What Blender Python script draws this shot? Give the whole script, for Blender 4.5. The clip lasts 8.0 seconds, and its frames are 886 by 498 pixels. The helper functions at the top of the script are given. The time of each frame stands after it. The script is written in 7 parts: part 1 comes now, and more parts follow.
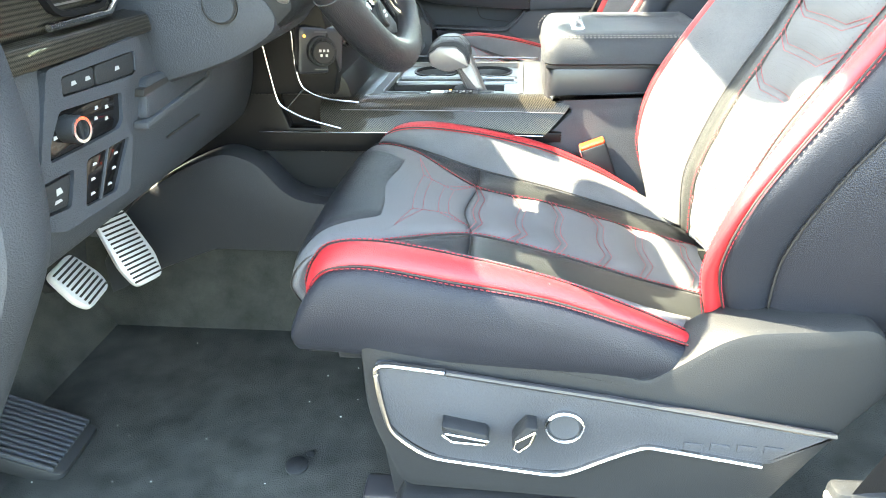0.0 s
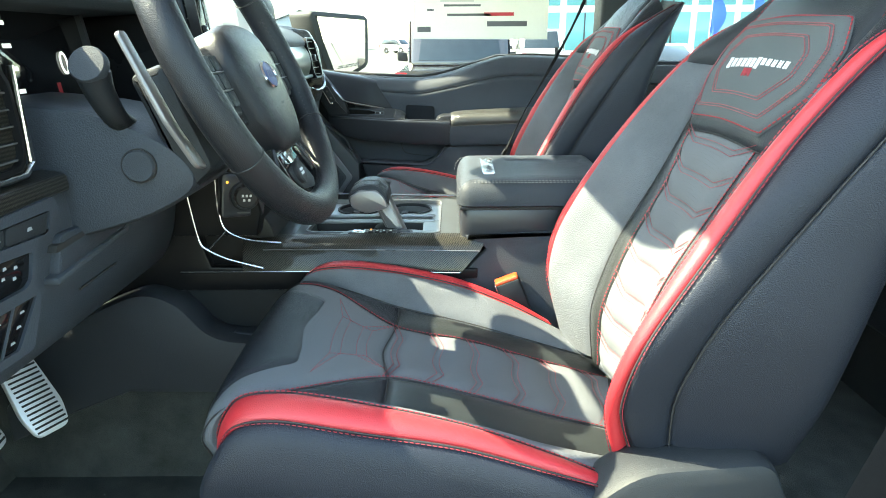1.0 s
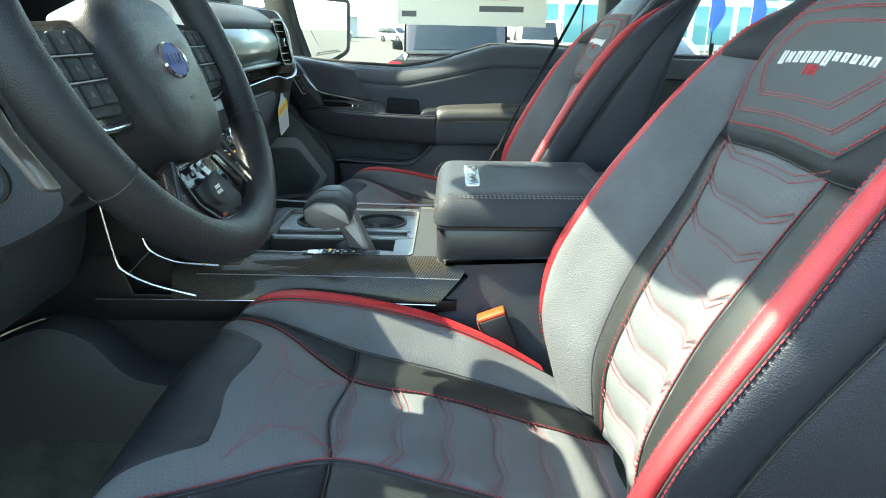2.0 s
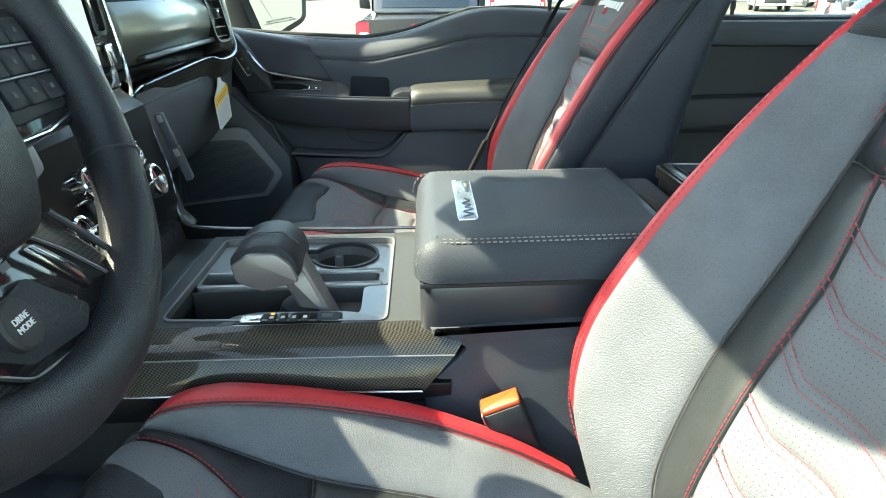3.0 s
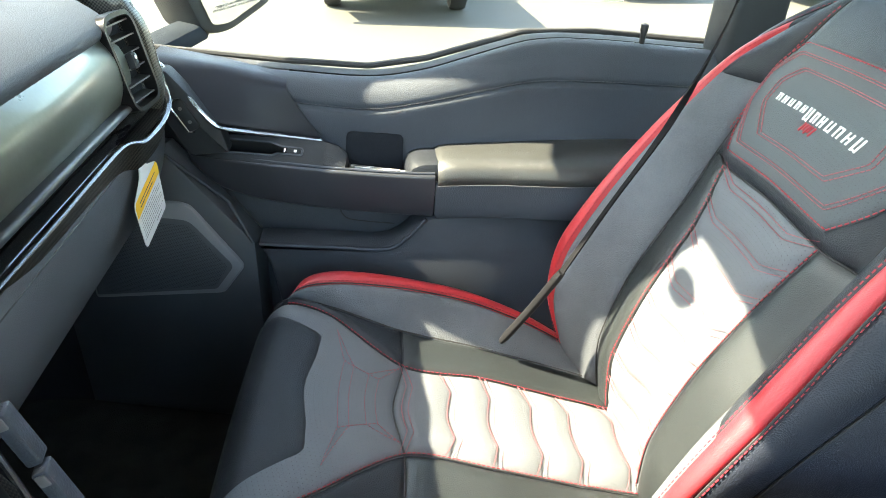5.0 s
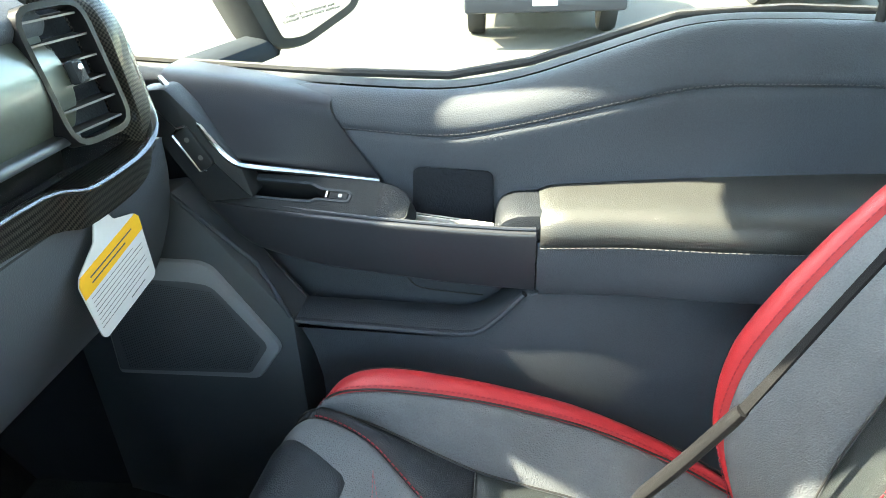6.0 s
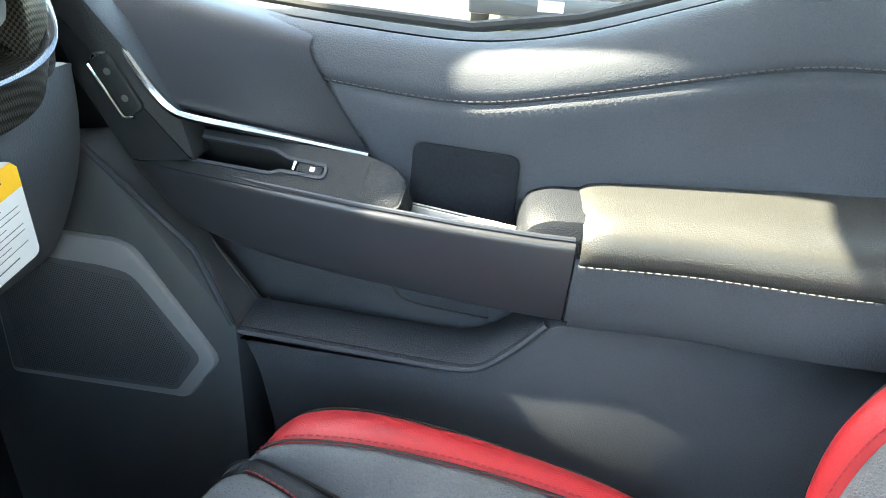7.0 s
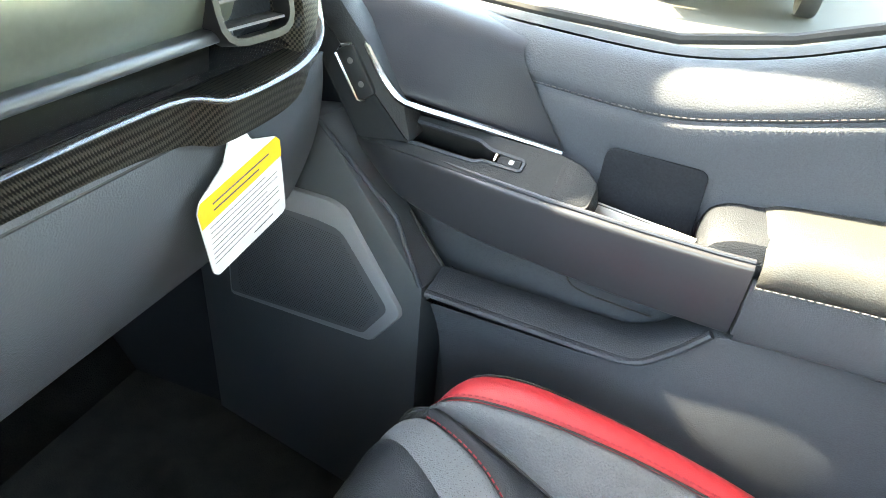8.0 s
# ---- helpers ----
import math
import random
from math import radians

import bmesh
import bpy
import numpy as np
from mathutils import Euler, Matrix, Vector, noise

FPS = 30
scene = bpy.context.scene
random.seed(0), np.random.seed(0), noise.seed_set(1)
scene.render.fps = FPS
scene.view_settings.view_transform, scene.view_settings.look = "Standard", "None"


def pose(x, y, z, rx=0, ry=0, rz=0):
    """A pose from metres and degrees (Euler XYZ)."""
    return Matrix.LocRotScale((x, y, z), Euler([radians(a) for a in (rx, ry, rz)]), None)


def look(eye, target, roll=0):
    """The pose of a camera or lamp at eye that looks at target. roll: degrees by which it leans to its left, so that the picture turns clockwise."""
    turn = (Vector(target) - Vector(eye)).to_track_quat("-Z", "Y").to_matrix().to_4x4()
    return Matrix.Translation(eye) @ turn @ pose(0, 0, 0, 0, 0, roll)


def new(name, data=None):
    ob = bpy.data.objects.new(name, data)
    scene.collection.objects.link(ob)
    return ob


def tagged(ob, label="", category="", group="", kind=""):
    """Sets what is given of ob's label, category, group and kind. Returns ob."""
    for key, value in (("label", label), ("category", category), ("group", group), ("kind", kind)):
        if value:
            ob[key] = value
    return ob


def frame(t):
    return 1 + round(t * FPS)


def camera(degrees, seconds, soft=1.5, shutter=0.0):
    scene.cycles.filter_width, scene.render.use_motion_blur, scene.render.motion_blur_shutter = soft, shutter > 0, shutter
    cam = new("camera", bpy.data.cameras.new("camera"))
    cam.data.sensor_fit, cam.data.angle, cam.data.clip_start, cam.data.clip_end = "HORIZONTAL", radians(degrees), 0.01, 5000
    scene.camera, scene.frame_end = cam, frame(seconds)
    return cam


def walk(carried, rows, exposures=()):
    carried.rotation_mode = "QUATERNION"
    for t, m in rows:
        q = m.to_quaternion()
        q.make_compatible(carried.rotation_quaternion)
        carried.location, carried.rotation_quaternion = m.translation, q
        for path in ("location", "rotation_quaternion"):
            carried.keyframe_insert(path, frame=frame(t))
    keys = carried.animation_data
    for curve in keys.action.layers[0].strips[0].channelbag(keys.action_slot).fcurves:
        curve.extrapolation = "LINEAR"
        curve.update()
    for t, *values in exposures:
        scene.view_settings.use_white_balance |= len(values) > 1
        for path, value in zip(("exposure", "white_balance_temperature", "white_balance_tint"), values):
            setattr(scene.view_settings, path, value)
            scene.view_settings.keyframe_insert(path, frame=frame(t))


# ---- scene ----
cam = camera(68.4, 8.0, soft=0.9)

PATH = [
    (0, (0.11, -1.245, 0.691), (-0.073, 0.519, -0.234), -1.4),
    (0.5, (0.141, -1.255, 0.712), (0.08, 0.591, -0.054), -1.0),
    (1, (0.137, -1.254, 0.736), (0.145, 0.651, 0.126), -0.3),
    (1.2, (0.136, -1.248, 0.738), (0.151, 0.661, 0.142), -0.3),
    (2.3, (0.178, -0.959, 0.725), (0.211, 0.925, 0.054), 1.3),
    (2.5, (0.18, -0.901, 0.726), (0.23, 0.973, 0.031), 0.9),
    (3, (0.163, -0.773, 0.74), (0.259, 1.078, -0.01), -0.4),
    (3.5, (0.127, -0.582, 0.819), (0.34, 1.214, -0.036), -0.7),
    (4, (0.113, -0.495, 0.916), (0.336, 1.266, -0.006), -0.5),
    (4.5, (0.086, -0.351, 0.909), (0.314, 1.365, -0.092), -1.7),
    (5, (0.065, -0.211, 0.897), (0.297, 1.507, -0.101), 3.3),
    (5.2, (0.071, -0.131, 0.893), (0.232, 1.591, -0.11), 0.5),
    (6.3, (0.154, 0.155, 0.754), (-0.099, 1.915, -0.163), -1.7),
    (6.5, (0.138, 0.2, 0.732), (0.009, 1.963, -0.202), 0.4),
    (7, (0.106, 0.244, 0.719), (-0.039, 2.009, -0.209), 4.0),
    (7.5, (0.089, 0.253, 0.725), (-0.127, 1.968, -0.28), 6.5),
    (8, (0.073, 0.2, 0.765), (-0.453, 1.807, -0.302), 5.0),
]
walk(cam, [(t, look(eye, target, roll)) for t, eye, target, roll in PATH],
     exposures=[(0.0, 4.85, 8900, 2), (0.5, 4.08, 8300, -4), (1.0, 3.65, 7800, -8), (2.3, 3.22, 7400, -8), (3.0, 3.45, 7700, -6), (3.5, 3.75, 7900, -4), (4.0, 3.95, 8000, -1), (5.0, 4.05, 7900, 0), (6.3, 4.52, 7700, -4), (7.0, 4.72, 7900, 0), (7.5, 4.92, 8100, 2), (8.0, 5.35, 8800, 3)])

# ---- world, sun ----
SUN = Vector((-0.659, 0.065, 0.749)).normalized()
world = bpy.data.worlds.new("sky")
scene.world = world
world.use_nodes = True
wn = world.node_tree.nodes
sky = wn.new("ShaderNodeTexSky")
sky.sky_type = "NISHITA"
sky.sun_disc = False
sky.sun_elevation = math.asin(SUN.z)
sky.sun_rotation = math.atan2(SUN.x, SUN.y)
wn["Background"].inputs["Strength"].default_value = 0.14
world.node_tree.links.new(sky.outputs["Color"], wn["Background"].inputs["Color"])
lamp = bpy.data.lights.new("sun", "SUN")
lamp.energy, lamp.angle, lamp.color = 3.0, radians(0.53), (1.0, 0.95, 0.86)
sun = new("sun", lamp)
sun.matrix_world = look(SUN * 10, (0, 0, 0))

# ---- materials ----


def material(name, color, rough=0.5, metal=0.0, bump=0.0, scale=200.0, vary=0.15, coat=0.0, kind="noise", spec=0.5, blotch=6.0):
    """Principled surface with fine relief at `scale` and slow tone change at `blotch`, in object metres."""
    m = bpy.data.materials.new(name)
    m.use_nodes = True
    nt = m.node_tree
    b = nt.nodes["Principled BSDF"]
    b.inputs["Metallic"].default_value = metal
    b.inputs["Coat Weight"].default_value = coat
    b.inputs["Coat Roughness"].default_value = 0.04
    b.inputs["Specular IOR Level"].default_value = spec
    co = nt.nodes.new("ShaderNodeTexCoord")
    big = nt.nodes.new("ShaderNodeTexNoise")
    big.inputs["Scale"].default_value = blotch
    big.inputs["Detail"].default_value = 5.0
    nt.links.new(co.outputs["Object"], big.inputs["Vector"])
    fine = nt.nodes.new("ShaderNodeTexVoronoi" if kind == "grain" else "ShaderNodeTexNoise")
    fine.inputs["Scale"].default_value = scale
    nt.links.new(co.outputs["Object"], fine.inputs["Vector"])
    fine_out = fine.outputs["Distance"] if kind == "grain" else fine.outputs[0]
    add = nt.nodes.new("ShaderNodeMath")
    add.operation = "MULTIPLY_ADD"
    nt.links.new(fine_out, add.inputs[0])
    add.inputs[1].default_value = 0.5
    nt.links.new(big.outputs[0], add.inputs[2])
    mix = nt.nodes.new("ShaderNodeMix")
    mix.data_type = "RGBA"
    lo = [c * (1 - vary) for c in color]
    hi = [min(1.0, c * (1 + vary)) for c in color]
    mix.inputs[6].default_value = (*lo, 1)
    mix.inputs[7].default_value = (*hi, 1)
    rng = nt.nodes.new("ShaderNodeMapRange")
    rng.inputs[1].default_value, rng.inputs[2].default_value = 0.45, 1.05
    nt.links.new(add.outputs[0], rng.inputs[0])
    nt.links.new(rng.outputs[0], mix.inputs[0])
    nt.links.new(mix.outputs[2], b.inputs["Base Color"])
    rr = nt.nodes.new("ShaderNodeMapRange")
    rr.inputs[1].default_value, rr.inputs[2].default_value = 0.3, 0.7
    rr.inputs[3].default_value, rr.inputs[4].default_value = max(0.02, rough * 0.88), min(1, rough * 1.12)
    nt.links.new(big.outputs[0], rr.inputs[0])
    nt.links.new(rr.outputs[0], b.inputs["Roughness"])
    if bump:
        bp = nt.nodes.new("ShaderNodeBump")
        bp.inputs["Strength"].default_value = bump
        bp.inputs["Distance"].default_value = 0.0015
        nt.links.new(fine_out, bp.inputs["Height"])
        nt.links.new(bp.outputs[0], b.inputs["Normal"])
    return m


def perforated(name, color, rough, spacing, dot, bump, scale):
    """A cover material with a lattice of small punched holes, laid out in the mesh's own metres (its UV map)."""
    m = material(name, color, rough, bump=bump, scale=scale, vary=0.12)
    nt = m.node_tree
    b = nt.nodes["Principled BSDF"]
    uv = nt.nodes.new("ShaderNodeTexCoord")
    sc = nt.nodes.new("ShaderNodeVectorMath")
    sc.operation = "SCALE"
    sc.inputs["Scale"].default_value = 1 / spacing
    nt.links.new(uv.outputs["UV"], sc.inputs[0])
    fr = nt.nodes.new("ShaderNodeVectorMath")
    fr.operation = "FRACTION"
    nt.links.new(sc.outputs[0], fr.inputs[0])
    ds = nt.nodes.new("ShaderNodeVectorMath")
    ds.operation = "DISTANCE"
    ds.inputs[1].default_value = (0.5, 0.5, 0.0)
    nt.links.new(fr.outputs[0], ds.inputs[0])
    lt = nt.nodes.new("ShaderNodeMath")
    lt.operation = "LESS_THAN"
    lt.inputs[1].default_value = dot
    nt.links.new(ds.outputs["Value"], lt.inputs[0])
    old = b.inputs["Base Color"].links[0].from_socket
    mix = nt.nodes.new("ShaderNodeMix")
    mix.data_type = "RGBA"
    nt.links.new(lt.outputs[0], mix.inputs[0])
    nt.links.new(old, mix.inputs[6])
    mix.inputs[7].default_value = (0.03, 0.03, 0.032, 1)
    nt.links.new(mix.outputs[2], b.inputs["Base Color"])
    return m


def carbon(name, tow=0.0021):
    """Lacquered woven carbon: tows of two directions, their sheen put into dark and light base colours, under a clear
    coat.
    """
    m = bpy.data.materials.new(name)
    m.use_nodes = True
    nt = m.node_tree
    b = nt.nodes["Principled BSDF"]

    def op(kind, a, c=0.0):
        n = nt.nodes.new("ShaderNodeMath")
        n.operation = kind
        for k, v in enumerate((a, c)):
            if isinstance(v, (int, float)):
                n.inputs[k].default_value = v
            else:
                nt.links.new(v, n.inputs[k])
        return n.outputs[0]
    co = nt.nodes.new("ShaderNodeTexCoord")
    xyz = nt.nodes.new("ShaderNodeSeparateXYZ")
    nt.links.new(co.outputs["Object"], xyz.inputs[0])
    # one axis along the trim, the other running down its face
    u = op("DIVIDE", op("ADD", xyz.outputs[0], xyz.outputs[1]), tow)
    v = op("DIVIDE", op("SUBTRACT", op("ADD", xyz.outputs[2], xyz.outputs[1]), op("MULTIPLY", xyz.outputs[0], 0.12)), tow)
    step = op("FLOORED_MODULO", op("ADD", op("FLOOR", u), op("FLOOR", v)), 2.0)
    warp = op("LESS_THAN", step, 0.5)
    bow = nt.nodes.new("ShaderNodeMix")
    nt.links.new(warp, bow.inputs[0])
    nt.links.new(op("PINGPONG", v, 0.5), bow.inputs[2])
    nt.links.new(op("PINGPONG", u, 0.5), bow.inputs[3])
    mix = nt.nodes.new("ShaderNodeMix")
    mix.data_type = "RGBA"
    nt.links.new(warp, mix.inputs[0])
    mix.inputs[6].default_value = (0.004, 0.004, 0.0042, 1)
    mix.inputs[7].default_value = (0.045, 0.041, 0.034, 1)
    nt.links.new(mix.outputs[2], b.inputs["Base Color"])
    bp = nt.nodes.new("ShaderNodeBump")
    bp.inputs["Strength"].default_value = 0.35
    bp.inputs["Distance"].default_value = 0.0006
    nt.links.new(bow.outputs[0], bp.inputs["Height"])
    nt.links.new(bp.outputs[0], b.inputs["Normal"])
    b.inputs["Roughness"].default_value = 0.38
    b.inputs["Metallic"].default_value = 0.2
    b.inputs["Specular IOR Level"].default_value = 0.2
    b.inputs["Coat Weight"].default_value = 0.35
    b.inputs["Coat Roughness"].default_value = 0.02
    return m


SUEDE = material("grey_suede", (0.098, 0.105, 0.117), 0.95, bump=0.8, scale=700, vary=0.24, spec=0.2, blotch=14)
SUEDE_DARK = perforated("dark_grey_perforated_suede", (0.055, 0.064, 0.07), 0.9, 0.005, 0.09, 0.5, 800)
SUEDE_PERF = perforated("grey_perforated_suede", (0.094, 0.101, 0.112), 0.95, 0.005, 0.085, 0.5, 800)
LEATHER = material("black_leather", (0.018, 0.0205, 0.025), 0.42, bump=0.35, scale=850, kind="grain", vary=0.15, spec=0.2)
LEATHER_PERF = perforated("black_perforated_leather", (0.014, 0.017, 0.018), 0.45, 0.005, 0.10, 0.3, 900)
LEATHER_SIDE = material("black_side_leather", (0.015, 0.0175, 0.025), 0.42, bump=0.3, scale=750, kind="grain", vary=0.15, spec=0.2)
FAINT_THREAD = material("dull_red_thread", (0.24, 0.06, 0.072), 0.8, vary=0.2)
LEATHER_LID = material("grey_black_lid_leather", (0.036, 0.041, 0.049), 0.5, bump=0.3, scale=800, kind="grain", vary=0.18, spec=0.16)
LEATHER_WHEEL = material("smooth_black_wheel_leather", (0.0125, 0.0135, 0.017), 0.36, bump=0.3, scale=1100, kind="grain", vary=0.2, spec=0.3)
LEATHER_PAD = material("black_pad_leather", (0.03, 0.031, 0.03), 0.42, bump=0.2, scale=800, kind="grain", vary=0.15)
RED = material("red_leather", (0.38, 0.020, 0.028), 0.45, bump=0.22, scale=900, kind="grain", vary=0.1)
RED_THREAD = material("red_thread", (0.28, 0.015, 0.028), 0.7, vary=0.1)
LID_THREAD = material("pale_grey_thread", (0.2, 0.19, 0.18), 0.7, vary=0.15)
GREY_THREAD = material("grey_thread", (0.06, 0.06, 0.064), 0.7, vary=0.1)
PLASTIC = material("black_grained_plastic", (0.018, 0.0205, 0.024), 0.5, bump=0.3, scale=700, vary=0.15, spec=0.2)
PLASTIC_SOFT = material("dark_soft_plastic", (0.042, 0.048, 0.058), 0.66, bump=0.42, scale=700, vary=0.22, spec=0.22)
PLASTIC_GREY = material("slate_grey_plastic", (0.032, 0.038, 0.049), 0.55, bump=0.5, scale=550, vary=0.2, spec=0.35)
GLOSS = material("gloss_black_lacquer", (0.008, 0.008, 0.009), 0.12, coat=1.0, vary=0.1)
GLOSS_SOFT = material("soft_gloss_black", (0.009, 0.009, 0.01), 0.3, vary=0.1, spec=0.12)
FOOT_GREY = material("dark_footwell_plastic", (0.028, 0.031, 0.038), 0.55, bump=0.3, scale=700, vary=0.15, spec=0.3)
GLOVE = material("mid_grey_glovebox_plastic", (0.06, 0.066, 0.074), 0.5, bump=0.25, scale=700, vary=0.12)
SPEAKER_GRILLE = material("slate_speaker_mesh", (0.072, 0.077, 0.086), 0.55, bump=0.3, scale=900, vary=0.12)
BIN_FELT = material("charcoal_felt", (0.014, 0.016, 0.020), 1.0, bump=0.5, scale=500, vary=0.35, spec=0.05)
# Cover plastic made paler than the mesh to carry its bevel's highlight.
SPEAKER_LIT = material("grey_speaker_plastic_lit", (0.21, 0.215, 0.232), 0.36, bump=0.2, scale=900, vary=0.1)
TRIM_DARK = material("dark_trim_paint", (0.013, 0.0145, 0.020), 0.42, bump=0.15, scale=900, vary=0.15, spec=0.22)
LEVER = material("satin_lever_grey", (0.17, 0.165, 0.17), 0.38, metal=0.5, vary=0.08)
LEDGE_LINE = material("polished_dark_line", (0.09, 0.092, 0.10), 0.22, metal=0.7, vary=0.06, coat=0.5)
DECK = material("satin_grey_deck", (0.034, 0.037, 0.039), 0.5, metal=0.0, vary=0.12, spec=0.25)
FELT = material("black_felt", (0.018, 0.021, 0.026), 1.0, bump=0.4, scale=500, vary=0.3, spec=0.05)
SATIN = material("dark_satin_metal_paint", (0.033, 0.035, 0.042), 0.34, metal=0.3, vary=0.08)
SILVER = material("silver_satin_trim", (0.55, 0.56, 0.58), 0.25, metal=1.0, vary=0.06)
CHROME = material("bright_chrome", (0.75, 0.76, 0.78), 0.12, metal=1.0, vary=0.04)
PEDAL = material("brushed_aluminium", (0.7, 0.71, 0.73), 0.4, metal=0.35, vary=0.08)
CARPET = material("black_carpet", (0.034, 0.037, 0.037), 1.0, bump=1.0, scale=500, vary=0.5, spec=0.1, blotch=20)
RUBBER = material("black_rubber", (0.015, 0.015, 0.016), 0.7, bump=0.2, scale=400)
CARBON = carbon("lacquered_carbon_weave")
PAPER = material("white_paper", (0.58, 0.57, 0.56), 0.7, vary=0.03)
YELLOW = material("yellow_card", (0.8, 0.42, 0.02), 0.6, vary=0.05)
GLASS = bpy.data.materials.new("clear_glass")
GLASS.use_nodes = True
gb = GLASS.node_tree.nodes["Principled BSDF"]
gb.inputs["Base Color"].default_value = (0.93, 0.97, 0.95, 1)
gb.inputs["Roughness"].default_value = 0.0
gb.inputs["Transmission Weight"].default_value = 1.0
gb.inputs["IOR"].default_value = 1.01
gb.inputs["Specular IOR Level"].default_value = 0.5
MIRROR = material("mirror_glass", (0.9, 0.91, 0.92), 0.01, metal=1.0, vary=0.0)


def glow(name, color, strength):
    m = bpy.data.materials.new(name)
    m.use_nodes = True
    b = m.node_tree.nodes["Principled BSDF"]
    b.inputs["Base Color"].default_value = (*color, 1)
    b.inputs["Emission Color"].default_value = (*color, 1)
    b.inputs["Emission Strength"].default_value = strength
    return m


SCREEN = glow("lit_map_screen", (0.55, 0.57, 0.58), 0.06)
SCREEN_BAR = glow("lit_blue_screen_bar", (0.05, 0.06, 0.22), 0.1)
AMBER = glow("amber_indicator", (1.0, 0.35, 0.05), 0.2)
BLUE = glow("blue_indicator", (0.05, 0.1, 1.0), 0.25)
WHITE_LIT = glow("white_lit_digits", (0.9, 0.92, 0.95), 0.08)
GLASS_DARK = material("dark_display_glass", (0.006, 0.006, 0.007), 0.06, vary=0.0)
ICON = material("pale_grey_symbol", (0.3, 0.31, 0.33), 0.5, vary=0.05)
INK = material("grey_ink", (0.09, 0.09, 0.092), 0.8, vary=0.05)
# Headliner is out of view; kept pale to bounce light into the cab.
CLOTH = material("grey_headliner_cloth", (0.6, 0.59, 0.57), 0.95, bump=0.3, scale=500)
WEBBING = material("black_belt_webbing", (0.008, 0.008, 0.009), 0.85, bump=0.5, scale=900, spec=0.1)
BELT_PLASTIC = material("black_belt_plastic", (0.008, 0.008, 0.009), 0.5, bump=0.2, scale=700, spec=0.2)
# The panel's green-silver colour includes the window's reflection in it.
PANEL_MET = material("satin_panel_with_reflection", (0.085, 0.094, 0.08), 0.3, metal=0.45, vary=0.15, blotch=9, coat=0.3)
GROUND = material("pale_concrete", (0.056, 0.05, 0.038), 0.9, bump=0.3, scale=30, vary=0.15, blotch=0.25)

# ---- building helpers ----


def part(name, data, mat, parent=None, label="", smooth=True):
    """Links a bmesh, or (verts, faces), as one mesh object under a thing or a part."""
    me = bpy.data.meshes.new(name)
    if isinstance(data, tuple):
        me.from_pydata([tuple(v) for v in data[0]], [], [tuple(f) for f in data[1]])
        me.update()
    else:
        data.to_mesh(me)
        data.free()
    if smooth:
        me.shade_smooth()
        me.set_sharp_from_angle(angle=radians(38))
    me.materials.append(mat)
    ob = new(name, me)
    ob.parent = parent
    if label:
        tagged(ob, label)
    return ob


def thing(name, label, category, at=(0, 0, 0), group="", kind=""):
    ob = new(name)
    ob.location = at
    ob.empty_display_size = 0.05
    return tagged(ob, label, category, group, kind)


def cr(arr, t):
    """Cardinal spline through arr[0..n-1] (first axis) at the parameters t in 0..n-1."""
    arr = np.asarray(arr, float)
    n = len(arr)
    t = np.clip(np.asarray(t, float), 0, n - 1)
    i = np.minimum(t.astype(int), n - 2)
    f = (t - i).reshape((-1,) + (1,) * (arr.ndim - 1))
    p1, p2 = arr[i], arr[i + 1]
    p0, p3 = arr[np.maximum(i - 1, 0)], arr[np.minimum(i + 2, n - 1)]
    m1, m2 = (p2 - p0) * 0.42, (p3 - p1) * 0.42
    return (2 * f**3 - 3 * f**2 + 1) * p1 + (f**3 - 2 * f**2 + f) * m1 + (-2 * f**3 + 3 * f**2) * p2 + (f**3 - f**2) * m2


class Surf:
    """A smooth sheet through lines (L, S, 3)."""

    def __init__(self, lines, flip=1):
        self.lines, self.flip = np.asarray(lines, float), flip

    def grid(self, a, t):
        along = cr(self.lines.swapaxes(0, 1), t).swapaxes(0, 1)
        return cr(along, a)

    def pts(self, a, t):
        """Points and normals at pairs (a, t)."""
        a, t = np.asarray(a, float), np.asarray(t, float)
        e = 0.02
        out, nor = [], []
        for x, y in zip(a, t):
            g = self.grid([x - e, x, x + e], [y - e, y, y + e])
            d1, d2 = g[2, 1] - g[0, 1], g[1, 2] - g[1, 0]
            n = np.cross(d1, d2) * self.flip
            n /= np.linalg.norm(n) + 1e-12
            out.append(g[1, 1])
            nor.append(n)
        return np.array(out), np.array(nor)


def grid_faces(n, m, flip=False):
    f = []
    for i in range(n - 1):
        for j in range(m - 1):
            q = (i * m + j, i * m + j + 1, (i + 1) * m + j + 1, (i + 1) * m + j)
            f.append(q[::-1] if flip else q)
    return f


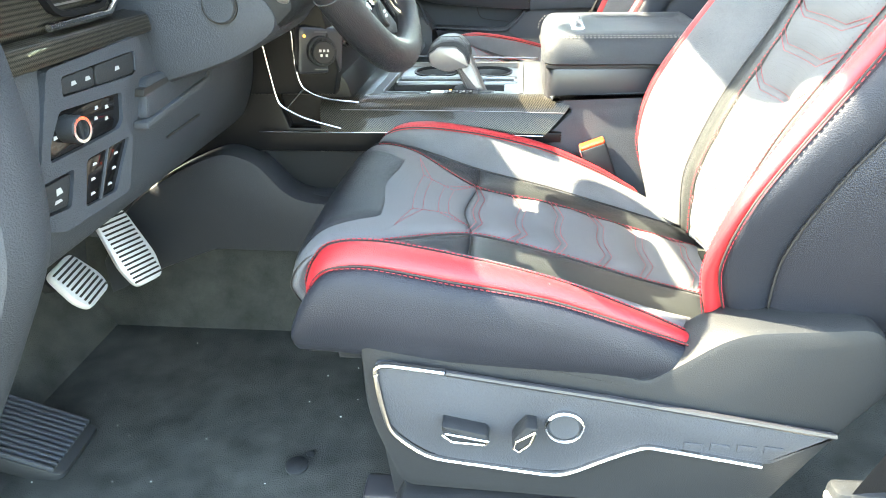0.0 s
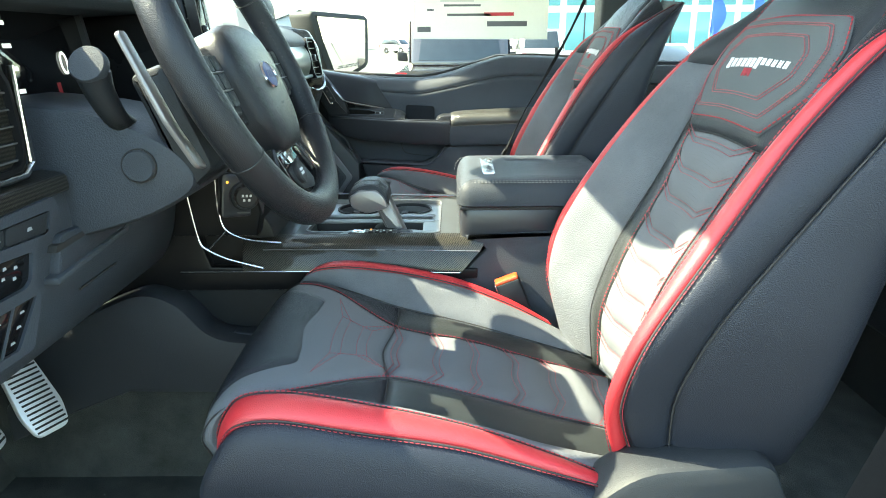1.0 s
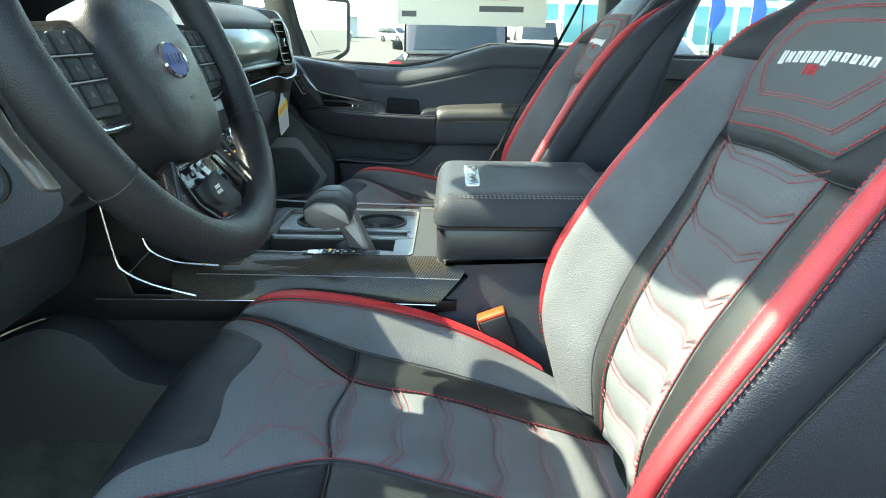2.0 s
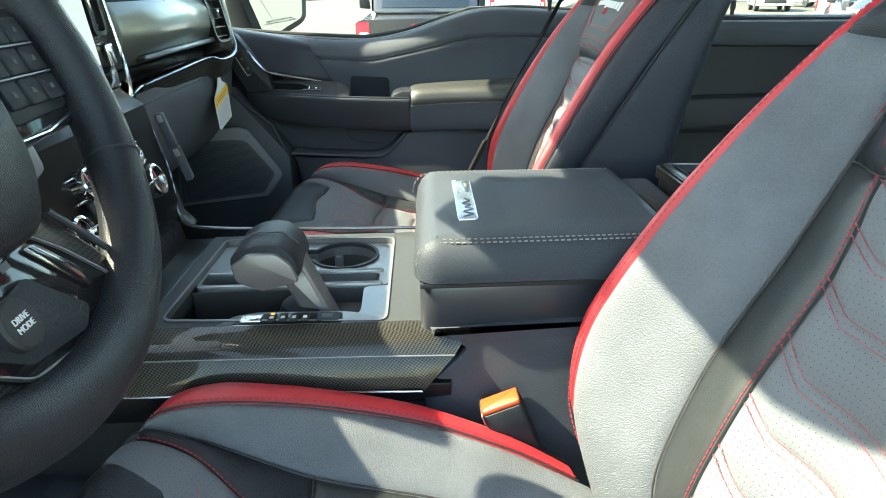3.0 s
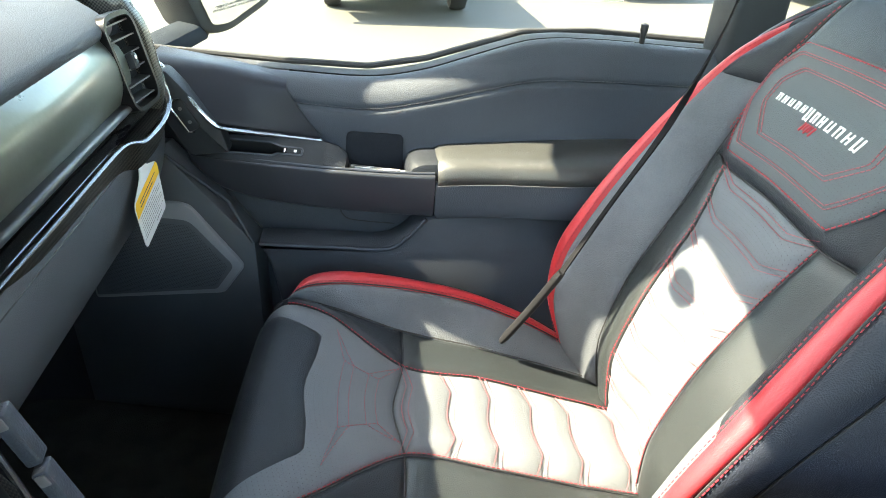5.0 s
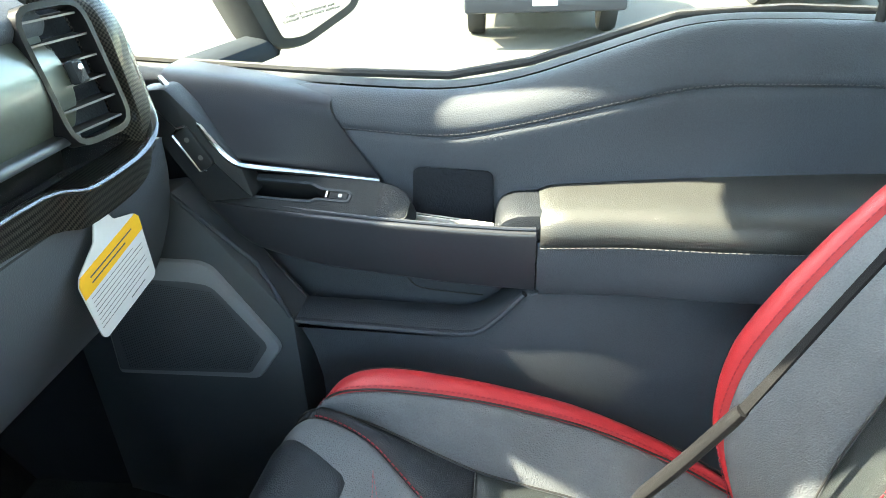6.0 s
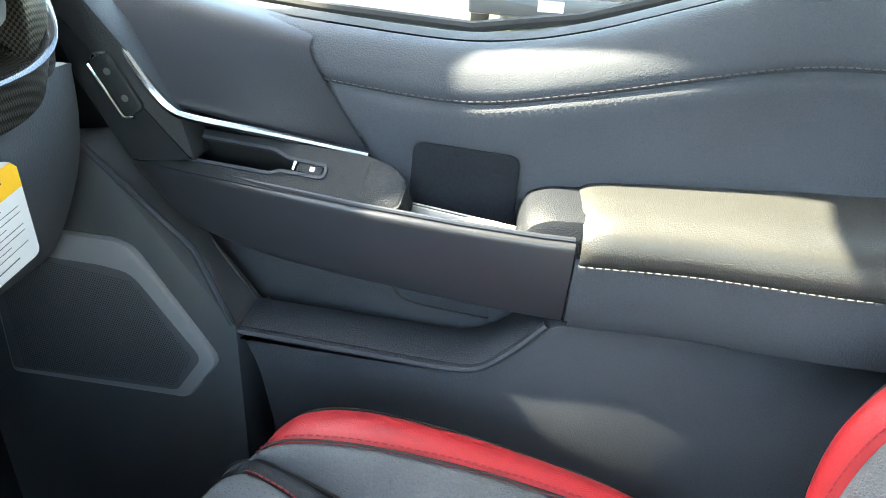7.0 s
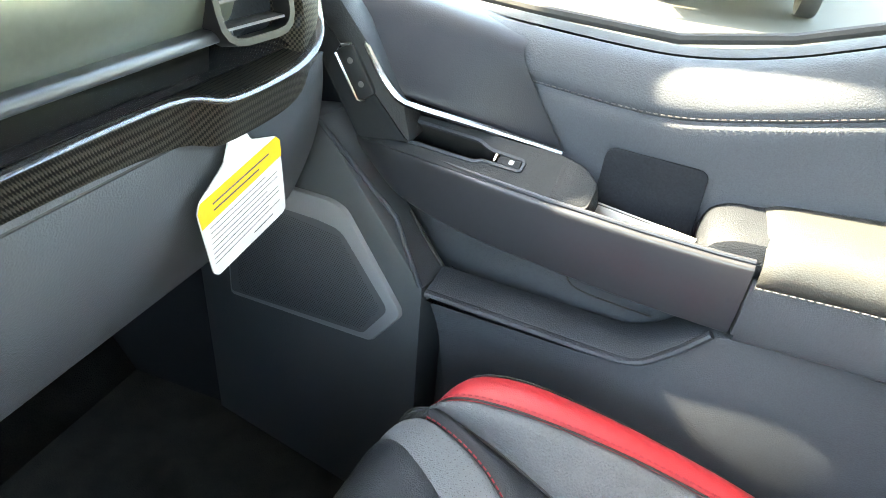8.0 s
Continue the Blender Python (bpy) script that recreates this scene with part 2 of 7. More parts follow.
def panel(name, surf, a0, a1, t0, t1, mat, parent, label="", n=14, m=60, puff=0.004, groove=0.0025, ends=(0, 0), lift=0.0, wave=None):
    """One upholstery panel of a sheet: plump in the middle, drawn in along its seams. a0 and a1 may be functions of t."""
    ts = np.linspace(t0, t1, m)
    g, d1, d2 = np.zeros((n, m, 3)), np.zeros((n, m, 3)), np.zeros((n, m, 3))
    e = 0.04
    lines = surf.lines.swapaxes(0, 1)
    along, before, after = (cr(lines, q).swapaxes(0, 1) for q in (ts, ts - e, ts + e))
    s = np.linspace(0, 1, n)
    s = s + 0.12 * np.sin(2 * np.pi * s) * -0.5
    for j, t in enumerate(ts):
        lo = a0(t) if callable(a0) else a0
        hi = a1(t) if callable(a1) else a1
        if hi < lo:
            lo, hi = hi, lo
        aa = lo + (hi - lo) * s
        g[:, j] = cr(along[:, j], aa)
        d1[:, j] = cr(along[:, j], aa + e) - cr(along[:, j], aa - e)
        d2[:, j] = cr(after[:, j], aa) - cr(before[:, j], aa)
    nrm = np.cross(d1, d2) * surf.flip
    nrm /= np.linalg.norm(nrm, axis=2, keepdims=True) + 1e-12
    wid = np.linalg.norm(np.diff(g, axis=0), axis=2)
    cu = np.vstack([np.zeros(m), np.cumsum(wid, axis=0)])
    tot = cu[-1]
    ed = np.minimum(cu, tot - cu)
    lw = np.hstack([np.zeros((n, 1)), np.cumsum(np.linalg.norm(np.diff(g, axis=1), axis=2), axis=1)])
    if ends[0]:
        ed = np.minimum(ed, lw)
    if ends[1]:
        ed = np.minimum(ed, lw[:, -1:] - lw)
    off = lift + puff * np.minimum(1, ed / 0.022) ** 0.6 - groove * np.exp(-(ed / 0.005) ** 2)
    if wave is not None:
        off = off + wave((cu - tot / 2) / (tot / 2), ts[None, :]) * np.minimum(1, ed / 0.01)
    g = g + nrm * off[..., None]
    me = bpy.data.meshes.new(name)
    me.from_pydata([tuple(v) for v in g.reshape(-1, 3)], [], grid_faces(n, m, surf.flip > 0))
    uv = me.uv_layers.new(name="UVMap")
    mu = np.stack([cu - tot / 2, lw], axis=2).reshape(-1, 2)
    vi = np.zeros(len(me.loops), int)
    me.loops.foreach_get("vertex_index", vi)
    uv.data.foreach_set("uv", mu[vi].ravel())
    me.shade_smooth()
    me.materials.append(mat)
    ob = new(name, me)
    ob.parent = parent
    if label:
        tagged(ob, label)
    return ob


def stitches(name, pts, nor, mat, parent, length=0.0036, gap=0.0022, width=0.001, lift=0.0005, label=""):
    """A row of thread stitches along a path on a surface."""
    pts, nor = np.asarray(pts), np.asarray(nor)
    seg = np.linalg.norm(np.diff(pts, axis=0), axis=1)
    cum = np.concatenate([[0], np.cumsum(seg)])
    vs, fs = [], []
    d = 0.0
    while d + length < cum[-1]:
        c = []
        for q in (d, d + length):
            p = np.array([np.interp(q, cum, pts[:, k]) for k in range(3)])
            n = np.array([np.interp(q, cum, nor[:, k]) for k in range(3)])
            c.append((p, n / (np.linalg.norm(n) + 1e-12)))
        t = c[1][0] - c[0][0]
        t /= np.linalg.norm(t) + 1e-12
        b = len(vs)
        for p, n in c:
            w = np.cross(t, n) * width / 2
            for k, h in ((-1, -0.0006), (1, -0.0006), (1, lift), (-1, lift)):
                vs.append(p + w * k * (0.6 if h > 0 else 1) + n * h)
        fs += [(b, b + 1, b + 5, b + 4), (b + 1, b + 2, b + 6, b + 5), (b + 2, b + 3, b + 7, b + 6), (b + 3, b, b + 4, b + 7), (b, b + 3, b + 2, b + 1), (b + 4, b + 5, b + 6, b + 7)]
        d += length + gap
    return part(name, (vs, fs), mat, parent, label, smooth=False)


def rounded(poly, r, k=4):
    """A polygon with its corners rounded by r (a number or a list)."""
    out = []
    n = len(poly)
    for i in range(n):
        p = Vector(poly[i])
        a, b = Vector(poly[i - 1]) - p, Vector(poly[(i + 1) % n]) - p
        rad = r[i] if isinstance(r, (list, tuple)) else r
        if rad <= 0:
            out.append(tuple(p))
            continue
        cut = min(rad, a.length * 0.45, b.length * 0.45)
        p0, p1 = p + a.normalized() * cut, p + b.normalized() * cut
        for j in range(k + 1):
            w = j / k
            out.append(tuple(p0 * (1 - w) ** 2 + p * 2 * w * (1 - w) + p1 * w * w))
    return out


def inset(poly, d):
    """The polygon moved inwards by d along its corner normals."""
    pts = [Vector(p) for p in poly]
    n = len(pts)
    area = sum(pts[i].x * pts[(i + 1) % n].y - pts[(i + 1) % n].x * pts[i].y for i in range(n))
    sg = 1 if area > 0 else -1
    out = []
    for i in range(n):
        e1, e2 = pts[i] - pts[i - 1], pts[(i + 1) % n] - pts[i]
        n1, n2 = Vector((-e1.y, e1.x)), Vector((-e2.y, e2.x))
        v = (n1.normalized() if n1.length > 1e-9 else n2.normalized()) + (n2.normalized() if n2.length > 1e-9 else n1.normalized())
        v = v.normalized() if v.length > 1e-9 else v
        out.append(pts[i] + v * d * sg)
    return [tuple(p) for p in out]


AX = {"x": lambda u, v, w: (w, u, v), "y": lambda u, v, w: (u, w, v), "z": lambda u, v, w: (u, v, w)}


def prism(poly, lo, hi, axis="y", b=0.004, r=0.0, k=4, m=None):
    """A solid with the outline poly, along the axis from lo to hi, its rims softened by b. Outline: (y,z) for x, (x,z) for y, (x,y) for z."""
    p = rounded(poly, r, k) if r else [tuple(q) for q in poly]
    f = AX[axis]
    rings = [(lo, b), (lo + b * 0.3, b * 0.3), (lo + b, 0), (hi - b, 0), (hi - b * 0.3, b * 0.3), (hi, b)] if b else [(lo, 0), (hi, 0)]
    vs, fs = [], []
    n = len(p)
    for w, d in rings:
        vs += [f(*q, w) for q in (inset(p, d) if d else p)]
    for i in range(len(rings) - 1):
        for j in range(n):
            fs.append((i * n + j, i * n + (j + 1) % n, (i + 1) * n + (j + 1) % n, (i + 1) * n + j))
    fs += [tuple(range(n))[::-1], tuple(range((len(rings) - 1) * n, len(rings) * n))]
    bm = bmesh.new()
    bv = [bm.verts.new(m @ Vector(v) if m else v) for v in vs]
    for q in fs:
        bm.faces.new([bv[i] for i in q])
    bmesh.ops.recalc_face_normals(bm, faces=bm.faces)
    return bm


def box(x0, x1, y0, y1, z0, z1, b=0.004, m=None):
    return prism([(x0, y0), (x1, y0), (x1, y1), (x0, y1)], z0, z1, "z", b, m=m, r=b * 1.5, k=3)


def tube(pts, r, n=10, closed=False, flat=1.0, up=None):
    """A round bar along points; flat squeezes its height."""
    pts = [Vector(p) for p in pts]
    k = len(pts)
    vs, fs = [], []
    ref = Vector(up) if up else Vector((0.02, 0.03, 1))
    for i in range(k):
        a = pts[i - 1] if (i or closed) else pts[i]
        c = pts[(i + 1) % k] if (i < k - 1 or closed) else pts[i]
        t = (c - a).normalized()
        s = t.cross(ref)
        s = s.normalized() if s.length > 1e-6 else Vector((1, 0, 0))
        u = s.cross(t)
        ri = r[i] if isinstance(r, (list, tuple)) else r
        for j in range(n):
            w = 2 * math.pi * j / n
            vs.append(pts[i] + (s * math.cos(w) + u * math.sin(w) * flat) * ri)
    for i in range(k if closed else k - 1):
        for j in range(n):
            fs.append((i * n + j, i * n + (j + 1) % n, ((i + 1) % k) * n + (j + 1) % n, ((i + 1) % k) * n + j))
    if not closed:
        fs += [tuple(range(n))[::-1], tuple(range((k - 1) * n, k * n))]
    return vs, fs


def lathe(profile, n=28, m=None, caps=True):
    """Turned solid from (radius, height) pairs round z, placed by m."""
    vs, fs = [], []
    for r, h in profile:
        for j in range(n):
            w = 2 * math.pi * j / n
            v = Vector((r * math.cos(w), r * math.sin(w), h))
            vs.append(m @ v if m else v)
    for i in range(len(profile) - 1):
        for j in range(n):
            fs.append((i * n + j, i * n + (j + 1) % n, (i + 1) * n + (j + 1) % n, (i + 1) * n + j))
    if caps and profile[0][0] > 1e-6:
        fs.append(tuple(range(n))[::-1])
    if caps and profile[-1][0] > 1e-6:
        fs.append(tuple(range((len(profile) - 1) * n, len(profile) * n)))
    return vs, fs


def inside(poly, p):
    """Whether p lies in the polygon."""
    hit, n = False, len(poly)
    for i in range(n):
        (x0, y0), (x1, y1) = poly[i - 1], poly[i]
        if (y0 > p.y) != (y1 > p.y) and p.x < (x1 - x0) * (p.y - y0) / (y1 - y0) + x0:
            hit = not hit
    return hit


def plate(outer, holes, z0, z1, m=None):
    """A flat plate (x, y) with holes through it, from z0 to z1."""
    bm = bmesh.new()
    loops = []
    for p in [outer] + list(holes):
        v = [bm.verts.new((x, y, z1)) for x, y in p]
        loops.append([bm.edges.new((v[i], v[(i + 1) % len(v)])) for i in range(len(v))])
    bmesh.ops.triangle_fill(bm, use_beauty=True, edges=bm.edges[:])
    for h in holes:
        gone = [f for f in bm.faces if inside(h, f.calc_center_median())]
        bmesh.ops.delete(bm, geom=gone, context="FACES_ONLY")
    bmesh.ops.recalc_face_normals(bm, faces=bm.faces)
    if bm.faces and bm.faces[:][0].normal.z < 0:
        bmesh.ops.reverse_faces(bm, faces=bm.faces)
    ex = bmesh.ops.extrude_face_region(bm, geom=bm.faces[:])
    bmesh.ops.translate(bm, verts=[v for v in ex["geom"] if isinstance(v, bmesh.types.BMVert)], vec=(0, 0, z0 - z1))
    bmesh.ops.recalc_face_normals(bm, faces=bm.faces)
    if m:
        bmesh.ops.transform(bm, matrix=m, verts=bm.verts)
    return bm


def circle(cx, cy, r, n=32):
    return [(cx + r * math.cos(2 * math.pi * i / n), cy + r * math.sin(2 * math.pi * i / n)) for i in range(n)]


def spline(pts, n):
    return [tuple(p) for p in cr(np.array(pts, float), np.linspace(0, len(pts) - 1, n))]



def frame3(o, ex, ey):
    """A pose with its x axis along ex and y axis near ey."""
    x = Vector(ex).normalized()
    z = x.cross(Vector(ey)).normalized()
    y = z.cross(x)
    m = Matrix((x, y, z)).transposed().to_4x4()
    m.translation = o
    return m


def text(name, body, size, m, mat, parent, label=""):
    cu = bpy.data.curves.new(name, "FONT")
    cu.body, cu.size, cu.extrude, cu.align_x, cu.align_y = body, size, 0.0004, "CENTER", "CENTER"
    tmp = bpy.data.objects.new(name, cu)
    me = bpy.data.meshes.new_from_object(tmp)
    bpy.data.objects.remove(tmp)
    me.transform(m)
    me.materials.clear()
    me.materials.append(mat)
    ob = new(name, me)
    ob.parent = parent
    if label:
        tagged(ob, label)
    return ob


def strip(pts, w, n=2):
    """A flat ribbon on (point, side) pairs, w wide."""
    vs, fs = [], []
    for p, sd in pts:
        p, sd = Vector(p), Vector(sd).normalized()
        vs += [p - sd * w / 2, p + sd * w / 2]
    for i in range(len(pts) - 1):
        fs.append((2 * i, 2 * i + 1, 2 * i + 3, 2 * i + 2))
    return vs, fs

# ---- front seats ----


def mirrored(rows):
    """Half lines, centre first, as (u, x, z) lists of stations, to a full sheet."""
    right = [np.array([(x, u, z) for u, x, z in zip(*r)]) for r in rows]
    left = [a * np.array([1, -1, 1]) for a in right[:0:-1]]
    return np.array(left + right)


# cushion, from the backrest forwards and down over the front edge: (half width, x, z) along eight stations
CU_MID = ([0.0] * 8, [0.323, 0.221, 0.118, 0.015, -0.078, -0.137, -0.164, -0.14], [0.274, 0.293, 0.315, 0.341, 0.371, 0.373, 0.334, 0.268])
CU_INSERT = ([0.072, 0.076, 0.077, 0.075, 0.15, 0.178, 0.185, 0.167], [0.336, 0.232, 0.131, 0.028, -0.07, -0.132, -0.162, -0.141], [0.261, 0.29, 0.321, 0.344, 0.37, 0.37, 0.331, 0.266])
CU_STRIP = ([0.131, 0.142, 0.149, 0.151, 0.175, 0.188, 0.189, 0.17], [0.336, 0.232, 0.13, 0.027, -0.072, -0.134, -0.162, -0.139], [0.261, 0.289, 0.317, 0.343, 0.367, 0.37, 0.333, 0.27])
CU_CREST = ([0.192, 0.2, 0.203, 0.201, 0.195, 0.191, 0.186, 0.171], [0.275, 0.211, 0.125, 0.027, -0.063, -0.118, -0.145, -0.121], [0.29, 0.323, 0.358, 0.382, 0.394, 0.385, 0.335, 0.274])
CU_BAND = ([0.217, 0.229, 0.235, 0.239, 0.236, 0.231, 0.218, 0.195], [0.267, 0.202, 0.114, 0.015, -0.067, -0.113, -0.135, -0.111], [0.292, 0.322, 0.354, 0.374, 0.386, 0.374, 0.325, 0.265])
CU_FLANK = ([0.228, 0.240, 0.246, 0.250, 0.248, 0.243, 0.229, 0.203], [0.264, 0.195, 0.106, 0.007, -0.077, -0.126, -0.148, -0.119], [0.272, 0.285, 0.303, 0.320, 0.332, 0.325, 0.295, 0.261])
CU_FOOT = ([0.205, 0.218, 0.224, 0.227, 0.226, 0.222, 0.212, 0.194], [0.268, 0.198, 0.109, 0.01, -0.075, -0.124, -0.147, -0.118], [0.236, 0.242, 0.25, 0.26, 0.27, 0.271, 0.266, 0.255])
CUSHION = mirrored([CU_MID, CU_INSERT, CU_STRIP, CU_CREST, CU_BAND, CU_FLANK, CU_FOOT])
# backrest, from its foot upwards
BA_MID = ([0.0] * 8, [0.318, 0.338, 0.361, 0.387, 0.415, 0.461, 0.504, 0.549], [0.288, 0.361, 0.46, 0.558, 0.641, 0.73, 0.794, 0.833])
BA_INSERT = ([0.065, 0.073, 0.076, 0.081, 0.099, 0.117, 0.099, 0.08], [0.308, 0.307, 0.337, 0.382, 0.416, 0.466, 0.51, 0.555], [0.285, 0.367, 0.464, 0.557, 0.636, 0.725, 0.79, 0.831])
BA_STRIP = ([0.115, 0.127, 0.136, 0.14, 0.144, 0.141, 0.129, 0.117], [0.309, 0.305, 0.337, 0.387, 0.427, 0.472, 0.511, 0.551], [0.272, 0.353, 0.454, 0.551, 0.635, 0.725, 0.788, 0.827])
BA_CREST = ([0.173, 0.193, 0.204, 0.202, 0.194, 0.186, 0.175, 0.156], [0.273, 0.251, 0.267, 0.318, 0.377, 0.441, 0.506, 0.556], [0.279, 0.37, 0.451, 0.552, 0.647, 0.727, 0.77, 0.795])
BA_BAND = ([0.176, 0.214, 0.232, 0.229, 0.214, 0.202, 0.19, 0.172], [0.29, 0.258, 0.269, 0.325, 0.389, 0.461, 0.53, 0.578], [0.296, 0.381, 0.459, 0.56, 0.656, 0.737, 0.78, 0.802])
BA_SEAM = ([0.192, 0.217, 0.234, 0.241, 0.243, 0.237, 0.218, 0.188], [0.322, 0.311, 0.337, 0.392, 0.451, 0.507, 0.552, 0.584], [0.302, 0.396, 0.485, 0.579, 0.668, 0.741, 0.784, 0.803])
BA_REAR = ([0.188, 0.22, 0.233, 0.233, 0.231, 0.22, 0.198, 0.164], [0.456, 0.461, 0.47, 0.489, 0.519, 0.549, 0.573, 0.592], [0.312, 0.396, 0.479, 0.574, 0.668, 0.737, 0.782, 0.807])
BA_SPINE = ([0.0] * 8, [0.507, 0.501, 0.51, 0.529, 0.552, 0.576, 0.589, 0.597], [0.298, 0.388, 0.474, 0.569, 0.665, 0.736, 0.788, 0.819])
BACK = mirrored([BA_MID, BA_INSERT, BA_STRIP, BA_CREST, BA_BAND, BA_SEAM, BA_REAR, BA_SPINE])


def reclined(p, angle, dx):
    """Points (..., 3) of a backrest turned about its hinge and slid back."""
    p = np.array(p, float)
    c, n = math.cos(radians(angle)), math.sin(radians(angle))
    x, z = p[..., 0] - 0.41, p[..., 2] - 0.30
    p[..., 0], p[..., 2] = 0.41 + dx + x * c + z * n, 0.30 - x * n + z * c
    return p


def seam(name, sf, a_of_t, t0, t1, mat, parent, n=70, off=0.0026, **kw):
    ts = np.linspace(t0, t1, n)
    aa = [a_of_t(t) if callable(a_of_t) else a_of_t for t in ts]
    p, nn = sf.pts(aa, ts)
    return stitches(name, p + nn * off, nn, mat, parent, **kw)


def joint(sf, aa, tt, parent, off=0.0008):
    """The dark pinched line where two panels are sewn together."""
    p, nn = sf.pts(list(aa), list(tt))
    part("panel_joint", tube([Vector(q) for q in p + nn * off], 0.001, 6), RUBBER, parent)


def front_seat(label, at, side, yaw):
    """side: +1 where the outer flank faces +y, -1 where it faces -y."""
    seat = thing("front_seat", label, "seat", at, group="front seats")
    seat.rotation_euler = (0, 0, radians(yaw))
    lean = (0.93, 0.016) if side < 0 else (-2.43, 0.0)  # the driver's back is set further back
    cu, ba = CUSHION.copy(), reclined(BACK, *lean)
    cs, bs = Surf(cu, 1), Surf(ba, -1)
    c = 6  # index of the centre line of the cushion
    cushion = part("cushion", prism([(-0.12, 0.235), (0.27, 0.235), (0.27, 0.27), (-0.05, 0.325), (-0.13, 0.315)], -0.19, 0.19, "y", 0.01), LEATHER, seat, "black leather and grey suede cushion with red edging")
    ts = 3.0  # station of the cross seam
    panel("cushion_insert", cs, c - 1, c + 1, 0.0, ts, SUEDE_PERF, cushion, "grey perforated suede centre", n=36, m=130, puff=0.006, ends=(0, 1), wave=quilt(0.25, 2.85, 6, 0.55))
    panel("cushion_nose", cs, c - 1, c + 1, ts, 7, SUEDE_PERF, cushion, "grey suede front section", n=40, m=70, puff=0.006, ends=(1, 0))
    for sg in (-1, 1):
        a = lambda v: c + sg * v
        panel("leather_strip", cs, a(1), a(2), 0, ts, LEATHER_PERF, cushion, "black perforated leather strip", n=10, ends=(0, 1), puff=0.005)
        panel("leather_strip", cs, a(1), a(2), ts, 5.0, LEATHER, cushion, "black leather wedge", n=10, m=40, ends=(1, 0), puff=0.004)
        panel("bolster", cs, a(2), a(3), 0, 7, SUEDE, cushion, "grey suede thigh bolster", n=16, m=90, puff=0.005)
        panel("red_band", cs, a(3), a(4), 0, 7, RED, cushion, "red leather edge band", n=12, m=90, puff=0.004, groove=0.003)
        panel("cushion_flank", cs, a(4), a(6), 0, 7, LEATHER_SIDE, cushion, "black leather flank", n=18, m=70, puff=0.006)
        seam("stitching", cs, a(0.985), 0, 5.0, RED_THREAD, cushion)
        seam("stitching", cs, a(3.10), 0, 7, RED_THREAD, cushion)
        seam("stitching", cs, a(4.06), 0, 7, RED_THREAD, cushion)
        joint(cs, [a(1)] * 60, np.linspace(0, 5, 60), cushion)
        joint(cs, [a(2)] * 70, np.linspace(0, 7, 70), cushion)
        joint(cs, [a(3)] * 70, np.linspace(0, 7, 70), cushion)
        joint(cs, [a(4)] * 70, np.linspace(0, 7, 70), cushion, off=0.0018)
    joint(cs, np.linspace(c - 2, c + 2, 50), [ts] * 50, cushion)
    # front leather pad
    def pad_edge(t, sg):
        r = min(1.0, (t - 4.02) / 0.22)
        return c + sg * (0.66 - 0.13 * (1 - math.sqrt(max(0, 1 - (1 - r) ** 2))) + 0.16 * max(0, t - 4.25) - 0.03 * max(0, t - 4.25) ** 2)
    panel("knee_pad", cs, lambda t: pad_edge(t, -1), lambda t: pad_edge(t, 1), 4.02, 7, LEATHER, cushion, "black leather pad at the front edge", n=30, m=60, puff=0.007, groove=0.004, ends=(1, 0), lift=0.002)
    red_lines(cs, c, cushion, [(0.25, 2.85, 6)], 0.55, 1)
    nose_lines(cs, c, cushion)
    # backrest
    front = [(x + 0.035, z) for x, z in list(zip(BA_MID[1], BA_MID[2]))[:7]]
    rear = [(x - 0.02, z) for x, z in list(zip(BA_SPINE[1], BA_SPINE[2]))[:7]]
    core = [tuple(p[[0, 2]]) for p in reclined([(x, 0, z) for x, z in front + rear[::-1]], *lean)]
    backrest = part("backrest", prism(core, -0.10, 0.10, "y", 0.01), LEATHER, seat, "black leather and grey suede backrest with red edging")
    b = 7
    te = 3.84
    panel("back_insert", bs, b - 1, b + 1, 0, te, SUEDE_PERF, backrest, "grey perforated suede centre", n=36, m=150, puff=0.006, ends=(0, 1), wave=quilt(0.5, 3.7, 8, 0.6))
    panel("shoulder_panel", bs, b - 2, b + 2, te, 7, LEATHER, backrest, "black leather shoulder panel", n=36, m=60, puff=0.006, ends=(1, 0))
    for sg in (-1, 1):
        a = lambda v: b + sg * v
        panel("leather_strip", bs, a(1), a(2), 0, te, LEATHER_PERF, backrest, "black perforated leather strip", n=10, puff=0.005, ends=(0, 1))
        inner = 3.25 if side < 0 and sg > 0 else 3.0  # the driver's inboard band is narrower
        edge = lambda t: a(inner)
        tb = 2.5 if sg * side < 0 and side > 0 else 4.75  # the inner corner of the passenger back is leather
        panel("bolster", bs, a(2), edge, 0, tb, SUEDE, backrest, "grey suede side bolster", n=18, m=80, puff=0.005, ends=(0, 1))
        panel("bolster_top", bs, a(2), edge, tb, 7, LEATHER, backrest, "black leather shoulder corner", n=18, m=40, puff=0.006, ends=(1, 0))
        seam("stitching", bs, a(2.08), 4.2, 6.2, RED_THREAD, backrest, n=40, off=0.002)
        panel("red_band", bs, edge, a(4), 0, 5.75, RED, backrest, "red leather edge band", n=12, m=90, puff=0.004, groove=0.003)
        panel("back_flank", bs, a(4), a(5), 0, 7, LEATHER_SIDE, backrest, "black leather flank", n=12, m=70, puff=0.004)
        panel("back_shell", bs, a(5), a(6), 0, 7, LEATHER_SIDE, backrest, "black leather rear flank", n=14, m=70, puff=0.004)
        panel("back_cover", bs, a(6), a(7), 0, 7, PLASTIC, backrest, "black rear cover", n=10, m=40, puff=0.002)
        seam("stitching", bs, a(1.02), 0, te, RED_THREAD, backrest)
        panel("band_end", bs, edge, a(4), 5.75, 7, LEATHER, backrest, n=10, m=20)
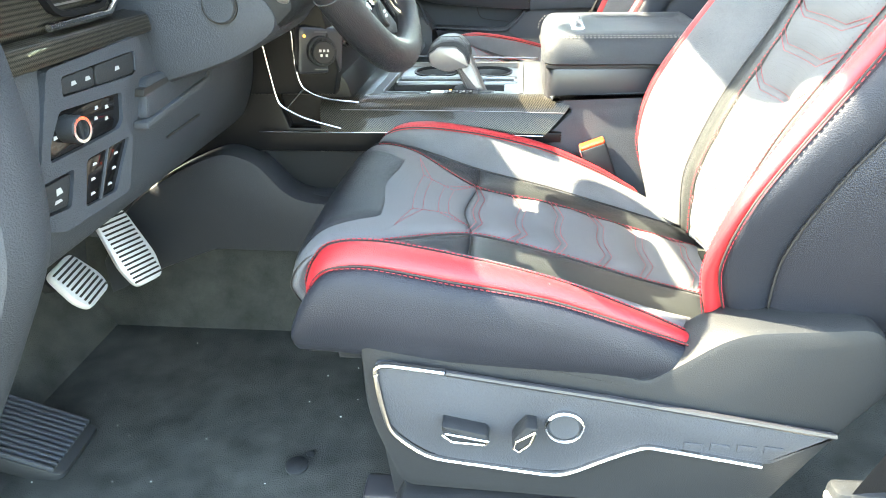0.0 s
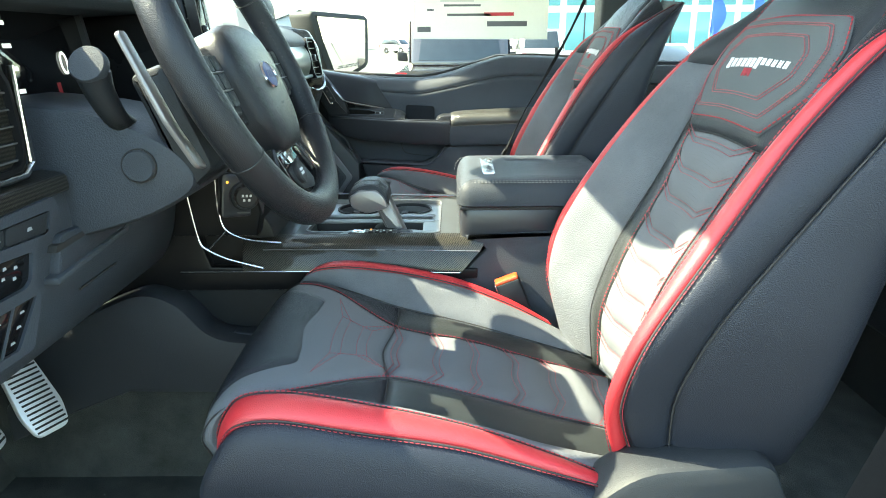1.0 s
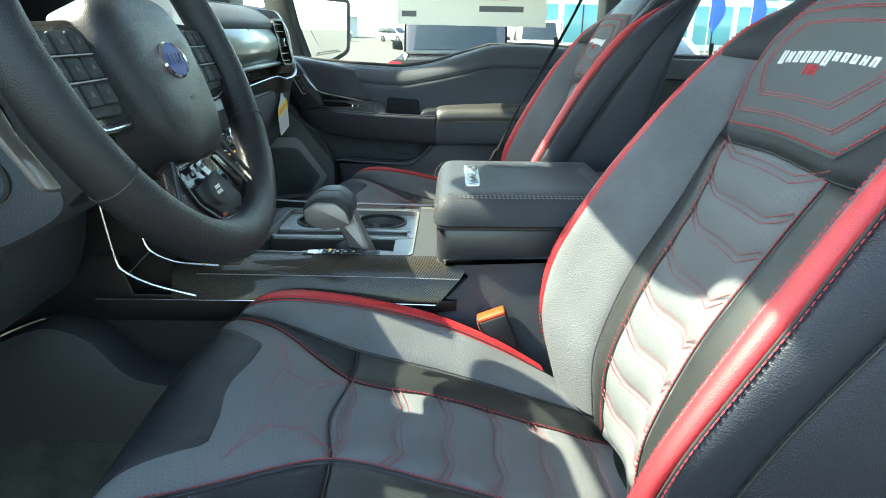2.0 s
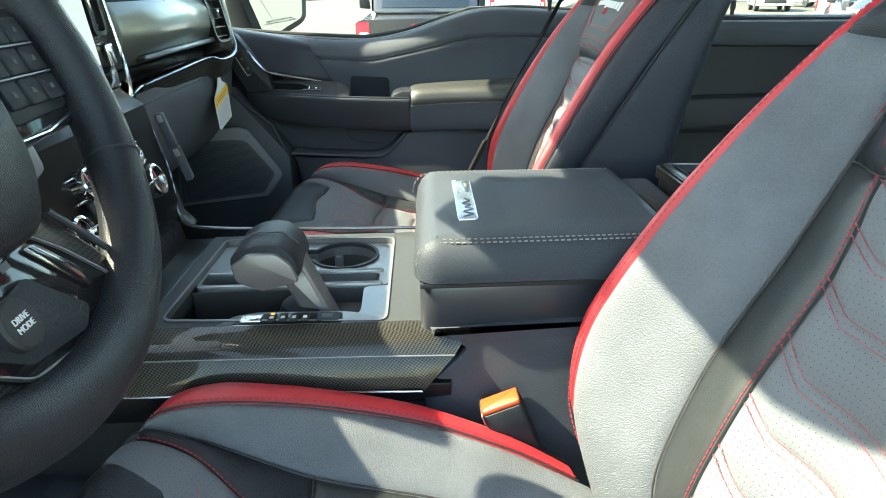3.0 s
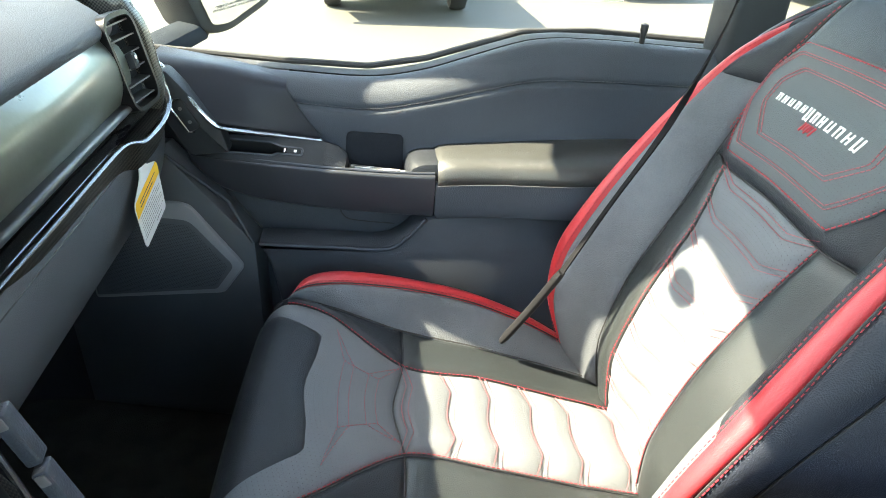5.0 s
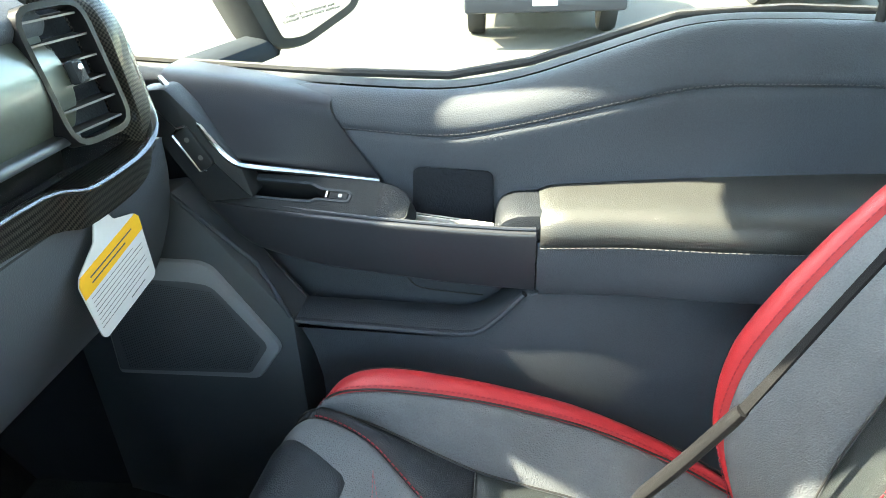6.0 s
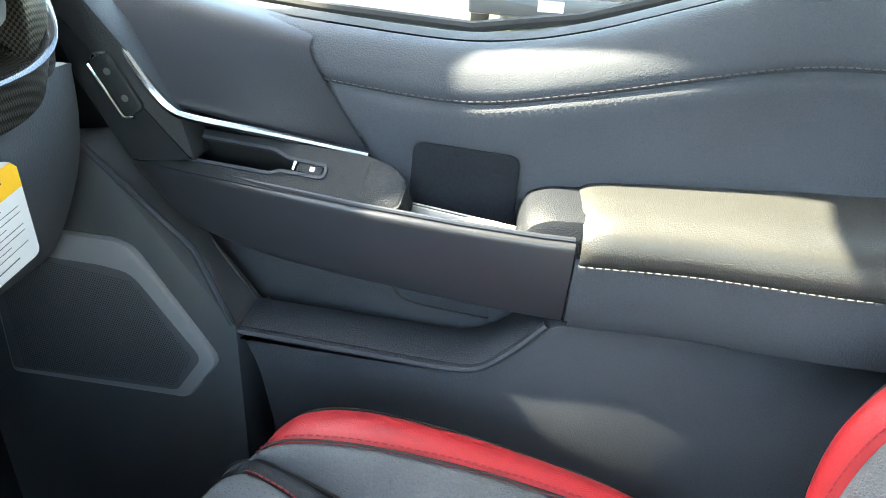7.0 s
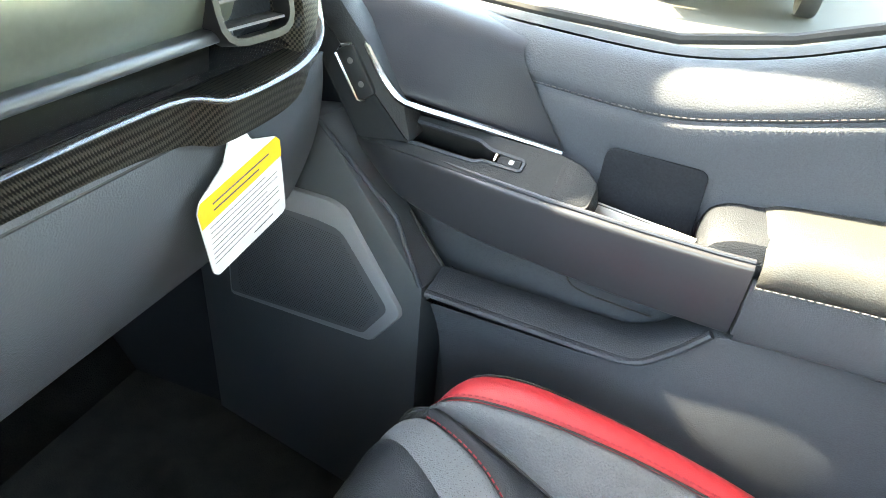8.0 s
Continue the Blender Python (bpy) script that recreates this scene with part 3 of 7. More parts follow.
        seam("stitching", bs, lambda t: edge(t) + sg * 0.1, 0, 5.75, RED_THREAD, backrest)
        seam("stitching", bs, a(4.06), 0, 7, RED_THREAD, backrest)
        joint(bs, [a(1)] * 60, np.linspace(0, te, 60), backrest)
        joint(bs, [a(2)] * 60, np.linspace(0, 6.5, 60), backrest)
        joint(bs, [a(5)] * 60, np.linspace(0, 6.8, 60), backrest)
        joint(bs, [a(4)] * 70, np.linspace(0, 6.8, 70), backrest, off=0.0018)
    joint(bs, np.linspace(b - 2, b + 2, 60), [te] * 60, backrest)
    red_lines(bs, b, backrest, [(0.5, 3.7, 8)], 0.6, 1)
    emblem_panel(bs, b, backrest, side)
    # head restraint with its red lower edge
    m = Matrix.Translation(Vector(reclined((0.575, 0, 0.865), *lean))) @ pose(0, 0, 0, 0, 14 + lean[0], 0)
    part("headrest", prism(rounded([(-0.125, 0.02), (0.125, 0.02), (0.115, 0.19), (-0.115, 0.19)], 0.03), -0.045, 0.04, "x", 0.02, m=m), LEATHER, seat, "black leather head restraint")
    part("headrest_edge", prism(rounded([(-0.10, 0.002), (0.10, 0.002), (0.112, 0.022), (-0.112, 0.022)], 0.008), -0.04, 0.03, "x", 0.006, m=m), RED, seat, "red leather lower edge")
    for u in (-0.05, 0.05):
        part("headrest_post", tube([m @ Vector((0, u, -0.07)), m @ Vector((0, u, 0.02))], 0.006), CHROME, seat)
    # runners under the seat
    for u in (-0.2, 0.2):
        part("seat_rail", box(-0.1, 0.42, u - 0.02, u + 0.02, 0.0, 0.05, 0.004), SATIN, seat)
        part("seat_riser", prism([(-0.06, 0.05), (0.38, 0.05), (0.32, 0.24), (-0.08, 0.24)], u - 0.012, u + 0.012, "y", 0.003), PLASTIC, seat)
    return seat


def quilt(t0, t1, count, inner):
    """Shallow cross channels with slanting ends, in step with the sewn lines."""
    pitch = (t1 - t0) / (count - 1)

    def depth(a, t):
        q = (t - t0 - 0.18 * np.maximum(0, np.abs(a) - inner) / (1 - inner)) / pitch
        d = np.abs(q - np.round(q)) * pitch
        return 0.0012 * np.cos(np.pi * np.minimum(1, d / (pitch / 2))) * -1 - 0.0024 * np.exp(-(d / 0.05) ** 2)
    return depth


def red_lines(sf, c, parent, runs, inner, side):
    """Pairs of red sewn lines across the insert with slanting ends."""
    for t0, t1, n in runs:
        for i in range(n):
            t = t0 + (t1 - t0) * i / (n - 1)
            for dt in (-0.04, 0.04):
                aa = [-1, -inner, inner, 1]
                tt = [t + dt + 0.18, t + dt, t + dt, t + dt + 0.18]
                k = np.linspace(0, 3, 40)
                a = np.interp(k, range(4), aa) * 0.96
                ty = np.clip(np.interp(k, range(4), tt), 0.02, sf.lines.shape[1] - 1)
                p, nn = sf.pts(c + a, ty)
                stitches("red_stitching", p + nn * 0.0040, nn, FAINT_THREAD, parent, length=0.0034, gap=0.0016, width=0.0009, lift=0.0005)


def nose_lines(sf, c, parent):
    """The honeycomb lines of the cushion's front section."""
    for off in (0.0, 0.12):
        for pts in ([(-0.8, 3.05), (-0.42, 3.25 + off), (-0.42, 3.55 + off), (-0.75, 3.85)], [(0.8, 3.05), (0.42, 3.25 + off), (0.42, 3.55 + off), (0.75, 3.85)],
                    [(-0.42, 3.25 + off), (0.42, 3.25 + off)], [(-0.42, 3.55 + off), (0.42, 3.55 + off)]):
            k = np.linspace(0, len(pts) - 1, 24)
            a = np.interp(k, range(len(pts)), [q[0] for q in pts])
            t = np.interp(k, range(len(pts)), [q[1] for q in pts])
            p, nn = sf.pts(c + a, t)
            stitches("red_stitching", p + nn * 0.0064, nn, FAINT_THREAD, parent, length=0.0034, gap=0.002, width=0.0008, lift=0.0003)


def emblem_panel(sf, c, parent, side):
    """The six-sided suede field on the shoulders with its embroidered device."""
    T0, T1 = 4.02, 5.48

    def half(t):
        return float(np.interp((t - T0) / (T1 - T0), [0, 0.05, 0.35, 0.7, 0.96, 1.0], [0.92, 0.98, 1.40, 1.33, 1.0, 0.92]))
    field = panel("emblem_field", sf, lambda t: c - half(t), lambda t: c + half(t), T0, T1, SUEDE_DARK, parent, "dark grey suede field with embroidery", n=40, m=44, puff=0.004, groove=0.003, ends=(1, 1), lift=0.0095)
    for f, lift in ((0.985, 0.0085), (0.80, 0.0124), (0.76, 0.0124), (0.56, 0.0124), (0.52, 0.0124)):
        ring = [(half(T0 + 0.06) * f, 0.02), (1.40 * f, 0.36), (1.33 * f, 0.68), (half(T1 - 0.06) * f, 0.98)]
        loop = [(u, T0 + (T1 - T0) * (0.5 + (k - 0.5) * f)) for u, k in ring]
        loop = loop + [(-u, t) for u, t in loop[::-1]] + [loop[0]]
        k = np.linspace(0, len(loop) - 1, 120)
        a = np.interp(k, range(len(loop)), [q[0] for q in loop])
        t = np.interp(k, range(len(loop)), [q[1] for q in loop])
        p, nn = sf.pts(c + a, t)
        stitches("red_stitching", p + nn * (lift + 0.0018), nn, FAINT_THREAD if f < 0.9 else RED_THREAD, field, length=0.0036, gap=0.0012 if f < 0.9 else 0.0022, width=0.0010 if f < 0.9 else 0.0016)
    # white embroidered strokes and a small red figure, as plain shapes
    def bar(a0, a1, t0, t1, mat, name):
        k = np.linspace(0, 1, 6)
        p0, n0 = sf.pts(c + side * (a0 + (a1 - a0) * k), t0 + (t1 - t0) * k)
        return stitches(name, p0 + n0 * 0.0142, n0, mat, field, length=float(np.linalg.norm(p0[-1] - p0[0])) * 0.97, gap=1, width=0.0020 if mat == PAPER else 0.0022, lift=0.0008)
    tm = 4.74
    at = 0.60
    for i in range(12):
        big = i > 4
        w, h = (0.066, 0.040) if not big else (0.080, 0.055 if i not in (5, 11) else 0.07)
        t0 = tm - (0.0 if not big else 0.02)
        bar(at, at - 0.010, t0 - h, t0 + h, PAPER, "embroidered_stroke")
        bar(at - w * 0.55, at - w * 0.55 - 0.010, t0 - h, t0 + h, PAPER, "embroidered_stroke")
        k = (0.8, 0.0, -0.8)[i % 3]
        bar(at, at - w * 0.6, t0 + h * k, t0 + h * k, PAPER, "embroidered_stroke")
        at -= w + 0.026
    for i in range(5):
        bar(0.09 - i * 0.04, 0.06 - i * 0.04, tm - 0.18 + 0.02 * (i % 2), tm - 0.09, RED_THREAD, "embroidered_figure")


driver = front_seat("black leather and grey suede driver seat with red edging and stitching", (0.044, -0.462, -0.004), -1, -0.45)
passenger = front_seat("black leather and grey suede passenger seat with red edging, partly sunlit", (0.079, 0.373, -0.005), 1, -2.4)

# ---- cab shell ----
floor = part("floor", prism([(-0.95, -0.82), (1.75, -0.82), (1.75, 0.835), (-0.95, 0.835)], -0.04, 0.0, "z", 0.004), CARPET)
tagged(floor, "black carpeted cab floor with a few white specks", "floor", kind="structure")
toe = part("toe_board", prism([(-0.95, -0.03), (-0.62, -0.03), (-0.62, 0.003), (-0.80, 0.30), (-0.80, 0.55), (-0.95, 0.55)], -0.80, 0.80, "y", 0.004), CARPET)
tagged(toe, "black carpeted toe board rising under the dashboard", "floor", kind="structure")
tunnel = part("floor_tunnel", prism([(-0.185, -0.03), (-0.275, -0.03), (-0.262, 0.05), (-0.250, 0.13), (-0.236, 0.17), (-0.185, 0.17)], -0.66, 0.55, "x", 0.006), CARPET)
tagged(tunnel, "black carpet rising along the console tunnel", "floor", kind="structure")
wall_front = part("wall_front", box(-1.0, -0.955, -0.82, 0.82, -0.05, 0.80), PLASTIC)
tagged(wall_front, "black bulkhead behind the dashboard", "wall", kind="structure")
wall_back = part("wall_back", box(1.76, 1.80, -0.82, 0.82, -0.05, 0.72), PLASTIC)
tagged(wall_back, "black lower rear wall of the cab", "wall", kind="structure")
# roof, unseen: its front edge is shaped to cast the sun patches' outlines
HY = [-0.74, -0.62, -0.48, -0.42, -0.35, -0.22, 0.10, 0.20, 0.345, 0.45, 0.53, 0.60, 0.645, 0.69, 0.745, 0.80]
HX = [-0.243, -0.21, -0.192, -0.23, -0.265, -0.271, -0.275, -0.25, -0.176, -0.157, -0.163, -0.213, -0.267, -0.285, -0.27, -0.25]
rv, rf = [], []
for y, hx in zip(HY, HX):
    for x, z in ((hx, 1.235), (-0.02, 1.262), (0.4, 1.285), (1.2, 1.27), (1.8, 1.22), (1.8, 1.26), (0.4, 1.33), (-0.02, 1.31), (hx - 0.005, 1.255)):
        rv.append((x, y, z))
for i in range(len(HY) - 1):
    for j in range(9):
        rf.append((i * 9 + j, i * 9 + (j + 1) % 9, (i + 1) * 9 + (j + 1) % 9, (i + 1) * 9 + j))
rf += [tuple(range(9)), tuple(range(len(rv) - 9, len(rv)))[::-1]]
ceiling = part("ceiling", (rv, rf), CLOTH)
tagged(ceiling, "unseen grey cloth headliner, its front edge shaped for the sun patches", "ceiling", kind="structure")
for sg, nm in ((-1, "left"), (1, "right")):
    # Right rail is bent, out of view, to shade only the door's front.
    out = 0.08 if sg > 0 else 0.0
    rail = part("roof_rail_" + nm, tube(spline([(-0.95, sg * 0.87, 0.80), (-0.65, sg * (0.86 - out), 1.04), (-0.54, sg * (0.82 - out / 2), 1.12), (-0.42, sg * (0.78 + out), 1.20), (-0.2, sg * (0.735 + out), 1.265), (0.3, sg * (0.70 + out), 1.275), (1.2, sg * (0.68 + out), 1.25), (1.75, sg * 0.69, 1.2)], 30), 0.048, 10), PLASTIC)
    tagged(rail, "dark windscreen pillar and roof rail", "pillar", kind="structure")
    for k, x in enumerate((0.64, 1.72)):
        pil = part("door_pillar_%s_%d" % (nm, k + 1), prism(rounded([(x - 0.045, sg * 0.80), (x + 0.05, sg * 0.80), (x + 0.045, sg * 0.73), (x - 0.035, sg * 0.73)], 0.012), 0.62 if sg > 0 else -0.05, 1.24, "z", 0.004), PLASTIC)
        tagged(pil, "black pillar trim between the doors", "pillar", kind="structure")
sill = part("door_sill", prism([(-0.75, -0.06), (1.7, -0.06), (1.7, 0.012), (-0.75, 0.012)], -0.90, -0.78, "y", 0.008), PLASTIC)
tagged(sill, "black plastic sill of the open doorway", "sill", kind="structure")
cowl = part("wall_cowl_left", prism([(-0.95, -0.04), (-0.62, -0.04), (-0.50, 0.28), (-0.42, 0.78), (-0.95, 0.80)], -0.84, -0.80, "y", 0.01), PLASTIC_GREY)
tagged(cowl, "grey front pillar trim beside the open doorway", "pillar", kind="structure")
cowl_r = part("wall_cowl_right", prism([(-0.95, -0.04), (-0.36, -0.04), (-0.36, 0.62), (-0.95, 0.80)], 0.78, 0.84, "y", 0.01), PLASTIC)
tagged(cowl_r, "black kick panel in the passenger footwell", "wall", kind="structure")
# Pillar foot made wide enough to block sun from the door's switch plate.
foot = part("pillar_trim_right", prism([(-0.62, 0.76), (-0.34, 0.76), (-0.345, 0.83), (-0.40, 0.97), (-0.55, 1.0)], 0.668, 0.80, "y", 0.02), PLASTIC)
tagged(foot, "black windscreen pillar trim above the dashboard end, widened to shade the door", "pillar", kind="structure")
# Unseen mirror, known by its shadow; outline and top block fitted to that.
mirror_in = thing("interior_mirror", "unseen black rear-view mirror, outlined for its shadow on the armrest lid", "mirror", (-0.25, -0.055, 1.10))
part("housing", prism(rounded([(-0.137, -0.018), (-0.02, -0.080), (0.09, -0.018), (0.138, 0.0), (0.125, 0.05), (-0.13, 0.05)], 0.02), -0.015, 0.015, "x", 0.008), PLASTIC, mirror_in)
part("shadow_filler", prism(rounded([(-0.137, 0.045), (0.138, 0.045), (0.13, 0.135), (-0.13, 0.135)], 0.015), -0.02, 0.03, "x", 0.01), PLASTIC, mirror_in)
part("mount", tube([(0, 0, 0.02), (-0.03, 0, 0.10)], 0.012), PLASTIC, mirror_in)

# Added out of view: flap outlined to block sun on the outer bolster.
visor = thing("visor_blocker", "unseen visor-like cloth flap added to shade the passenger seat's outer side", "visor", (-0.187, -0.005, 1.24))
VM = frame3((0, 0, 0), (0, 1, 0), (0.815, 0, 0.579))
part("blocker_flap", prism(rounded([(0.47, 0.03), (0.483, -0.004), (0.57, -0.147), (0.58, -0.29), (0.603, -0.356), (0.62, -0.39), (0.70, -0.39), (0.715, -0.25), (0.67, -0.19), (0.67, -0.055), (0.67, 0.03)], 0.012), -0.004, 0.004, "z", 0.002, m=VM), CLOTH, visor)
part("blocker_rod", tube([(0.02, 0.46, 0.015), (0.02, 0.67, 0.015)], 0.006, 8), PLASTIC, visor)

# ---- dashboard, passenger side ----
dash = thing("dashboard", "black dashboard with carbon trim and a silver-green passenger panel", "dashboard")
part("dash_top", prism(spline([(-0.95, 0.80), (-0.55, 0.785), (-0.33, 0.778), (-0.285, 0.772), (-0.245, 0.757), (-0.215, 0.735), (-0.218, 0.722)], 26) + [(-0.30, 0.72), (-0.95, 0.72)], 0.13, 0.58, "y", 0.006), PLASTIC_SOFT, dash, "black soft dash top")
part("dash_seam", tube([(-0.29, 0.14, 0.7745), (-0.29, 0.57, 0.7745)], 0.0015, 6), GREY_THREAD, dash)
part("trim_panel", prism(spline([(-0.222, 0.728), (-0.206, 0.705), (-0.202, 0.675), (-0.212, 0.648), (-0.228, 0.636)], 16) + [(-0.30, 0.636), (-0.30, 0.728)], 0.13, 0.572, "y", 0.004), PANEL_MET, dash, "shiny trim panel, silver-green with a window reflection in its colour")
part("handle_bar", prism(rounded([(-0.214, 0.640), (-0.198, 0.645), (-0.200, 0.652), (-0.216, 0.652)], 0.003), 0.19, 0.56, "y", 0.004), SATIN, dash, "dark satin pull bar")
part("ledge", prism([(-0.30, 0.634), (-0.225, 0.634), (-0.205, 0.622), (-0.30, 0.612)], 0.13, 0.65, "y", 0.003), GLOSS, dash, "gloss black ledge")
lv = [(-0.214, 0.20, 0.611), (-0.206, 0.30, 0.616), (-0.202, 0.49, 0.620), (-0.190, 0.535, 0.612), (-0.186, 0.60, 0.614), (-0.187, 0.635, 0.622), (-0.192, 0.652, 0.640), (-0.200, 0.654, 0.70), (-0.215, 0.648, 0.745)]
lp = spline(lv, 48)
part("ledge_line", tube(lp, 0.005, 10, flat=0.45), LEDGE_LINE, dash, "bright trim line")
part("carbon_band", (lambda n: ([(x + 0.001, y, z - 0.003) for x, y, z in lp[:n]] + [(x - 0.010, y, z - 0.034) for x, y, z in lp[:n]] + [(x - 0.05, y, z - 0.034) for x, y, z in lp[:n]] + [(x - 0.05, y, z) for x, y, z in lp[:n]],
     [(k * n + i, k * n + i + 1, ((k + 1) % 4) * n + i + 1, ((k + 1) % 4) * n + i) for k in range(4) for i in range(n - 1)]))(36), CARBON, dash, "lacquered carbon band")
part("end_cap", prism(rounded([(-0.33, 0.60), (-0.195, 0.60), (-0.190, 0.64), (-0.200, 0.72), (-0.225, 0.765), (-0.33, 0.775)], 0.012), 0.632, 0.656, "y", 0.004), CARBON, dash, "carbon end cap beside the vent")
# Dash end and an added block reach the door to stop sun there.
part("dash_end", prism(rounded([(-0.95, 0.60), (-0.30, 0.60), (-0.26, 0.765), (-0.30, 0.778), (-0.95, 0.80)], 0.012), 0.56, 0.742, "y", 0.006), PLASTIC_SOFT, dash)
part("dash_corner", box(-0.95, -0.36, 0.735, 0.815, 0.45, 0.785, 0.006), PLASTIC_SOFT, dash)
part("glovebox", prism(spline([(-0.212, 0.602), (-0.214, 0.56), (-0.226, 0.51), (-0.262, 0.44), (-0.33, 0.39), (-0.45, 0.36)], 24) + [(-0.6, 0.42), (-0.6, 0.602)], 0.125, 0.70, "y", 0.008), GLOVE, dash, "dark grey glovebox front")
part("glovebox_gap", tube([(-0.2135, 0.145, 0.585), (-0.2135, 0.62, 0.585)], 0.0018, 6), RUBBER, dash)


def air_vent(parent, m, w, h, n, upright=False, label=""):
    """A vent with frame, dark throat, slats and a chrome-dotted slider. Local x across, y up, z out."""
    r = min(w, h) * 0.3
    outer = rounded([(-w / 2, -h / 2), (w / 2, -h / 2), (w / 2, h / 2), (-w / 2, h / 2)], r)
    fr = part("vent_frame", plate(outer, [inset(outer, 0.005)], -0.012, 0.003, m), GLOSS_SOFT, parent, label)
    part("throat", prism(inset(outer, 0.003), -0.022, -0.016, "z", 0.001, m=m), FELT, fr)
    for i in range(n):
        y = -h / 2 + h * (i + 0.7) / (n + 0.4)
        e = w / 2 - 0.004 - (0.004 if i in (0, n - 1) else 0)
        ms = m @ Matrix.Translation((0, y, -0.002)) @ pose(0, 0, 0, 12, 0, 0)
        sl = part("slat", prism([(-e, -0.001), (e, -0.001), (e, 0.001), (-e, 0.001)], -0.014, 0.0, "z", 0.0006, m=ms), RUBBER, fr)
        part("slat_lip", prism([(-e, -0.0007), (e, -0.0007), (e, 0.0009), (-e, 0.0009)], 0.0, 0.0008, "z", 0.0, m=ms), LEVER, sl, "bright front edge")
    kb = part("slider", prism(rounded([(-0.006, -0.009), (0.006, -0.009), (0.006, 0.009), (-0.006, 0.009)], 0.002), -0.006, 0.006, "z", 0.002, m=m), PLASTIC, fr)
    part("slider_dot", prism(circle(0, 0.003, 0.0028, 12), 0.006, 0.0075, "z", 0.0005, m=m), CHROME, kb)


air_vent(dash, frame3((-0.201, 0.576, 0.693), (0.12, 1, 0), (-0.22, 0, 1)), 0.074, 0.108, 6, label="gloss black air vent")

# ---- centre stack ----
stack = thing("centre_stack", "gloss black centre stack with touch screen and chrome knobs", "control panel")
part("stack_body", prism([(-0.235, 0.80), (-0.205, 0.62), (-0.178, 0.60), (-0.168, 0.54), (-0.155, 0.47), (-0.165, 0.43), (-0.45, 0.43), (-0.45, 0.80)], -0.225, 0.105, "y", 0.006), GLOSS_SOFT, stack, "gloss black body")
SM = frame3((-0.216, -0.07, 0.715), (0, 1, 0), (-0.12, 0, 1))
part("screen_bezel", prism(rounded([(-0.165, -0.095), (0.165, -0.095), (0.165, 0.105), (-0.165, 0.105)], 0.008), -0.01, 0.006, "z", 0.003, m=SM), GLASS_DARK, stack, "black screen bezel")
scr = part("touch_screen", prism([(-0.125, -0.062), (0.122, -0.062), (0.122, 0.10), (-0.125, 0.10)], 0.006, 0.0075, "z", 0.0, m=SM), SCREEN, stack, "lit touch screen with a pale map")
part("screen_bar", prism([(-0.125, -0.085), (0.122, -0.085), (0.122, -0.062), (-0.125, -0.062)], 0.006, 0.0077, "z", 0.0, m=SM), SCREEN_BAR, scr, "dark blue icon bar")
for x in (0.105, 0.08, 0.05, 0.02, -0.02, -0.06):
    part("screen_icon", prism(circle(x, -0.0735, 0.0035, 8), 0.0077, 0.0082, "z", 0, m=SM), WHITE_LIT, scr)
for x0, x1, y0, y1 in ((0.03, 0.09, 0.03, 0.075), (0.03, 0.06, -0.005, 0.012), (-0.06, 0.01, 0.02, 0.05), (-0.10, -0.03, -0.03, -0.02)):
    part("map_block", prism([(x0, y0), (x1, y0), (x1, y1), (x0, y1)], 0.0076, 0.008, "z", 0, m=SM), PAPER, scr)
for sg in (-1, 1):
    air_vent(stack, SM @ Matrix.Translation((sg * 0.151, 0.035, 0.004)), 0.036, 0.13, 7, label="tall narrow air vent")
    part("vent_button", prism(rounded([(sg * 0.151 - 0.008, -0.068), (sg * 0.151 + 0.008, -0.068), (sg * 0.151 + 0.008, -0.04), (sg * 0.151 - 0.008, -0.04)], 0.003), 0.005, 0.012, "z", 0.002, m=SM), CHROME, stack)
edge = [(-0.228, 0.122, 0.80), (-0.212, 0.124, 0.70), (-0.202, 0.122, 0.645), (-0.194, 0.105, 0.612), (-0.186, 0.06, 0.600), (-0.182, -0.07, 0.598), (-0.186, -0.2, 0.600)]
part("stack_edge", tube(spline(edge, 40), 0.0024, 8), SILVER, stack, "bright edge round the screen")
edge2 = [(-0.214, 0.20, 0.611), (-0.21, 0.155, 0.606), (-0.20, 0.135, 0.59), (-0.178, 0.122, 0.545), (-0.165, 0.115, 0.50), (-0.158, 0.10, 0.458), (-0.145, 0.092, 0.437), (-0.10, 0.090, 0.430), (0.05, 0.090, 0.426), (0.17, 0.090, 0.424)]
part("console_edge", tube(spline(edge2, 60), 0.0024, 8), LEDGE_LINE, stack, "bright line running down to the console")
part("stack_flank", prism([(-0.21, 0.60), (-0.165, 0.50), (-0.155, 0.45), (-0.14, 0.432), (-0.45, 0.40), (-0.45, 0.61)], 0.10, 0.122, "y", 0.004), CARBON, stack, "carbon flank")
for o, s in (((-0.166, 0.125, 0.560), 1), ((-0.148, 0.118, 0.515), 1)):
    m = frame3(o, (0.3, 0, -1), (1, 0.2, 0.3))
    part("hook", prism(rounded([(-0.024, -0.005), (0.024, -0.005), (0.024, 0.006), (-0.024, 0.006)], 0.003), -0.012, 0.004, "z", 0.002, m=m), PLASTIC_GREY, stack, "small folding hook")
    part("hook_tip", prism(rounded([(-0.022, -0.003), (-0.012, -0.003), (-0.012, 0.004), (-0.022, 0.004)], 0.0015), 0.004, 0.0055, "z", 0.0006, m=m), LEVER, stack)
CM = frame3((-0.160, -0.06, 0.535), (0, 1, 0), (-0.35, 0, 1))


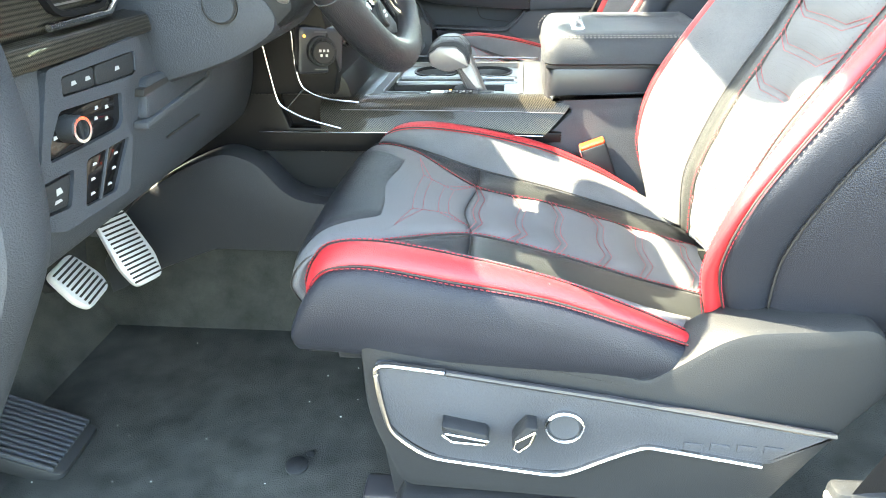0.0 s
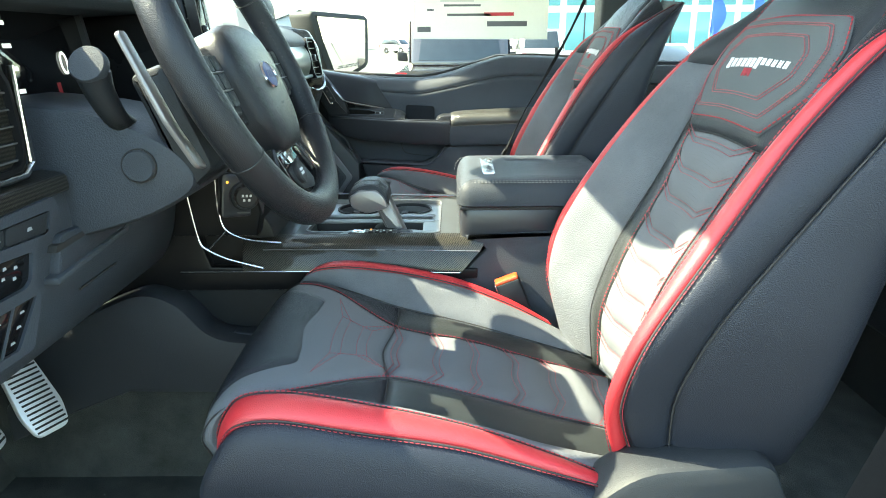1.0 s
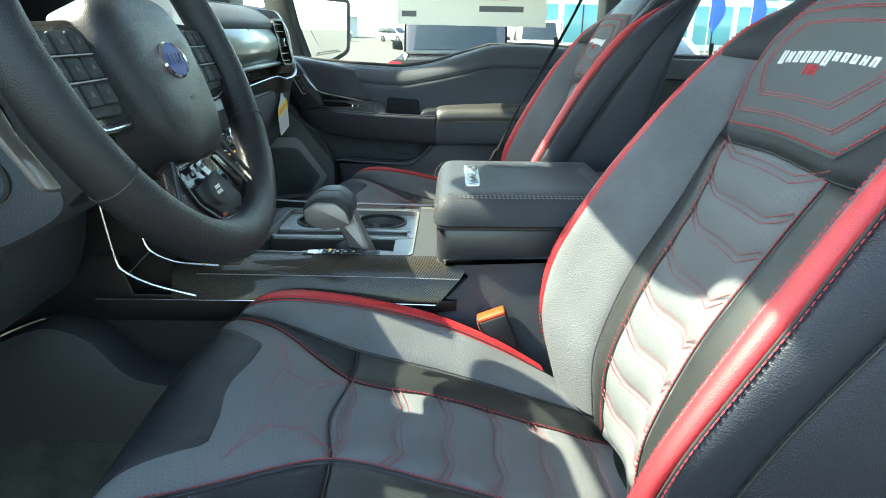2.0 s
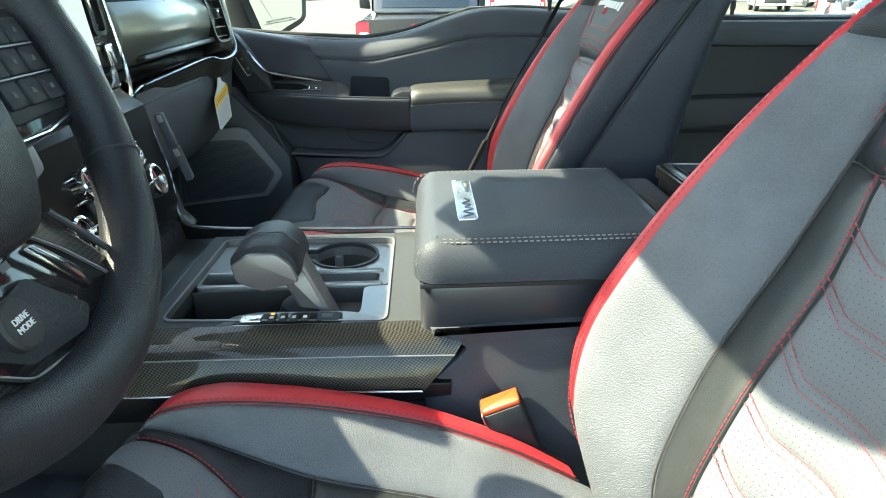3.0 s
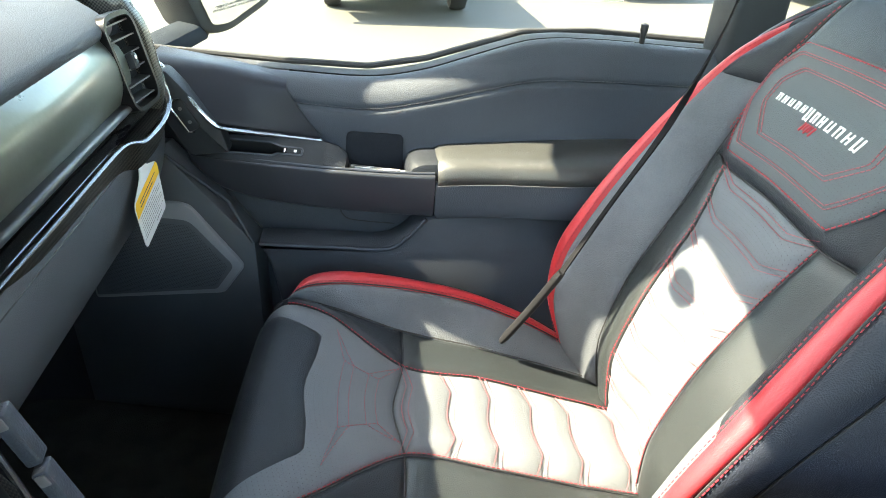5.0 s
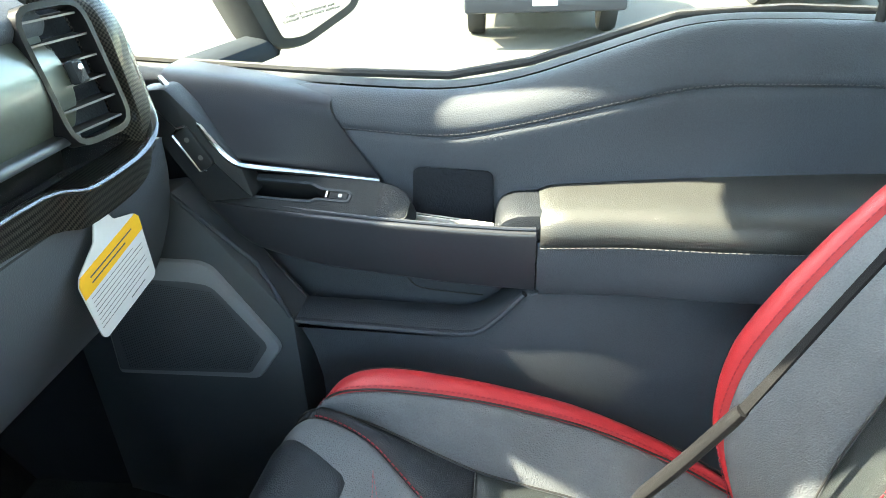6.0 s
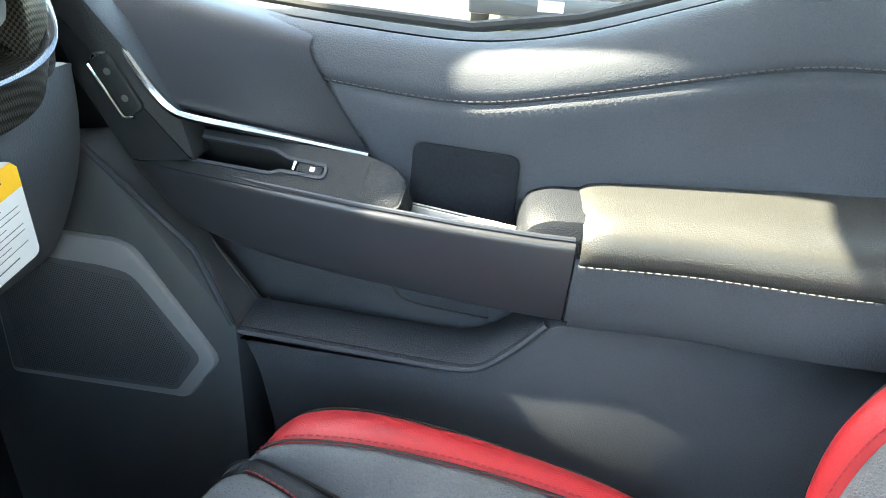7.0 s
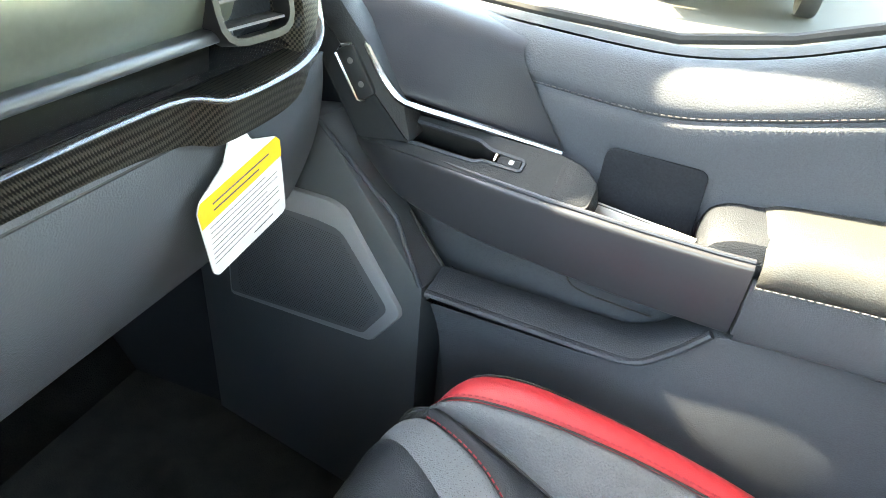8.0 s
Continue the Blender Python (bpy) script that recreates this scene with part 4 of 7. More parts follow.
def knob(parent, m, r, h):
    k = part("knob", lathe([(r * 1.05, -0.004), (r * 1.05, 0), (r, 0.003), (r, h * 0.7), (r * 0.97, h), (r * 0.82, h + 0.001), (r * 0.8, h - 0.003)], 30, m), CHROME, parent, "ribbed chrome knob")
    for i in range(24):
        a = 2 * math.pi * i / 24
        part("rib", prism([(-0.0009, -0.0006), (0.0009, -0.0006), (0.0009, 0.0008), (-0.0009, 0.0008)], 0.003, h * 0.75, "z", 0, m=m @ pose(0, 0, 0, 0, 0, math.degrees(a)) @ Matrix.Translation((0, r, 0))), SATIN, k)
    part("knob_face", prism(circle(0, 0, r * 0.8, 24), h - 0.006, h - 0.003, "z", 0.0005, m=m), GLASS_DARK, k)
    part("pointer", prism([(-0.0008, 0.002), (0.0008, 0.002), (0.0008, r * 0.7), (-0.0008, r * 0.7)], h - 0.003, h - 0.0022, "z", 0, m=m), RED, k)


for o, r in (((-0.176, 0.0, 0.551), 0.0165), ((-0.171, 0.040, 0.510), 0.0205), ((-0.176, -0.120, 0.551), 0.0165), ((-0.171, -0.160, 0.510), 0.0205)):
    mm = CM.copy()
    mm.translation = o
    knob(stack, mm, r, 0.02)
for y in (-0.018, 0.008, 0.032):
    part("rail", prism([(-0.09, y - 0.001), (0.09, y - 0.001), (0.09, y + 0.001), (-0.09, y + 0.001)], -0.002, 0.0035, "z", 0.0005, m=CM), SILVER, stack)
for i in range(5):
    for k, y in enumerate((-0.005, 0.02)):
        x = -0.06 + i * 0.028 + k * 0.01
        b = part("button", prism(rounded([(x - 0.011, y - 0.009), (x + 0.011, y - 0.009), (x + 0.011, y + 0.009), (x - 0.011, y + 0.009)], 0.003), -0.002, 0.002, "z", 0.001, m=CM), PLASTIC, stack)
        part("icon", prism(circle(x, y, 0.0028, 8), 0.002, 0.0024, "z", 0, m=CM), INK, b)
        if k == 0 and i in (2, 3, 4):
            part("indicator", prism(circle(x + 0.006, y + 0.005, 0.0016, 8), 0.002, 0.003, "z", 0, m=CM), AMBER, b, "glowing amber dot")
part("indicator", prism(circle(0.02, -0.03, 0.0025, 8), -0.002, 0.003, "z", 0, m=CM), BLUE, stack, "glowing blue dot")
part("usb_socket", prism(rounded([(0.0, -0.05), (0.035, -0.05), (0.035, -0.035), (0.0, -0.035)], 0.004), -0.004, 0.008, "z", 0.002, m=CM), SILVER, stack, "pale socket cover")

# four-wheel dial at the driver's end of the stack
DM = frame3((-0.180, -0.226, 0.500), (0.85, 0.5, -0.1), (0, 0, 1))
dp = part("dial_plate", prism(rounded([(-0.036, -0.036), (0.034, -0.034), (0.036, 0.034), (-0.034, 0.036)], 0.008), -0.03, 0.004, "z", 0.004, m=DM), SATIN, stack, "dark satin dial plate")
part("dial_collar", lathe([(0.023, 0.0), (0.023, 0.009), (0.021, 0.011), (0.018, 0.011)], 30, DM @ Matrix.Translation((0, 0, 0.003)), caps=False), PLASTIC, dp)
dk = part("dial_knob", lathe([(0.0175, 0.0), (0.0175, 0.017), (0.0155, 0.019), (0.0, 0.019)], 30, DM @ Matrix.Translation((0, 0, 0.003))), RUBBER, dp, "round rubber drive dial")
for i in range(16):
    part("knob_rib", prism([(-0.001, 0.017), (0.001, 0.017), (0.001, 0.0185), (-0.001, 0.0185)], 0.006, 0.019, "z", 0, m=DM @ pose(0, 0, 0, 0, 0, 22.5 * i)), PLASTIC_GREY, dk)
for x, y in ((-0.006, 0.003), (0.0, 0.003), (0.006, 0.003), (-0.004, -0.004), (0.004, -0.004)):
    part("icon", prism([(x - 0.0018, y - 0.002), (x + 0.0018, y - 0.002), (x + 0.0018, y + 0.002), (x - 0.0018, y + 0.002)], 0.022, 0.0224, "z", 0, m=DM), PAPER, dk)
part("indicator", prism(circle(-0.026, 0.022, 0.0022, 8), 0.004, 0.0046, "z", 0, m=DM), AMBER, dp, "glowing amber dot")
for y in (-0.028, 0.028):
    part("dial_mark", prism([(-0.01, y - 0.001), (0.01, y - 0.001), (0.01, y + 0.001), (-0.01, y + 0.001)], 0.004, 0.0045, "z", 0, m=DM), INK, dp)

# ---- dashboard, driver side ----
part("dash_top", prism(spline([(-0.95, 0.80), (-0.55, 0.80), (-0.36, 0.815), (-0.30, 0.81), (-0.285, 0.79), (-0.30, 0.775)], 22) + [(-0.95, 0.74)], -0.79, -0.22, "y", 0.012), PLASTIC_SOFT, dash, "black soft dash top")
part("cluster_back", prism(rounded([(-0.40, 0.80), (-0.375, 0.63), (-0.6, 0.60), (-0.6, 0.80)], 0.01), -0.62, -0.225, "y", 0.006), PLASTIC, dash)
KM = frame3((-0.368, -0.44, 0.71), (0, 1, 0), (-0.14, 0, 1))
part("cluster_glass", prism(rounded([(-0.15, -0.065), (0.15, -0.065), (0.15, 0.07), (-0.15, 0.07)], 0.02), 0, 0.008, "z", 0.003, m=KM), GLASS_DARK, dash, "dark instrument display")
part("cluster_rim", plate(rounded([(-0.158, -0.073), (0.158, -0.073), (0.158, 0.078), (-0.158, 0.078)], 0.024), [rounded([(-0.15, -0.065), (0.15, -0.065), (0.15, 0.07), (-0.15, 0.07)], 0.02)], 0, 0.014, KM), SATIN, dash)
text("speed_digit", "0", 0.042, KM @ Matrix.Translation((0.085, -0.003, 0.009)), WHITE_LIT, dash, "lit zero on the speed display")
for i in range(4):
    part("dial_mark", prism([(-0.03, 0.045 - i * 0.026), (-0.014, 0.045 - i * 0.026), (-0.014, 0.050 - i * 0.026), (-0.03, 0.050 - i * 0.026)], 0.008, 0.0086, "z", 0, m=KM), WHITE_LIT, dash)
for x in (-0.08, -0.02):
    part("telltale", prism(circle(x, 0.055, 0.005, 10), 0.008, 0.0086, "z", 0, m=KM), INK, dash)
part("temp_bar", prism([(0.055, -0.05), (0.063, -0.05), (0.063, -0.025), (0.055, -0.025)], 0.008, 0.0086, "z", 0, m=KM), RED, dash)
part("cheek", prism(rounded([(-0.295, 0.80), (-0.285, 0.60), (-0.45, 0.60), (-0.45, 0.80)], 0.012), -0.80, -0.585, "y", 0.008), CARBON, dash, "carbon cheek round the side vent")
air_vent(dash, frame3((-0.284, -0.645, 0.665), (0, 1, 0), (-0.05, 0, 1)), 0.10, 0.105, 6, label="side air vent with a bright frame")
part("vent_line", tube([(-0.279, -0.70, 0.608), (-0.279, -0.605, 0.608), (-0.279, -0.590, 0.62), (-0.283, -0.59, 0.715)], 0.0035, 8), SILVER, dash)
part("carbon_sill", prism(rounded([(-0.30, 0.605), (-0.272, 0.60), (-0.27, 0.582), (-0.30, 0.575)], 0.004), -0.80, -0.545, "y", 0.004), CARBON, dash, "carbon strip under the vent")
part("lower_panel", prism(spline([(-0.292, 0.60), (-0.283, 0.56), (-0.285, 0.50), (-0.298, 0.44), (-0.33, 0.39), (-0.42, 0.355)], 22) + [(-0.6, 0.42), (-0.6, 0.60)], -0.80, -0.225, "y", 0.01), PLASTIC_GREY, dash, "slate grey knee panel")
part("door_pillar_trim", prism(spline([(-0.33, 0.80), (-0.262, 0.66), (-0.252, 0.54), (-0.268, 0.44), (-0.33, 0.33), (-0.40, 0.22)], 22) + [(-0.60, 0.22), (-0.60, 0.80)], -0.845, -0.775, "y", 0.025), PLASTIC_GREY, dash, "rounded slate grey dash end")
# storage slot above the knee panel
part("slot_panel", prism(rounded([(-0.592, 0.495), (-0.428, 0.506), (-0.408, 0.532), (-0.575, 0.537)], 0.010), -0.30, -0.274, "x", 0.004), PLASTIC_GREY, dash, "slate grey recess panel")
# The slot has no depth; its shade is this black strip.
part("slot", prism(rounded([(-0.590, 0.521), (-0.462, 0.526), (-0.458, 0.5315), (-0.586, 0.5285)], 0.002), -0.30, -0.2733, "x", 0.0004), RUBBER, dash, "storage slot, its shaded opening drawn as a flat dark strip")
part("slot_lip", prism(rounded([(-0.600, 0.488), (-0.428, 0.500), (-0.402, 0.530), (-0.410, 0.534), (-0.434, 0.508), (-0.600, 0.496)], 0.003), -0.30, -0.270, "x", 0.002), PLASTIC_SOFT, dash)
part("panel_gap", tube([(-0.2905, -0.53, 0.457), (-0.2900, -0.44, 0.459)], 0.0016, 6), RUBBER, dash)
# switch bank
BM = frame3((-0.277, -0.678, 0.522), (0.10, 1, 0), (0.02, 0, 1))


def bank(nm, pts, mat, parent, lo, hi, r=0.004, b=0.0012, label=""):
    return part(nm, prism(rounded(pts, r), lo, hi, "z", b, m=BM), mat, parent, label)


def bank_icon(x, y, w, h, parent, z, mat=None):
    part("icon", prism([(x - w, y - h), (x + w, y - h * 0.8), (x + w * 0.7, y + h), (x - w * 0.6, y + h)], z, z + 0.0005, "z", 0, m=BM), mat or ICON, parent)


bezel = [(-0.044, 0.056), (0.088, 0.062), (0.092, 0.043), (0.052, 0.020), (0.040, -0.018), (0.046, -0.030), (0.022, -0.080), (-0.072, -0.082), (-0.108, -0.066), (-0.080, -0.020)]
lamp_cut = [(-0.042, 0.020), (0.044, 0.016), (0.036, -0.011), (0.026, -0.017), (-0.068, -0.019), (-0.063, -0.005)]
upper_cut = [(-0.030, 0.047), (0.078, 0.050), (0.071, 0.027), (-0.034, 0.030)]
small_cut = [(-0.025, -0.030), (0.040, -0.028), (0.003, -0.073), (-0.042, -0.071)]
brake_cut = [(-0.088, -0.033), (-0.043, -0.032), (-0.059, -0.064), (-0.097, -0.060)]
part("switch_surround", plate(rounded(bezel, 0.006), [rounded(q, 0.004) for q in (lamp_cut, upper_cut, small_cut, brake_cut)], -0.010, 0.004, BM), PLASTIC_GREY, dash, "slate grey switch surround")
bank("bank_backing", inset(bezel, 0.003), RUBBER, dash, -0.014, -0.008)
lp2 = bank("lamp_switch_plate", inset(lamp_cut, 0.0008), GLASS_DARK, dash, -0.009, 0.001, label="gloss black lamp switch plate")
KB = BM @ Matrix.Translation((-0.037, 0.003, 0.001))
kn = part("lamp_knob", lathe([(0.0125, 0), (0.0125, 0.013), (0.0115, 0.016), (0.0085, 0.016), (0.008, 0.012)], 28, KB), PLASTIC, lp2, "black lamp knob")
part("lamp_knob_ring", lathe([(0.0116, 0.0155), (0.0116, 0.0175), (0.0088, 0.0175), (0.0088, 0.0155)], 28, KB, caps=False), CHROME, kn, "chrome ring")
part("knob_bar", prism([(-0.0015, -0.008), (0.0015, -0.008), (0.0015, 0.008), (-0.0015, 0.008)], 0.0125, 0.0160, "z", 0.0005, m=KB), PLASTIC, kn)
for x, y in ((0.007, 0.010), (0.021, 0.007), (0.003, 0.001), (0.017, -0.003), (-0.052, -0.001)):
    bank_icon(x, y, 0.0024, 0.0016, lp2, 0.001)
s1 = bank("rocker_switch", [(-0.029, 0.0455), (0.014, 0.047), (0.010, 0.0295), (-0.032, 0.0315)], PLASTIC, dash, -0.008, 0.003)
s2 = bank("rocker_switch", [(0.0165, 0.047), (0.076, 0.0485), (0.0695, 0.0285), (0.0125, 0.0295)], PLASTIC, dash, -0.008, 0.003)
for x, p in ((-0.016, s1), (0.003, s1), (0.046, s2)):
    bank_icon(x, 0.0385, 0.0036, 0.0018, p, 0.003)
for q, xs in (([(-0.023, -0.0315), (0.006, -0.030), (-0.020, -0.0715), (-0.040, -0.0705)], (-0.015, -0.022, -0.027)), ([(0.009, -0.0300), (0.038, -0.0290), (0.002, -0.0720), (-0.017, -0.0715)], (0.017, 0.009, -0.002))):
    s4 = bank("small_switch", q, GLASS_DARK, dash, -0.008, 0.002)
    for k, x in enumerate(xs):
        bank_icon(x, -0.038 - k * 0.0125, 0.0032, 0.0012, s4, 0.002)
part("switch_rib", prism([(0.0065, -0.029), (0.0085, -0.029), (-0.0175, -0.072), (-0.0195, -0.072)], -0.008, 0.0035, "z", 0.0005, m=BM), PLASTIC_SOFT, dash)
s3 = bank("brake_switch", [(-0.084, -0.036), (-0.047, -0.035), (-0.061, -0.0615), (-0.092, -0.0580)], PLASTIC, dash, -0.008, 0.003, label="parking brake switch")
bank_icon(-0.067, -0.045, 0.0040, 0.0028, s3, 0.003)
bank_icon(-0.071, -0.053, 0.0050, 0.0014, s3, 0.003)

# ---- steering column and wheel ----
col = thing("steering_column", "slate grey steering column shroud with stalk and button", "column")
part("shroud", prism([(-0.42, 0.68), (-0.42, 0.50)] + spline([(-0.40, 0.50), (-0.30, 0.515), (-0.20, 0.543), (-0.145, 0.572), (-0.138, 0.598), (-0.17, 0.632), (-0.25, 0.665), (-0.40, 0.68)], 40), -0.535, -0.39, "y", 0.012), PLASTIC_GREY, col, "slate grey shroud")
part("column_button", lathe([(0.018, 0.0), (0.018, 0.004), (0.0165, 0.006), (0.002, 0.0065)], 28, frame3((-0.196, -0.535, 0.605), (1, 0, 0), (0, 0, 1))), PLASTIC_SOFT, col, "round grey button")
part("button_ring", lathe([(0.0195, -0.002), (0.0195, 0.0035), (0.0182, 0.0035), (0.0182, -0.002)], 28, frame3((-0.196, -0.535, 0.605), (1, 0, 0), (0, 0, 1)), caps=False), RUBBER, col)
part("stalk", tube(spline([(-0.216, -0.50, 0.645), (-0.214, -0.535, 0.658), (-0.220, -0.548, 0.685), (-0.222, -0.553, 0.705)], 14), [0.010 + 0.0006 * i for i in range(14)], 16), PLASTIC, col, "black indicator stalk")
part("stalk_cap", lathe([(0.0195, -0.006), (0.0195, 0.002), (0.018, 0.004), (0.0, 0.0045)], 24, frame3((-0.222, -0.560, 0.714), (1, 0, 0), (0, 0.45, 1))), PLASTIC_SOFT, col)
part("column_collar", prism(rounded([(-0.20, 0.70), (-0.16, 0.715), (-0.115, 0.60), (-0.15, 0.57)], 0.01), -0.53, -0.40, "y", 0.01), PLASTIC, col)

WC = (-0.0895, -0.460, 0.711)
wheel = thing("steering_wheel", "black leather steering wheel with carbon lower spoke", "steering wheel", WC)
W0 = pose(0, 0, 0, 0, 65.7, 0) @ pose(0, 0, 0, 0, 0, 90)  # local x to the passenger side, y up the wheel, z to the driver
WU = tuple(W0.to_3x3() @ Vector((0, 0, 1)))
WR = 0.1855
rim = [W0 @ Vector((WR * math.cos(a), WR * math.sin(a), 0)) for a in np.linspace(0, 2 * math.pi, 96, endpoint=False)]
thick = [0.0172 + 0.002 * max(0, -math.sin(a)) + 0.0012 * math.exp(-((abs(math.sin(a)) - 0.1) / 0.25) ** 2) for a in np.linspace(0, 2 * math.pi, 96, endpoint=False)]
part("rim", tube(rim, thick, 20, True, up=WU), LEATHER_WHEEL, wheel, "black leather rim")
for a in (radians(-30), radians(210), radians(28), radians(152)):
    c = Vector((WR * math.cos(a), WR * math.sin(a), 0))
    u = c.normalized()
    part("rim_seam", tube([W0 @ (c + u * 0.0185 * math.cos(q) + Vector((0, 0, 0.0185 * math.sin(q)))) for q in np.linspace(0, 2 * math.pi, 22, endpoint=False)], 0.0009, 5, True), RUBBER, wheel)
for sg in (-1, 1):  # baseball stitch on the inner side of the grips
    vs, fs = [], []
    for i in range(26):
        a = radians(-34 + i * 2.1)
        for lean in (-1, 1):
            c = Vector((sg * (WR - 0.0172) * math.cos(a), (WR - 0.0172) * math.sin(a), 0.006 * 0))
            t = Vector((-sg * math.sin(a), math.cos(a), 0)) * 0.0032 * lean
            p, q = c + Vector((0, 0, 0.0062)) + t, c - Vector((0, 0, 0.001)) - t
            v, f = tube([W0 @ p, W0 @ q], 0.0007, 5)
            fs += [tuple(k + len(vs) for k in g) for g in f]
            vs += v
    part("rim_stitching", (vs, fs), RUBBER, wheel, "black cross stitching")
pad = rounded([(-0.040, -0.108), (0.040, -0.108), (0.068, -0.075), (0.084, -0.005), (0.072, 0.036), (0.03, 0.046), (-0.03, 0.046), (-0.072, 0.036), (-0.084, -0.005), (-0.068, -0.075)], 0.016, 5)
rings = [(0.0, -0.03), (0.0, 0.0), (0.0018, 0.006), (0.006, 0.0105), (0.014, 0.0145), (0.026, 0.0172), (0.038, 0.0182)]
vs, fs = [], []
for d, z in rings:
    k = 1 - d / 0.075
    vs += [W0 @ Vector((x * k, -0.031 + (y + 0.031) * k, z)) for x, y in pad]
n = len(pad)
fs = [(i * n + j, i * n + (j + 1) % n, (i + 1) * n + (j + 1) % n, (i + 1) * n + j) for i in range(len(rings) - 1) for j in range(n)] + [tuple(range((len(rings) - 1) * n, len(rings) * n))]
part("airbag_cover", (vs, fs), LEATHER_WHEEL, wheel, "dark padded airbag cover")
BADGE = W0 @ Matrix.Translation((0, -0.022, 0.0165))
bd = part("badge", lathe([(1.0, 0), (1.0, 0.003), (0.9, 0.0045), (0.86, 0.003)], 40, BADGE @ Matrix.Diagonal((0.0265, 0.0165, 1, 1)), caps=False), CHROME, wheel, "oval chrome-edged badge")
part("badge_field", lathe([(0.9, 0.0005), (0.87, 0.0035), (0.0, 0.0042)], 40, BADGE @ Matrix.Diagonal((0.0265, 0.0165, 1, 1))), material("badge_blue", (0.006, 0.022, 0.13), 0.4, coat=0.0, spec=0.2, vary=0.05), bd, "dark blue field")
for i in range(4):
    part("badge_stroke", tube([BADGE @ Vector((-0.013 + i * 0.008, -0.004, 0.0044)), BADGE @ Vector((-0.010 + i * 0.008, 0.005, 0.0044))], 0.0006, 6), SILVER, bd)
part("pad_mark", prism([(-0.006, -0.058), (0.006, -0.058), (0.006, -0.055), (-0.006, -0.055)], 0.0178, 0.0186, "z", 0.0, m=W0), PLASTIC_SOFT, wheel)
for sg in (-1, 1):
    sp = part("spoke", prism(rounded([(sg * 0.070, -0.066), (sg * 0.172, -0.060), (sg * 0.182, 0.022), (sg * 0.076, 0.026)], 0.012), -0.024, -0.006, "z", 0.005, m=W0), GLOSS, wheel, "gloss black spoke")
    part("spoke_face", prism(rounded([(sg * 0.088, -0.052), (sg * 0.158, -0.049), (sg * 0.166, 0.012), (sg * 0.090, 0.016)], 0.008), -0.008, -0.003, "z", 0.0015, m=W0), PLASTIC, sp, "black button field")
    for r in range(3):
        for cidx in range(3):
            x, y = sg * (0.102 + cidx * 0.0225), 0.0045 - r * 0.0195
            w = 0.0098
            bt = part("button", prism(rounded([(x - w, y - 0.0083), (x + w, y - 0.0083), (x + w, y + 0.0083), (x - w, y + 0.0083)], 0.002), -0.004, 0.0005, "z", 0.0012, m=W0), PLASTIC, sp)
            k = 0.0028 if (r + cidx) % 2 else 0.0018
            part("icon", prism([(x - k, y - 0.0016), (x + k, y - 0.0016), (x + k * 0.4, y + 0.0018), (x - k * 0.4, y + 0.0018)], 0.0005, 0.0009, "z", 0, m=W0), INK, bt)
    for y in (-0.0052, -0.0247):
        part("separator", prism([(sg * 0.092, y - 0.0006), (sg * 0.157, y - 0.0006), (sg * 0.157, y + 0.0006), (sg * 0.092, y + 0.0006)], -0.004, 0.0009, "z", 0.0, m=W0), LEVER, sp)
    part("spoke_edge", tube([W0 @ Vector((sg * 0.086, -0.060, -0.006)), W0 @ Vector((sg * 0.12, -0.060, -0.005)), W0 @ Vector((sg * 0.166, -0.053, -0.006))], 0.0016, 8), SILVER, sp)
    part("shift_paddle", prism(rounded([(sg * 0.140, -0.085), (sg * 0.160, -0.080), (sg * 0.172, -0.03), (sg * 0.166, 0.06), (sg * 0.150, 0.06), (sg * 0.152, -0.04)], 0.006), -0.052, -0.046, "z", 0.002, m=W0), LEVER, wheel, "satin grey shift paddle")
ls = part("lower_spoke", prism(rounded([(-0.060, -0.098), (0.060, -0.098), (0.088, -0.135), (0.098, -0.158), (0.05, -0.180), (0.0, -0.186), (-0.05, -0.180), (-0.098, -0.158), (-0.088, -0.135)], 0.010), -0.020, -0.004, "z", 0.006, m=W0), CARBON, wheel, "lacquered carbon lower spoke")
part("spoke_line", tube([W0 @ Vector(q) for q in spline([(0.062, -0.100, -0.002), (0.088, -0.135, -0.002), (0.097, -0.156, -0.002), (0.05, -0.176, -0.002), (0.0, -0.181, -0.002), (-0.05, -0.176, -0.002), (-0.097, -0.156, -0.002), (-0.088, -0.135, -0.002), (-0.062, -0.100, -0.002)], 60)], 0.0022, 8), SATIN, ls, "satin line round the lower spoke")
module = rounded([(-0.066, -0.106), (0.030, -0.104), (0.050, -0.122), (0.078, -0.156), (0.066, -0.166), (0.03, -0.170), (-0.03, -0.163), (-0.058, -0.140)], 0.007)
part("module_rim", plate([tuple(p) for p in inset(module, -0.0022)], [inset(module, 0.0002)], -0.006, -0.0005, W0), GLOSS_SOFT, ls)
part("module", prism(module, -0.006, -0.0022, "z", 0.001, m=W0), GLASS_DARK, ls, "gloss black control module")
part("module_line", plate([tuple(p) for p in inset(module, -0.0008)], [inset(module, 0.0003)], -0.002, 0.0, W0), LEVER, ls)
part("module_window", prism(rounded([(0.020, -0.109), (0.034, -0.111), (0.062, -0.146), (0.050, -0.150)], 0.004), -0.003, -0.0005, "z", 0.001, m=W0), GLOSS, ls, "gloss black window")
part("module_panel", prism(rounded([(-0.050, -0.128), (0.010, -0.122), (0.040, -0.156), (0.026, -0.165), (-0.024, -0.158), (-0.046, -0.140)], 0.004), -0.003, -0.0008, "z", 0.0006, m=W0), PLASTIC, ls)
